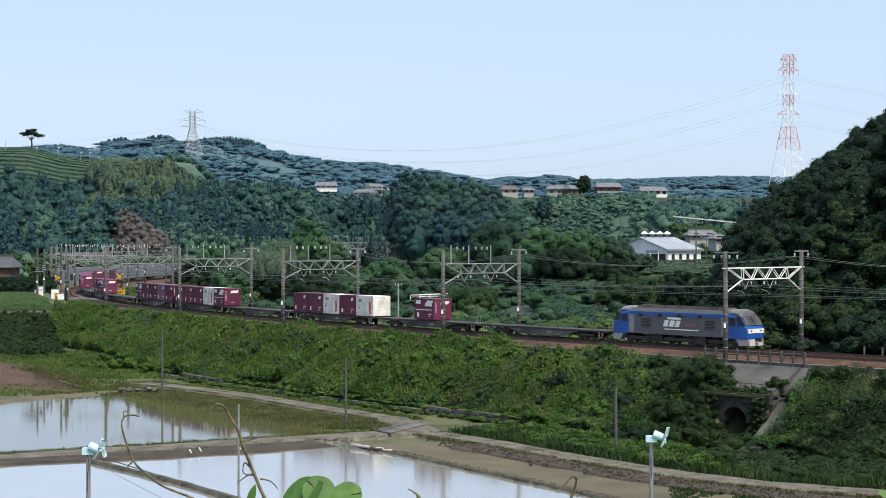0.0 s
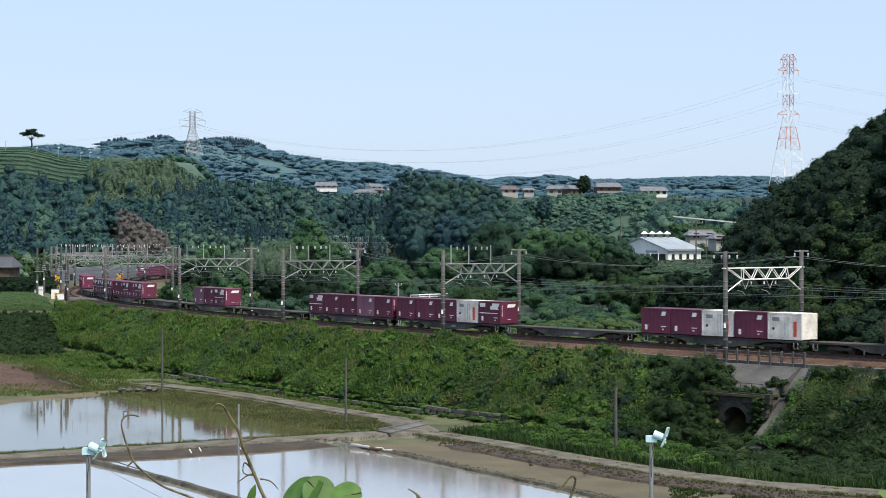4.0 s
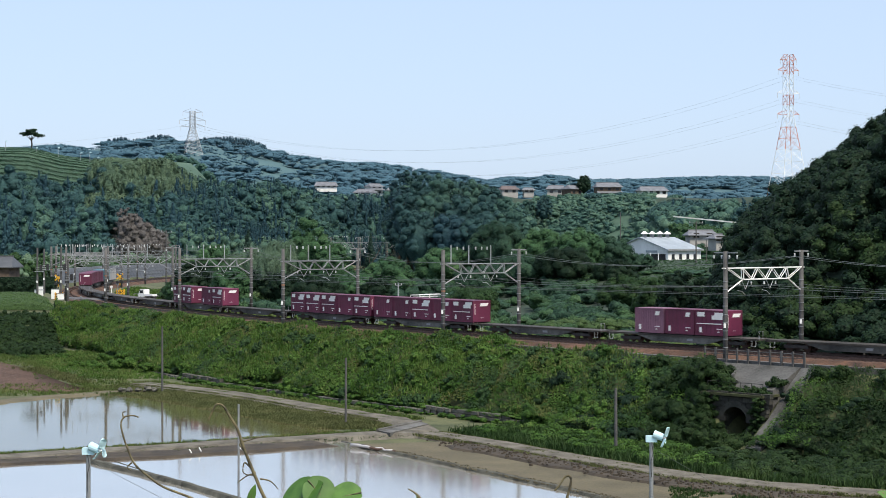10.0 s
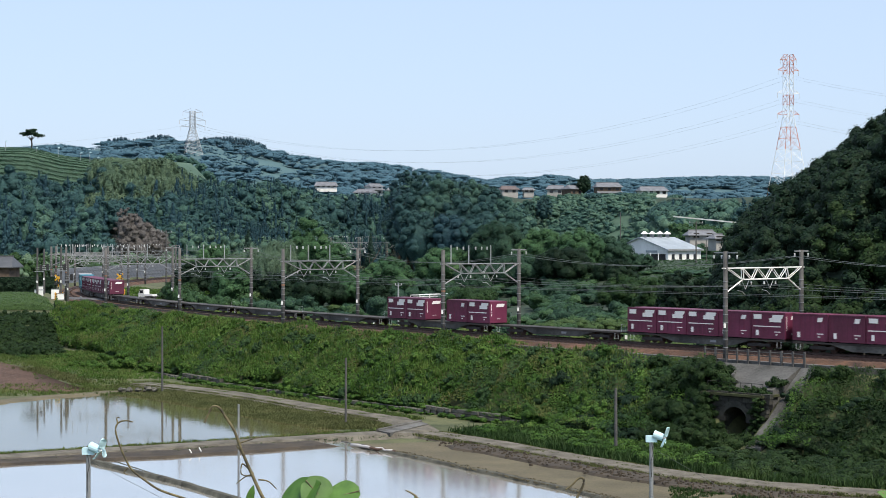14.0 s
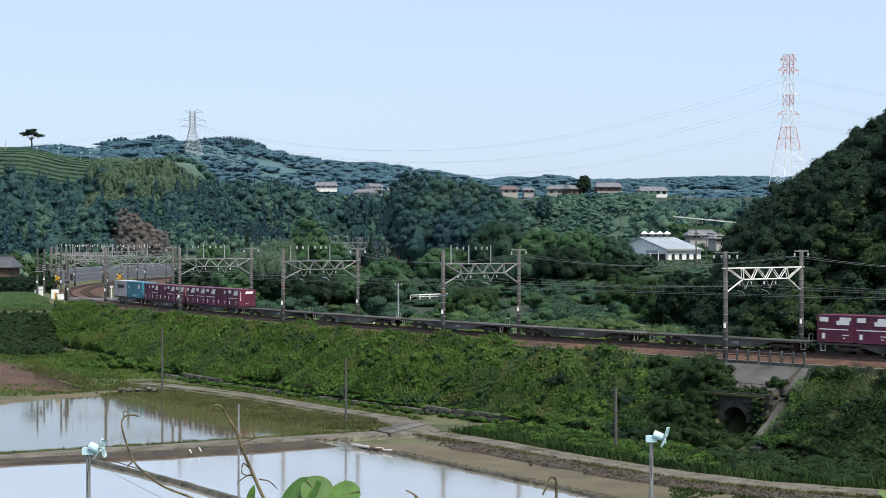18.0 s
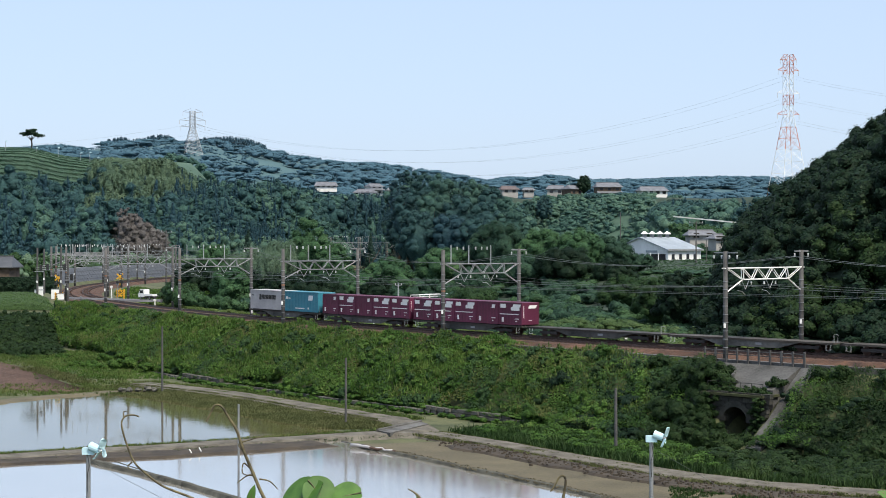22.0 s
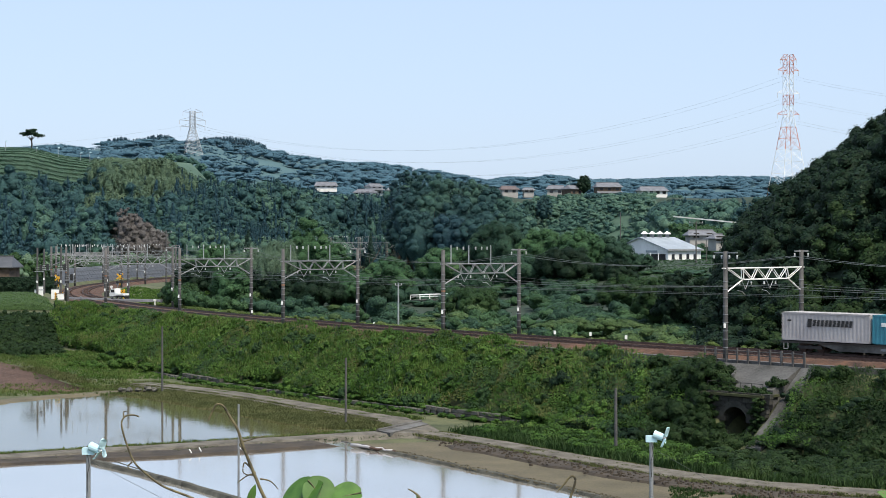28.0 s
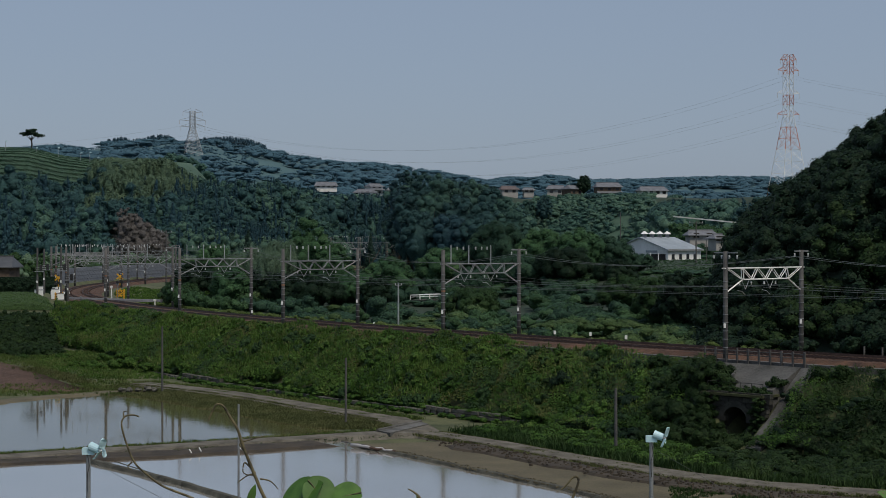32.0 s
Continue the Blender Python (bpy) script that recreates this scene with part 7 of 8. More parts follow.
    me = thicket_mesh("crown", BROADDARK, [(-2.2, 0, 4.6, 1.5, 1.7), (2.3, 0.4, 4.2, 1.6, 1.5), (0.2, -0.5, 5.4, 1.8, 1.9), (-0.8, 1.0, 5.0, 1.6, 1.6), (1.2, -1.0, 4.9, 1.4, 1.4)], 0.4, 45, False, 77, 0, 4)
    part("crown", me, BROADDARK, crest)
    tree(1033, 690, 309, ph(350, 690), 28, BROADDARK, False, "tree", "dark tree beside the plateau houses", 0.6)
    for px, top in ((935, 350), (962, 343), (1052, 352), (1100, 356), (1195, 356), (1120, 360), (870, 348)):
        tree(px, 660, top, height_at((px - 784) / 2900 * 660, 660) - 0.5, 34, HAZEDMIDGREEN if px % 2 else HAZEDMIDDARK, False, "tree", "green tree beside the plateau houses", 0.6)


trees()


def cover(x, y):
    """How high the weeds stand on the bank."""
    return 0.1 + 1.7 * grid_noise(x, y, 3.1, 1) ** 2 + 0.85 * grid_noise(x, y, 1.25, 2) + 0.4 * grid_noise(x, y, 0.55, 3)


def weeds():
    rng = np.random.default_rng(40)

    def bank(n, lo, hi):
        s, off = rng.uniform(-73, 118, n), rng.uniform(lo, hi, n)
        x, y, t = np.interp(s, LINE_S, LINE_X), np.interp(s, LINE_S, LINE_Y), np.interp(s, LINE_S, LINE_T)
        x, y = x + np.sin(t) * off, y - np.cos(t) * off
        z = ground_height(x, y)
        free = ~((s > 77.5) & (s < 87.0) & (off > 12.4) & (off < 19)) & ~((s > 75.5) & (s < 86.6) & (off < 13)) & ((off > 8.6) | (s < 52)) & ((off < 16.9) | (s > 62))
        free &= s > -71 + (off - 8.2) * 1.8 + 2.5 * np.sin(off * 1.7)
        return s, off, x, y, z, free
    # leaf cover of the railway bank, in rolling mounds
    n = 240000
    s, off, x, y, z, free = bank(n, 7.0, 18.5)
    tall = 0.55 + 0.5 * step(9, 14, off)
    p = np.stack([x, y, z + cover(x, y) * tall * rng.uniform(0.8, 1.12, n)], axis=1)[free]
    gx = (cover(x + 0.12, y) - cover(x - 0.12, y))[free] / 0.24
    gy = (cover(x, y + 0.12) - cover(x, y - 0.12))[free] / 0.24
    up = np.stack([-gx + 0.1, -gy - 0.4, np.ones(len(gx))], axis=1)
    up /= np.linalg.norm(up, axis=1)[:, None]
    v = leaves_at(rng, p, up, 0.115, 0.55, 0.33)
    sp, blur = s[free], rng.normal(0, 0.09, len(p))
    dry = (grid_noise(p[:, 0], p[:, 1], 4.5, 5) + 0.5 * grid_noise(p[:, 0], p[:, 1], 1.3, 6) + blur > 0.9) & (sp < 74)
    # Right end of the bank: darker leaf colours stand in for shade.
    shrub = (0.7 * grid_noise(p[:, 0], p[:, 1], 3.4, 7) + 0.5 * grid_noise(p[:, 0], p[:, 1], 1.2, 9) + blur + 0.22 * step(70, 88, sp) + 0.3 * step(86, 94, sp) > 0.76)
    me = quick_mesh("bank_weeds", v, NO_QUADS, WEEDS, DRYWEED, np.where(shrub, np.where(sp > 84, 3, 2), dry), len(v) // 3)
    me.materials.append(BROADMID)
    me.materials.append(SHADEDSHRUB)
    tagged(new("bank_weeds", me), "dense green weeds and creepers on the railway bank", "weeds", kind="stuff")
    # taller growth on the bank, in mounds
    n = 1250
    s, off, x, y, z, free = bank(n, 7.6, 17.6)
    big = rng.uniform(0.45, 1.0, n) * np.where(rng.random(n) < 0.15, 1.6, 1.0)
    big *= 0.72 + 0.28 * step(5, 45, s)
    rows = np.stack([x, y, z + cover(x, y) * 0.35, big, big * rng.uniform(0.75, 1.25, n) * (0.7 + 0.5 * step(8, 12, off))], axis=1)[free & (s < 74)]
    a, b, c = split(rows, 9, 7, (-0.45, 0.4), 0.6)
    thicket("bank_hummocks", "dark green shrubs in mounds on the railway bank", "bushes", BROADMID, a, 0.11, 120, "mound", 42, 0, 6)
    thicket("bank_hummocks", "leafy green weeds in hummocks on the railway bank", "weeds", WEEDS, b, 0.11, 120, "mound", 43, 0, 6)
    thicket("bank_hummocks", "fresh bright green creepers on the railway bank", "weeds", FRESHWEED, c, 0.11, 120, "mound", 45, 0, 6)
    n = 1050
    s, off, x, y, z, free = bank(n, 8.6, 19.0)
    rows = np.stack([x, y, z - 0.3, rng.uniform(0.7, 1.6, n), rng.uniform(0.9, 1.9, n)], axis=1)[free & (s > 60) & ((s > 86) | (rng.random(n) < 0.6))]
    a, b, c = split(rows, 10, 4, (-0.5, 0.9), 0.6)
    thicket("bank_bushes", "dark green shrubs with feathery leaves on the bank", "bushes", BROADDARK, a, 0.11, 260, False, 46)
    thicket("bank_bushes", "leafy green shrubs on the railway bank", "bushes", SHADEDSHRUB, b, 0.11, 260, False, 47)
    thicket("bank_bushes", "green climbing weeds on the bank", "bushes", BROADMID, c, 0.11, 260, False, 48)
    # weeds hanging over and growing before the foot wall
    n = 760
    s, off = rng.uniform(-44, 62, n), rng.uniform(16.4, 18.0, n)
    pts = np.array([on_line(a, b)[:2] for a, b in zip(s, off)])
    rows = np.stack([pts[:, 0], pts[:, 1], np.where(off < 17.2, FIELD + 0.5, FIELD - 0.1), rng.uniform(0.25, 0.7, n), rng.uniform(0.35, 0.8, n)], axis=1)[(wobble(s, off, 5, 1) + rng.normal(0, 0.4, n) > -1.2) & ((s > 2) | (rng.random(n) < 0.55))]
    thicket("wall_weeds", "weeds hanging over the old foot wall", "weeds", WEEDS, rows, 0.1, 130, False, 49, 0, 2)
    # growth round the culvert
    rows = []
    spots = [(1335, 750, 143, 0.8, 2.3), (1352, 722, 144.5, 0.9, 1.9), (1328, 780, 141, 0.7, 1.2), (1345, 795, 139, 0.9, 1.2), (1362, 706, 145.5, 0.6, 0.9), (1268, 782, 140.0, 0.9, 1.8), (1252, 778, 140.5, 1.0, 2.2), (1246, 745, 141.8, 0.8, 1.6), (1425, 675, 149, 0.9, 1.5), (1430, 720, 146, 1.2, 2.0), (1400, 760, 142, 1.1, 2.0), (1385, 790, 139.5, 1.1, 1.8)]
    spots += [(1250 + 11 * k, 700 + (k % 3) * 5, 142.6, 0.35 + 0.1 * (k % 2), 0.5 + 0.15 * (k % 3)) for k in range(11)]
    spots += [(1247 + 37 * k % 98, 716 + 23 * k % 46, 141.35, 0.28 + 0.07 * (k % 3), 0.5) for k in range(12) if not 1262 < 1247 + 37 * k % 98 < 1332]
    spots += [(1374, 702, 145.0, 0.5, 0.6), (1362, 728, 143.4, 0.5, 0.7), (1344, 764, 141.3, 0.6, 0.7), (1388, 688, 146, 0.5, 0.6)]
    spots += [(1236, 690, 143.5, 1.1, 2.6), (1256, 676, 144.2, 0.7, 1.9), (1338, 735, 142.4, 0.8, 1.6), (1346, 715, 143.2, 0.8, 1.3), (1316, 790, 140.0, 0.8, 1.0), (1240, 740, 141.6, 1.1, 2.4), (1226, 770, 140.6, 1.2, 2.4)]
    spots += [(1268 + 19 * k, 713 - (k % 2) * 4, 141.6, 0.5, 0.6 + 0.2 * (k % 3)) for k in range(6)]
    spots += [(1150 + 24 * k, 806 + 3 * (k % 2), 138 - 0.3 * k, 1.0 + 0.2 * (k % 3), (2.8 if k < 5 else 2.0) + 0.3 * (k % 2)) for k in range(16)]
    for s, off, r, h in ((76, 12, 1.5, 2.6), (77.4, 12.4, 1.3, 3.0), (78.8, 13.0, 1.2, 2.7), (79.6, 14.6, 0.9, 2.4), (77.5, 15, 1.6, 2.8), (79, 16.2, 1.4, 2.6), (75.5, 14.5, 1.6, 2.4), (74, 12, 1.5, 2.2), (80.4, 15.4, 0.9, 2.3), (80.7, 17.2, 1.0, 2.0), (80.2, 16.4, 0.8, 1.9), (77, 17.5, 1.4, 2.2)):
        q = on_line(s, off)
        rows.append((q.x, q.y, height_at(q.x, q.y) - 0.3, r, h))
    for s, off, r, h in ((77.4, 11.0, 1.5, 2.6), (79.0, 11.6, 1.4, 2.4), (76, 10.0, 1.1, 1.8), (80.4, 12.4, 1.1, 1.7), (85.0, 11.6, 0.9, 1.3), (82.4, 12.6, 0.5, 0.6), (75.6, 11.6, 1.3, 2.0)):
        q = on_line(s, off)
        rows.append((q.x, q.y, -1.2 - (off - 8.4) * 0.427, r, h))
    for k in range(26):
        q = on_line(79.3 + 0.24 * k, 12.9 + 0.55 * (k * 7 % 3) / 2)
        rows.append((q.x, q.y, -3.0, 0.32 + 0.08 * (k % 3), 0.4 + 0.18 * (k * 5 % 4)))
    for k in range(30):
        side = 79.2 + 1.6 * (k * 7 % 10) / 10 if k % 2 else 84.3 + 1.3 * (k * 3 % 10) / 10
        q = on_line(side, 14.15)
        rows.append((q.x, q.y, -7.2 + 4.0 * (k * 11 % 30) / 30, 0.32 + 0.06 * (k % 3), 0.6))
    for px, py, d, r, h in spots:
        rows.append(((px - 784) / 2900 * d, d, 10.05 - (py - 429.5) / 2900 * d, r, h))
    thicket("culvert_shrubs", "leafy shrubs overgrowing the culvert", "bushes", SHADEDSHRUB, rows, 0.085, 480, False, 44)


weeds()


def tufts(name, label, material, x, y, z, tall, seed, blades=7, slim=0.028):
    """Grass in tufts of bent blades."""
    rng = np.random.default_rng(seed)
    n = len(x) * blades
    i = np.repeat(np.arange(len(x)), blades)
    t = rng.uniform(0, 2 * math.pi, n)
    h = tall[i] * rng.uniform(0.6, 1.15, n)
    lean = h * rng.uniform(0.1, 0.55, n)
    root = np.stack([x[i] + rng.normal(0, 0.12, n), y[i] + rng.normal(0, 0.12, n), z[i] - 0.05], axis=1)
    d = np.stack([np.cos(t), np.sin(t), np.zeros(n)], axis=1)
    side = np.stack([-np.sin(t), np.cos(t), np.zeros(n)], axis=1) * (slim + 0.02 * rng.random(n))[:, None]
    mid = root + d * (lean * 0.35)[:, None] + np.array([0, 0, 1]) * (h * 0.65)[:, None]
    tip = root + d * lean[:, None] + np.array([0, 0, 1]) * h[:, None]
    v = np.stack([root - side * 0.6, mid - side, tip, mid + side], axis=1).reshape(-1, 3)
    me = quick_mesh(name, v, np.arange(n * 4).reshape(n, 4), material)
    tagged(new(name, me), label, "grass", kind="stuff")


def along(seed, pts, n, lo, hi):
    """Random points beside a line of plan points, lo to hi metres to its left."""
    rng = np.random.default_rng(seed)
    pts = np.array(pts, float)
    seg = np.hypot(*np.diff(pts, axis=0).T)
    d = rng.uniform(0, seg.sum(), n)
    cum = np.concatenate([[0], np.cumsum(seg)])
    x, y = np.interp(d, cum, pts[:, 0]), np.interp(d, cum, pts[:, 1])
    j = np.clip(np.searchsorted(cum, d) - 1, 0, len(seg) - 1)
    dx, dy = (pts[j + 1] - pts[j]).T / seg[j]
    o = lo + (hi - lo) * rng.random(n)
    return x - dy * o, y + dx * o


def grasses():
    rng = np.random.default_rng(60)
    right = [(-1.21, 145.65), (0.79, 142.66), (5.45, 136.28), (9.64, 129.4), (13.53, 124.12), (17.11, 119.26), (22.29, 114.23), (29.76, 110.1), (32.06, 108.63)]
    # tall grass between the path and the bank
    x, y = along(61, right, 5200, 1.6, 9.5)
    z = ground_height(x, y)
    ok = z < -5.5
    tufts("tall_grass", "tall green grass at the foot of the bank", DARKGRASS, x[ok], y[ok], z[ok], rng.uniform(0.35, 0.95, ok.sum()), 62)
    x, y = along(63, right, 2600, 4.0, 11)
    z = ground_height(x, y)
    ok = (z < -5.0)
    rows = np.stack([x, y, z - 0.2, rng.uniform(0.5, 1.2, len(x)), rng.uniform(0.5, 1.3, len(x))], axis=1)[ok][:420]
    right_end = rows[:, 0] > 21
    thicket("ditch_weeds", "rank green weeds in the ditch", "weeds", WEEDS, rows[~right_end], 0.1, 110, False, 64, 0, 3)
    thicket("ditch_weeds", "dark leafy shrubs in the ditch", "weeds", SHADEDSHRUB, rows[right_end] * np.array([1, 1, 1, 1.15, 1.3]), 0.1, 110, False, 63, 0, 3)
    x, y = along(65, right, 900, -1.9, -1.3)
    tufts("path_grass", "short grass along the path edge", DULLWEED, x, y, np.full(900, -6.95), rng.uniform(0.12, 0.3, 900), 66)
    left = [(-37.17, 127.7), (-30.93, 131.14), (-24.75, 134.4), (-17.4, 138.6), (-9.08, 143.08), (-4.72, 145.65)]
    x, y = along(67, left, 1700, 1.3, 2.4)
    tufts("path_grass", "short grass along the paddy edge", GRASSLEAF, x, y, np.full(1700, -7.05), rng.uniform(0.15, 0.5, 1700), 68)
    x, y = along(69, left, 260, -3.0, -1.2)
    tufts("path_grass", "sparse dark grass on the mud bank", DARKGRASS, x, y, np.full(260, -6.9), rng.uniform(0.06, 0.18, 260), 70, 5)
    upper = [(-37.76, 197.64), (-33.33, 193.71), (-28.97, 189.2), (-24.39, 184.19), (-18.47, 176.2), (-12.95, 167.71), (-8.0, 161.05), (-5.09, 156.9)]
    # weedy slope between the upper path and the paddy
    x, y = along(71, upper, 13000, -9.5, -1.2)
    z = np.full(len(x), -7.0)
    tufts("bank_grass", "dull green weeds on the paddy bank", DULLWEED, x, y, z, rng.uniform(0.06, 0.19, len(x)), 72, 5, 0.035)
    x, y = along(73, upper, 2200, 1.2, 4.0)
    tufts("path_grass", "green grass between path and wall", GRASSLEAF, x, y, ground_height(x, y), rng.uniform(0.2, 0.5, len(x)), 74)
    for line, n, seed, side in ((upper, 1500, 93, -1), (upper, 1500, 94, 1), (right, 600, 95, -1), (right, 900, 96, 1), (left, 700, 97, 1)):
        x, y = along(seed, line, n, 0.9 * side, 1.4 * side)
        tufts("path_grass", "worn dull grass creeping over the path edge", DULLWEED, x, y, np.full(n, -6.84), rng.uniform(0.08, 0.18, n), seed, 6, 0.04)
    x, y = along(75, upper, 3000, -0.3, 0.3)
    tufts("path_grass", "low grass down the middle of the path", GRASSLEAF, x, y, np.full(3000, -6.74), rng.uniform(0.04, 0.1, 3000), 76, 6, 0.04)
    x, y = along(77, right, 1000, -0.25, 0.25)
    tufts("path_grass", "low grass down the middle of the path", DULLWEED, x, y, np.full(1000, -6.74), rng.uniform(0.04, 0.1, 1000), 78, 6, 0.035)
    # short grass on the corners where the paths meet
    u, w = rng.random(2600) * 0.55, rng.random(2600)
    px, py = np.where(u < 0.55, 560 + 140 * w, 735 + 130 * w), np.where(u < 0.55, 738 + 22 * rng.random(2600), 738 + 24 * rng.random(2600))
    d = 17.15 * 2900 / (py - 429.5)
    x, y = (px - 784) / 2900 * d, d
    tufts("path_grass", "short dull grass where the paths meet", DULLWEED, x, y, np.full(2600, -7.1), rng.uniform(0.12, 0.34, 2600), 59, 6, 0.04)
    # long grass at the foot of the bank's far end
    x, y = rng.uniform(-58, -34, 9000), rng.uniform(196, 236, 9000)
    s, off = nearest(x, y)
    ok = (x / y > -0.25) & (x / y < -0.165) & (off > 15.5) & (y > 200 + (x / y + 0.25) * 60)
    tufts("tall_grass", "fresh green grass at the foot of the bank", FRESHWEED, x[ok], y[ok], ground_height(x[ok], y[ok]), rng.uniform(0.12, 0.36, ok.sum()), 79)
    rows = [((px - 784) / 2900 * d, d, 10.05 - (py - 429.5) / 2900 * d, r, h) for px, py, d, r, h in ((40, 640, 222, 0.8, 1.1), (90, 648, 219, 0.9, 1.0), (130, 656, 214, 0.9, 1.4), (158, 658, 213, 1.2, 1.7), (178, 660, 212, 1.0, 1.4), (205, 658, 213, 1.2, 1.9), (232, 656, 213, 1.2, 2.0), (258, 660, 211, 1.0, 1.5), (290, 662, 210, 1.0, 1.4), (110, 640, 222, 0.9, 1.3), (185, 645, 219, 1.1, 1.6), (220, 640, 221, 1.2, 1.6))]
    thicket("grass_clumps", "rounded clumps of tall green grass below the bank", "grass", WEEDS, rows, 0.1, 260, False, 58)
    x, y = along(83, [(-67.15, 225.39), (-58.39, 215.98), (-51.99, 208.25), (-46.33, 199.33), (-41.28, 188.82)], 700, -1.5, 1.5)
    tufts("path_grass", "dull weeds on the earth bank", DULLWEED, x, y, np.full(700, -6.2), rng.uniform(0.2, 0.45, 700), 85)
    x, y = along(89, [(-62.5, 228.5), (-50, 209), (-43.6, 197), (-40, 190.6)], 2600, -0.4, 0.4)
    tufts("field_grass", "yellow-green grass on the low bund of the tilled field", GRASSLEAF, x, y, ground_height(x, y) + 0.15, rng.uniform(0.12, 0.3, 2600), 91, 6, 0.04)
    # grass before the tilled field and on the near green field
    x, y = rng.uniform(-62, -30, 7000), rng.uniform(180, 236, 7000)
    ok = (x / y > -0.29) & (x / y < -0.19) & (y > 183) & ~((y > 196) & (y < 213) & (x / y < -0.223))
    tufts("field_grass", "short green grass round the tilled field", GRASSLEAF, x[ok], y[ok], ground_height(x[ok], y[ok]), rng.uniform(0.15, 0.5, ok.sum()), 80)
    x, y = along(81, right[4:], 4500, -16, -4.5)
    ok = (x / y > 0.14)
    tufts("field_grass", "green grass of the near field edge", DARKGRASS, x[ok], y[ok], ground_height(x[ok], y[ok]) + 0.1, rng.uniform(0.15, 0.4, ok.sum()), 82)
    # flat green meadow inside the curve
    x, y = rng.uniform(-75, -28, 9000), rng.uniform(270, 400, 9000)
    s, off = nearest(x, y)
    ok = (off < -6) & (x < -30 - (y - 270) * 0.12)
    tufts("meadow_grass", "bright green meadow grass inside the curve", FRESHWEED, x[ok], y[ok], ground_height(x[ok], y[ok]), rng.uniform(0.2, 0.45, ok.sum()), 84, 7, 0.08)
    # grass on the bank and before the shed
    for n, s0, s1, m, seed, label in ((9000, -68, 50, FRESHWEED, 86, "fresh green grass among the weeds of the bank"), (5200, -68, 74, GRASSLEAF, 87, "long yellow-green grass among the weeds of the bank"), (900, 88, 118, DARKGRASS, 92, "dark grass among the shrubs of the bank")):
        s, off = rng.uniform(s0, s1, n), rng.uniform(7.8, 16.9, n)
        x, y, t = np.interp(s, LINE_S, LINE_X), np.interp(s, LINE_S, LINE_Y), np.interp(s, LINE_S, LINE_T)
        x, y = x + np.sin(t) * off, y - np.cos(t) * off
        ok = ((off > 8.6) | (s < 52)) & (grid_noise(x, y, 5.5, seed) + rng.normal(0, 0.15, n) > 0.42) & (s > -71 + (off - 8.2) * 1.8)
        x, y, off = x[ok], y[ok], off[ok]
        tufts("bank_tall_grass", label, m, x, y, ground_height(x, y) + cover(x, y) * (0.45 + 0.45 * step(9, 14, off)), rng.uniform(0.3, 0.75, len(x)), seed, 6, 0.03)
    u, y = rng.uniform(0.105, 0.175, 2600), rng.uniform(290, 372, 2600)
    x = u * y
    tufts("yard_grass", "rough green grass before the shed", HAZEMID, x, y, ground_height(x, y), rng.uniform(0.12, 0.3, 2600), 88, 6, 0.08)
    # dark clipped hedge before the farmhouse
    rows = np.stack([np.linspace(-92, -74.5, 16), np.linspace(309, 313, 16), np.full(16, 0.0), np.full(16, 1.1), rng.uniform(3.4, 3.9, 16)], axis=1)
    thicket("garden_hedge", "tall dark clipped hedge before the farmhouse", "hedge", BROADDARK, rows, 0.16, 90, False, 38)
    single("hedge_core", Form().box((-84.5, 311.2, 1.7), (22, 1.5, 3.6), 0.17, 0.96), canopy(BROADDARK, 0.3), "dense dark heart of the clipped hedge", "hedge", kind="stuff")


grasses()


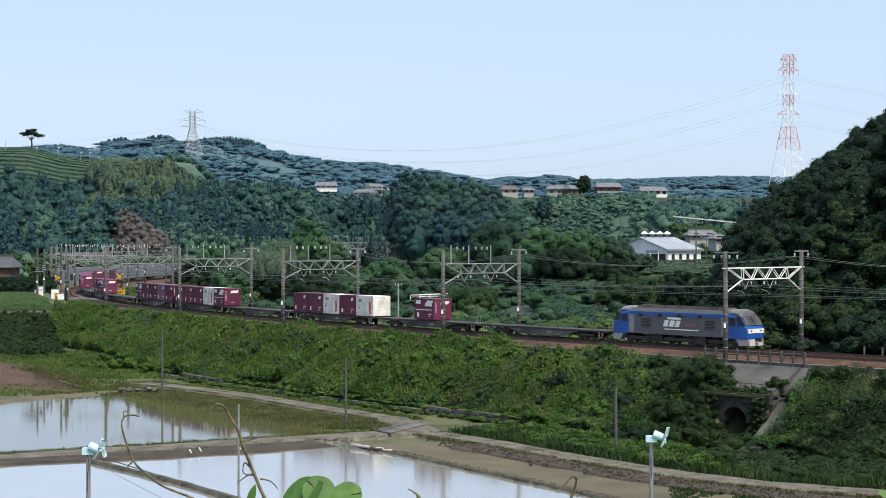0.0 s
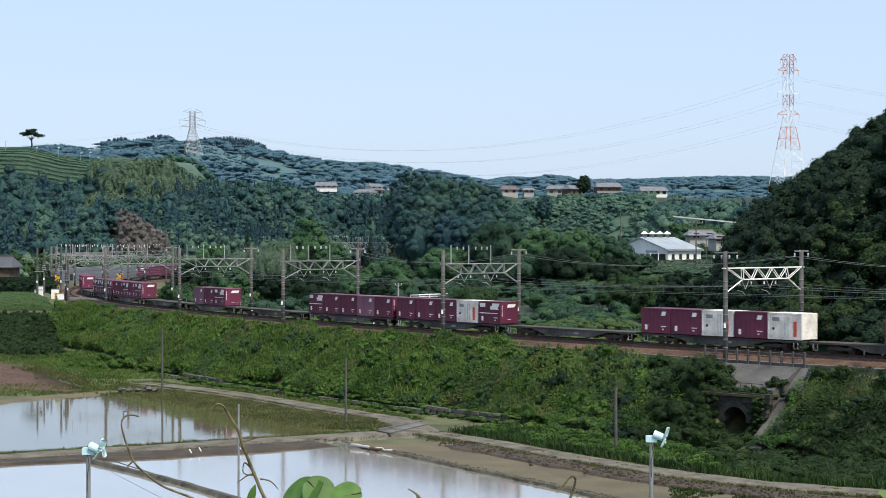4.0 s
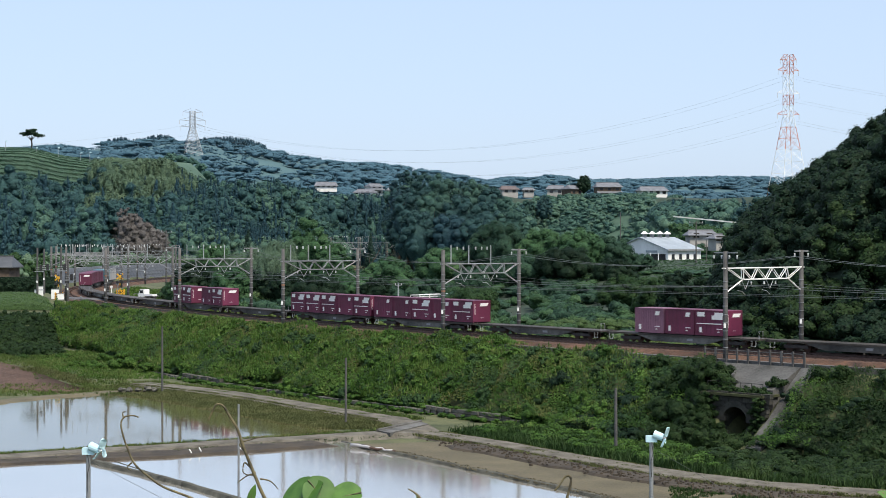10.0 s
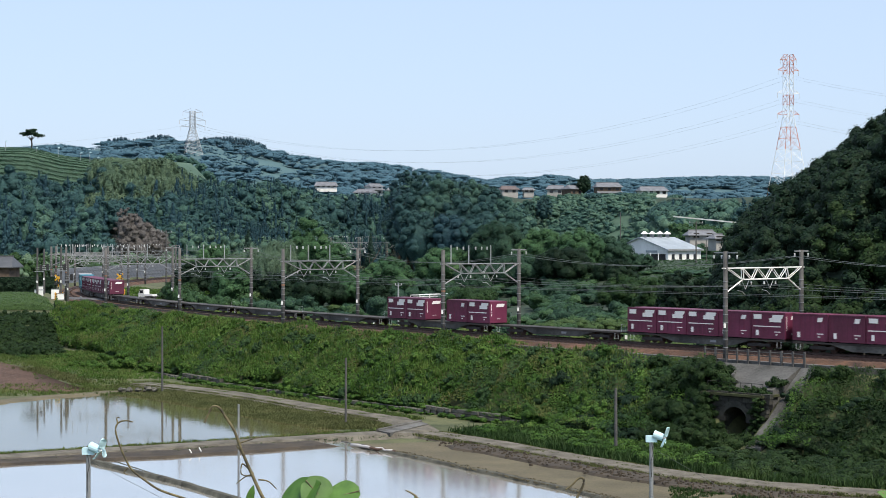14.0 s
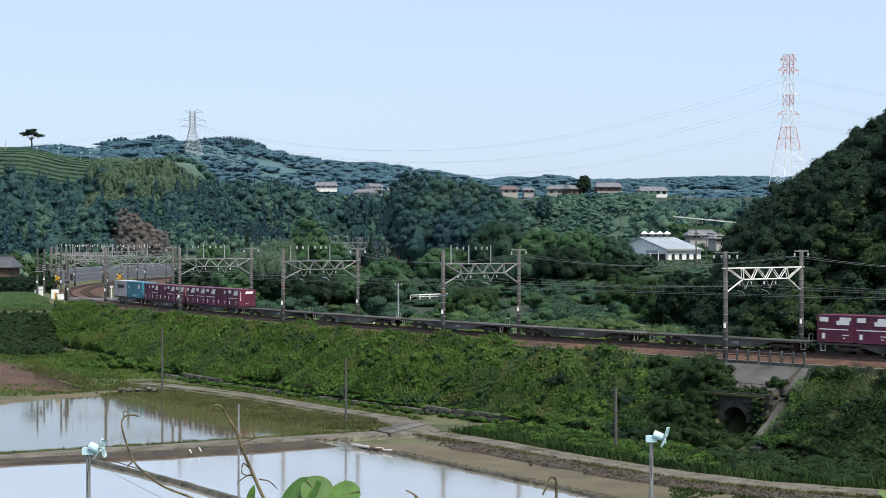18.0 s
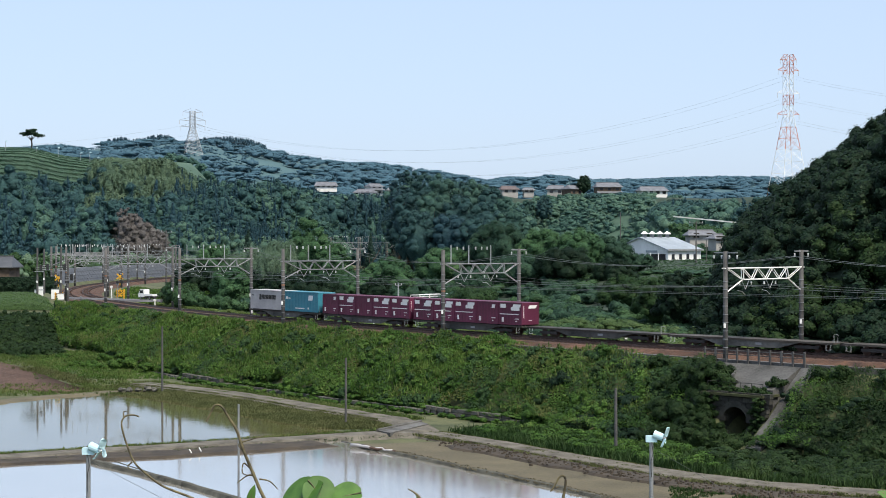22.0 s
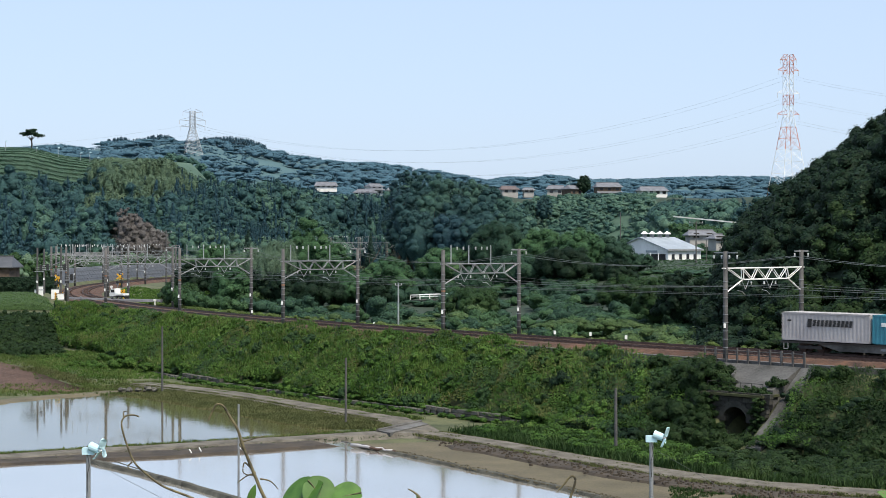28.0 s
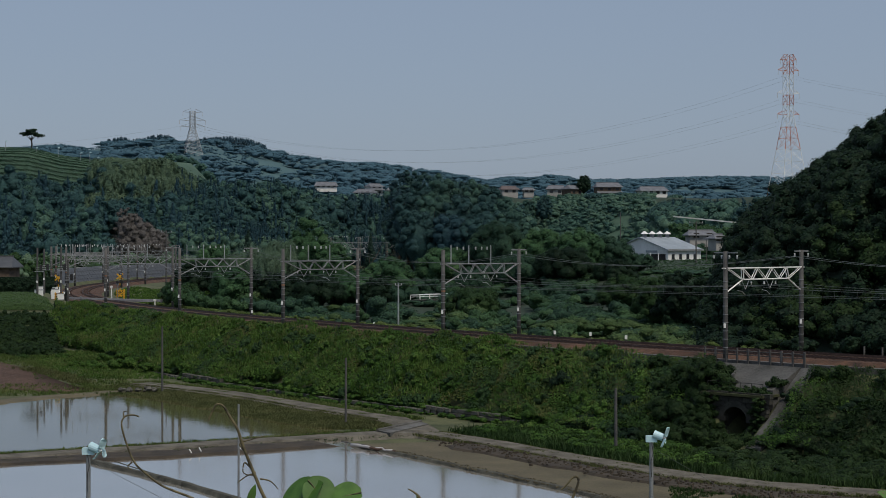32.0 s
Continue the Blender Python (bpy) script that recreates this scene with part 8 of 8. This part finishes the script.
def tea():
    # clipped tea rows on the terrace and on the crest of the hill
    def row(name, a, b, width, tall, leaf, seed, label):
        rng = np.random.default_rng(seed)
        a, b = np.array(a, float), np.array(b, float)
        L = np.hypot(*(b - a))
        n = int(L * width * 3.2 / leaf ** 2 * 0.35)
        u, w = rng.uniform(0, 1, n), rng.uniform(-1, 1, n)
        d = (b - a) / L
        x, y = a[0] + d[0] * L * u - d[1] * w * width / 2, a[1] + d[1] * L * u + d[0] * w * width / 2
        z = ground_height(x, y) + tall * np.sqrt(np.clip(1 - 0.75 * w * w, 0, 1))
        p = np.stack([x, y, z + rng.normal(0, 0.04, n)], axis=1)
        v = leaves_at(rng, p, np.stack([-d[1] * w * 0.6, d[0] * w * 0.6, np.ones(n)], axis=1), leaf, 0.6, 0.25)
        me = quick_mesh(name, v, NO_QUADS, FARTEA, tris=n)
        tagged(new(name, me), label, "tea row", "tea rows")
    # one broad clipped bed of tea on the terrace
    rng = np.random.default_rng(90)

    def bed(x, y):
        edge = step(-60.5, -66, x + (y - 262) * 0.25)
        return np.interp(y, [261, 262.5, 286], [-0.7, 0.15, 1.35]) * edge - 0.7 * (1 - edge) + wobble(x, y, 1.1, 0.05)
    gx, gy = np.meshgrid(np.linspace(-90, -60, 60), np.linspace(261, 288, 50))
    v = np.stack([gx.ravel(), gy.ravel(), bed(gx.ravel(), gy.ravel())], axis=1)
    i = (np.arange(49)[:, None] * 60 + np.arange(59)[None, :]).ravel()
    q = np.stack([i, i + 1, i + 61, i + 60], axis=1)
    n = 22000
    x, y = rng.uniform(-90, -60.5, n), 261 + 27 * rng.random(n) ** 1.4
    lv = leaves_at(rng, np.stack([x, y, bed(x, y) + rng.uniform(-0.02, 0.07, n)], axis=1), np.tile([[0.0, -0.2, 1.0]], (n, 1)), 0.12, 0.5, 0.4)
    me = quick_mesh("tea_bed", np.concatenate([lv, v]), q + len(lv), TEABUSH, canopy(TEABUSH, 0.2), np.concatenate([np.zeros(n), np.ones(len(q))]), n)
    tagged(new("tea_bed", me), "broad flat clipped dark green tea bed", "tea bed")
    for k in range(15):
        row("tea_hedge", (-262, 776 + k * 8), (-172, 770 + k * 8), 7.4, 0.4, 0.6, 120 + k, "distant clipped tea row on the hill crest")
    for px, top, base in ((10, 250, 268), (64, 262, 280), (103, 262, 282), (143, 271, 287), (159, 270, 290), (173, 279, 293)):
        y = 860
        x = (px - 784) / 2900 * y
        zb = height_at(x, y)
        ob = thing("field_fan_pole", "thin pale fan pole in the tea field", "pole", pose(x, y, zb), "poles in the tea field")
        h = ph(top, y) - zb
        part("pole", Form().tube((0, 0, -0.3), (0, 0, h), 0.13, n=6), STEEL, ob)
        part("fan_head", Form().box((0.4, 0, h), (1.0, 0.4, 0.5)), FANBLUE, ob)


tea()


# ---- vines close before the viewer ----
def vine_point(px, py, d=3.0):
    """A point d metres before the eye, by bearing."""
    return Vector(((px - 784) / 2900 * d, d, 10.05 - (py - 429.5) / 2900 * d))


def smooth_line(pts, n=6):
    pts = [Vector(p) for p in pts]
    out = []
    for i in range(len(pts) - 1):
        p0, p1, p2, p3 = pts[max(i - 1, 0)], pts[i], pts[i + 1], pts[min(i + 2, len(pts) - 1)]
        for k in range(n):
            t = k / n
            out.append(0.5 * ((2 * p1) + (p2 - p0) * t + (2 * p0 - 5 * p1 + 4 * p2 - p3) * t * t + (3 * p1 - p0 - 3 * p2 + p3) * t * t * t))
    out.append(pts[-1])
    return out


def blade(form, a, b, wide, normal, fold=0.25):
    """A leaf from a to b with a folded midrib and a drooping tip."""
    a, b, normal = Vector(a), Vector(b), Vector(normal).normalized()
    d = b - a
    side = d.cross(normal).normalized()
    n = 9
    mid, lf, rt = [], [], []
    for i in range(n + 1):
        u = i / n
        w = wide * (math.sin(math.pi * min(u * 0.93 + 0.06, 1.0)) ** 0.75) * (1 - 0.25 * u)
        p = a + d * u + normal * (0.1 * math.sin(u * 2.6) * d.length)
        mid.append(p - normal * wide * fold * 0.35)
        lf.append(p + side * w + normal * wide * 0.05 * math.sin(u * 9))
        rt.append(p - side * w + normal * wide * 0.05 * math.cos(u * 8))
    k = len(form.v)
    form.v += [tuple(p) for p in mid + lf + rt]
    m = n + 1
    for i in range(n):
        form.f += [(k + i, k + i + 1, k + m + i + 1, k + m + i), (k + i, k + 2 * m + i, k + 2 * m + i + 1, k + i + 1)]


sway = []


def vine(stem, side_shoots, leaves, base, label, r0=0.0036, r1=0.0014):
    """A climbing shoot: bearings of its stem, shoots and leaves, and the base about which it sways."""
    b = vine_point(*base)
    ob = thing("vine_shoot", label, "vine", Matrix.Translation(b), "vine shoots")
    part("stem", Form().line([p - b for p in smooth_line([vine_point(*q) for q in stem])], r0, r1, 7), VINESTEM, ob, smooth=True)
    for s in side_shoots:
        part("tendril", Form().line([p - b for p in smooth_line([vine_point(*q) for q in s])], 0.0018, 0.0008, 5), VINESTEM, ob, smooth=True)
    for a, c, w, nrm in leaves:
        f = Form()
        blade(f, vine_point(*a) - b, vine_point(*c) - b, w / 2900 * 3.0, nrm)
        leaf = part("leaf", f, VINELEAF, ob, smooth=True)
        mid = Form().line([vine_point(*a) - b, (vine_point(*a) + vine_point(*c)) / 2 - b + Vector(nrm).normalized() * 0.003, vine_point(*c) - b], 0.0012, 0.0005, 5)
        part("midrib", mid, VINESTEM, leaf)
    return ob


V1 = vine([(500, 930), (470, 885), (452, 845), (432, 795), (420, 760), (405, 735), (395, 719), (384, 716), (378, 724), (368, 745)],
          [[(434, 800), (424, 786), (445, 778), (468, 772)], [(452, 838), (440, 825), (432, 820), (430, 836), (440, 841), (454, 842)], [(450, 840), (438, 842), (420, 855)], [(460, 848), (478, 852), (492, 866)]],
          [((440, 895), (452, 858), 8, (0, -1, 0.2))], (500, 960), "thin brownish climbing shoot with a curled tip")
V2 = vine([(380, 905), (340, 882), (290, 862), (262, 842), (240, 822), (228, 798), (218, 768), (215, 748), (222, 737), (236, 735), (246, 738)],
          [[(220, 740), (218, 730), (224, 728)], [(234, 818), (226, 826), (232, 832)]], [], (420, 960), "slim pale climbing shoot bending over the paddies", 0.0024, 0.0014)
V3 = vine([(1000, 960), (1004, 905), (1010, 880), (1018, 855), (1016, 844), (1008, 845), (998, 858), (988, 868)], [], [], (1000, 960), "short hooked climbing shoot", 0.003, 0.0016)
V4 = vine([(765, 930), (745, 885), (733, 872), (722, 866)], [], [((745, 890), (737, 876), 4, (0, -1, 0.3))], (765, 960), "short dark shoot tip", 0.003, 0.0012)
V5 = vine([(560, 960), (545, 900), (540, 875)], [],
          [((500, 905), (572, 858), 52, (-0.15, -0.5, 0.85)), ((620, 892), (560, 905), 52, (0.2, -0.5, 0.8)), ((545, 850), (588, 905), 36, (0.1, -0.75, 0.6)), ((640, 872), (575, 890), 34, (0.15, -0.6, 0.75)), ((440, 900), (450, 862), 7, (0, -1, 0.2))],
          (560, 960), "broad glossy green vine leaves")
V6 = vine([(1620, 930), (1580, 890), (1562, 872)], [], [((1590, 890), (1552, 872), 12, (0.2, -0.7, 0.6))], (1620, 960), "dark leaf tip at the edge of the view")

sway += [(V1, [(0, 0), (12, 0), (12.6, -2.2), (13, -3.0), (13.6, -1.4), (14.5, -2.0), (16.5, -0.8), (18, -0.9), (19, -2.2), (19.8, -1.0), (21, -0.6), (22, -0.6), (23, -0.4), (25, 0), (32, 0)]),
         (V2, [(0, 0), (8, -0.4), (9, -1.2), (10, -0.3), (11, -1.3), (12, 0.5), (13, -6.0), (13.7, -3.0), (14.5, -3.0), (16.5, -1.0), (18, 0), (19, -4.0), (20, -1.5), (21, 0), (22, 0), (23, -1.0), (24, 0), (32, 0)]),
         (V3, [(0, 1.0), (3, 0), (6, 0.4), (9, -14), (10, -4), (11, -8), (12, 2), (13, 20), (14, 8), (16.5, -4), (17.5, -8), (18, -18), (19, -14), (19.5, -22), (20, -6), (21, -6), (21.5, 1), (22, -9), (23, 0), (24, 0), (27.5, 0), (30, 0), (31, -4), (31.5, 2), (32, 3)]),
         (V4, [(0, 0), (12, 0), (13, -4), (14.5, -2), (17, -1), (19, -4), (20, -1), (23, 0), (32, 0)]),
         (V5, [(0, 0), (12, 0), (12.6, -3), (13, -3.5), (14.5, -1.5), (17, -1), (19, -2.6), (20, 0), (32, 0)]),
         (V6, [(0, 0), (32, 0)])]


# ---- motion: the train, the truck at the crossing, the vines in the wind ----
def motions():
    times = [i * 1.0 for i in range(33)]
    for ob, place, z in moving:
        walk(ob, [(t, line_pose(place + train_at(t), 0.0, z)) for t in times])
    rows = []
    for t, p in TRUCK_WAY:
        y = 287 + 10 * (262 - p) / 127
        rows.append((t, pose((p - 784) / 2900 * y, y, 0.06, 0, 0, 146)))
    walk(TRUCK, rows)
    for ob, way in sway:
        m = ob.matrix_basis.copy()
        walk(ob, [(t, m @ Matrix.Rotation(radians(a), 4, "Y")) for t, a in way])


motions()
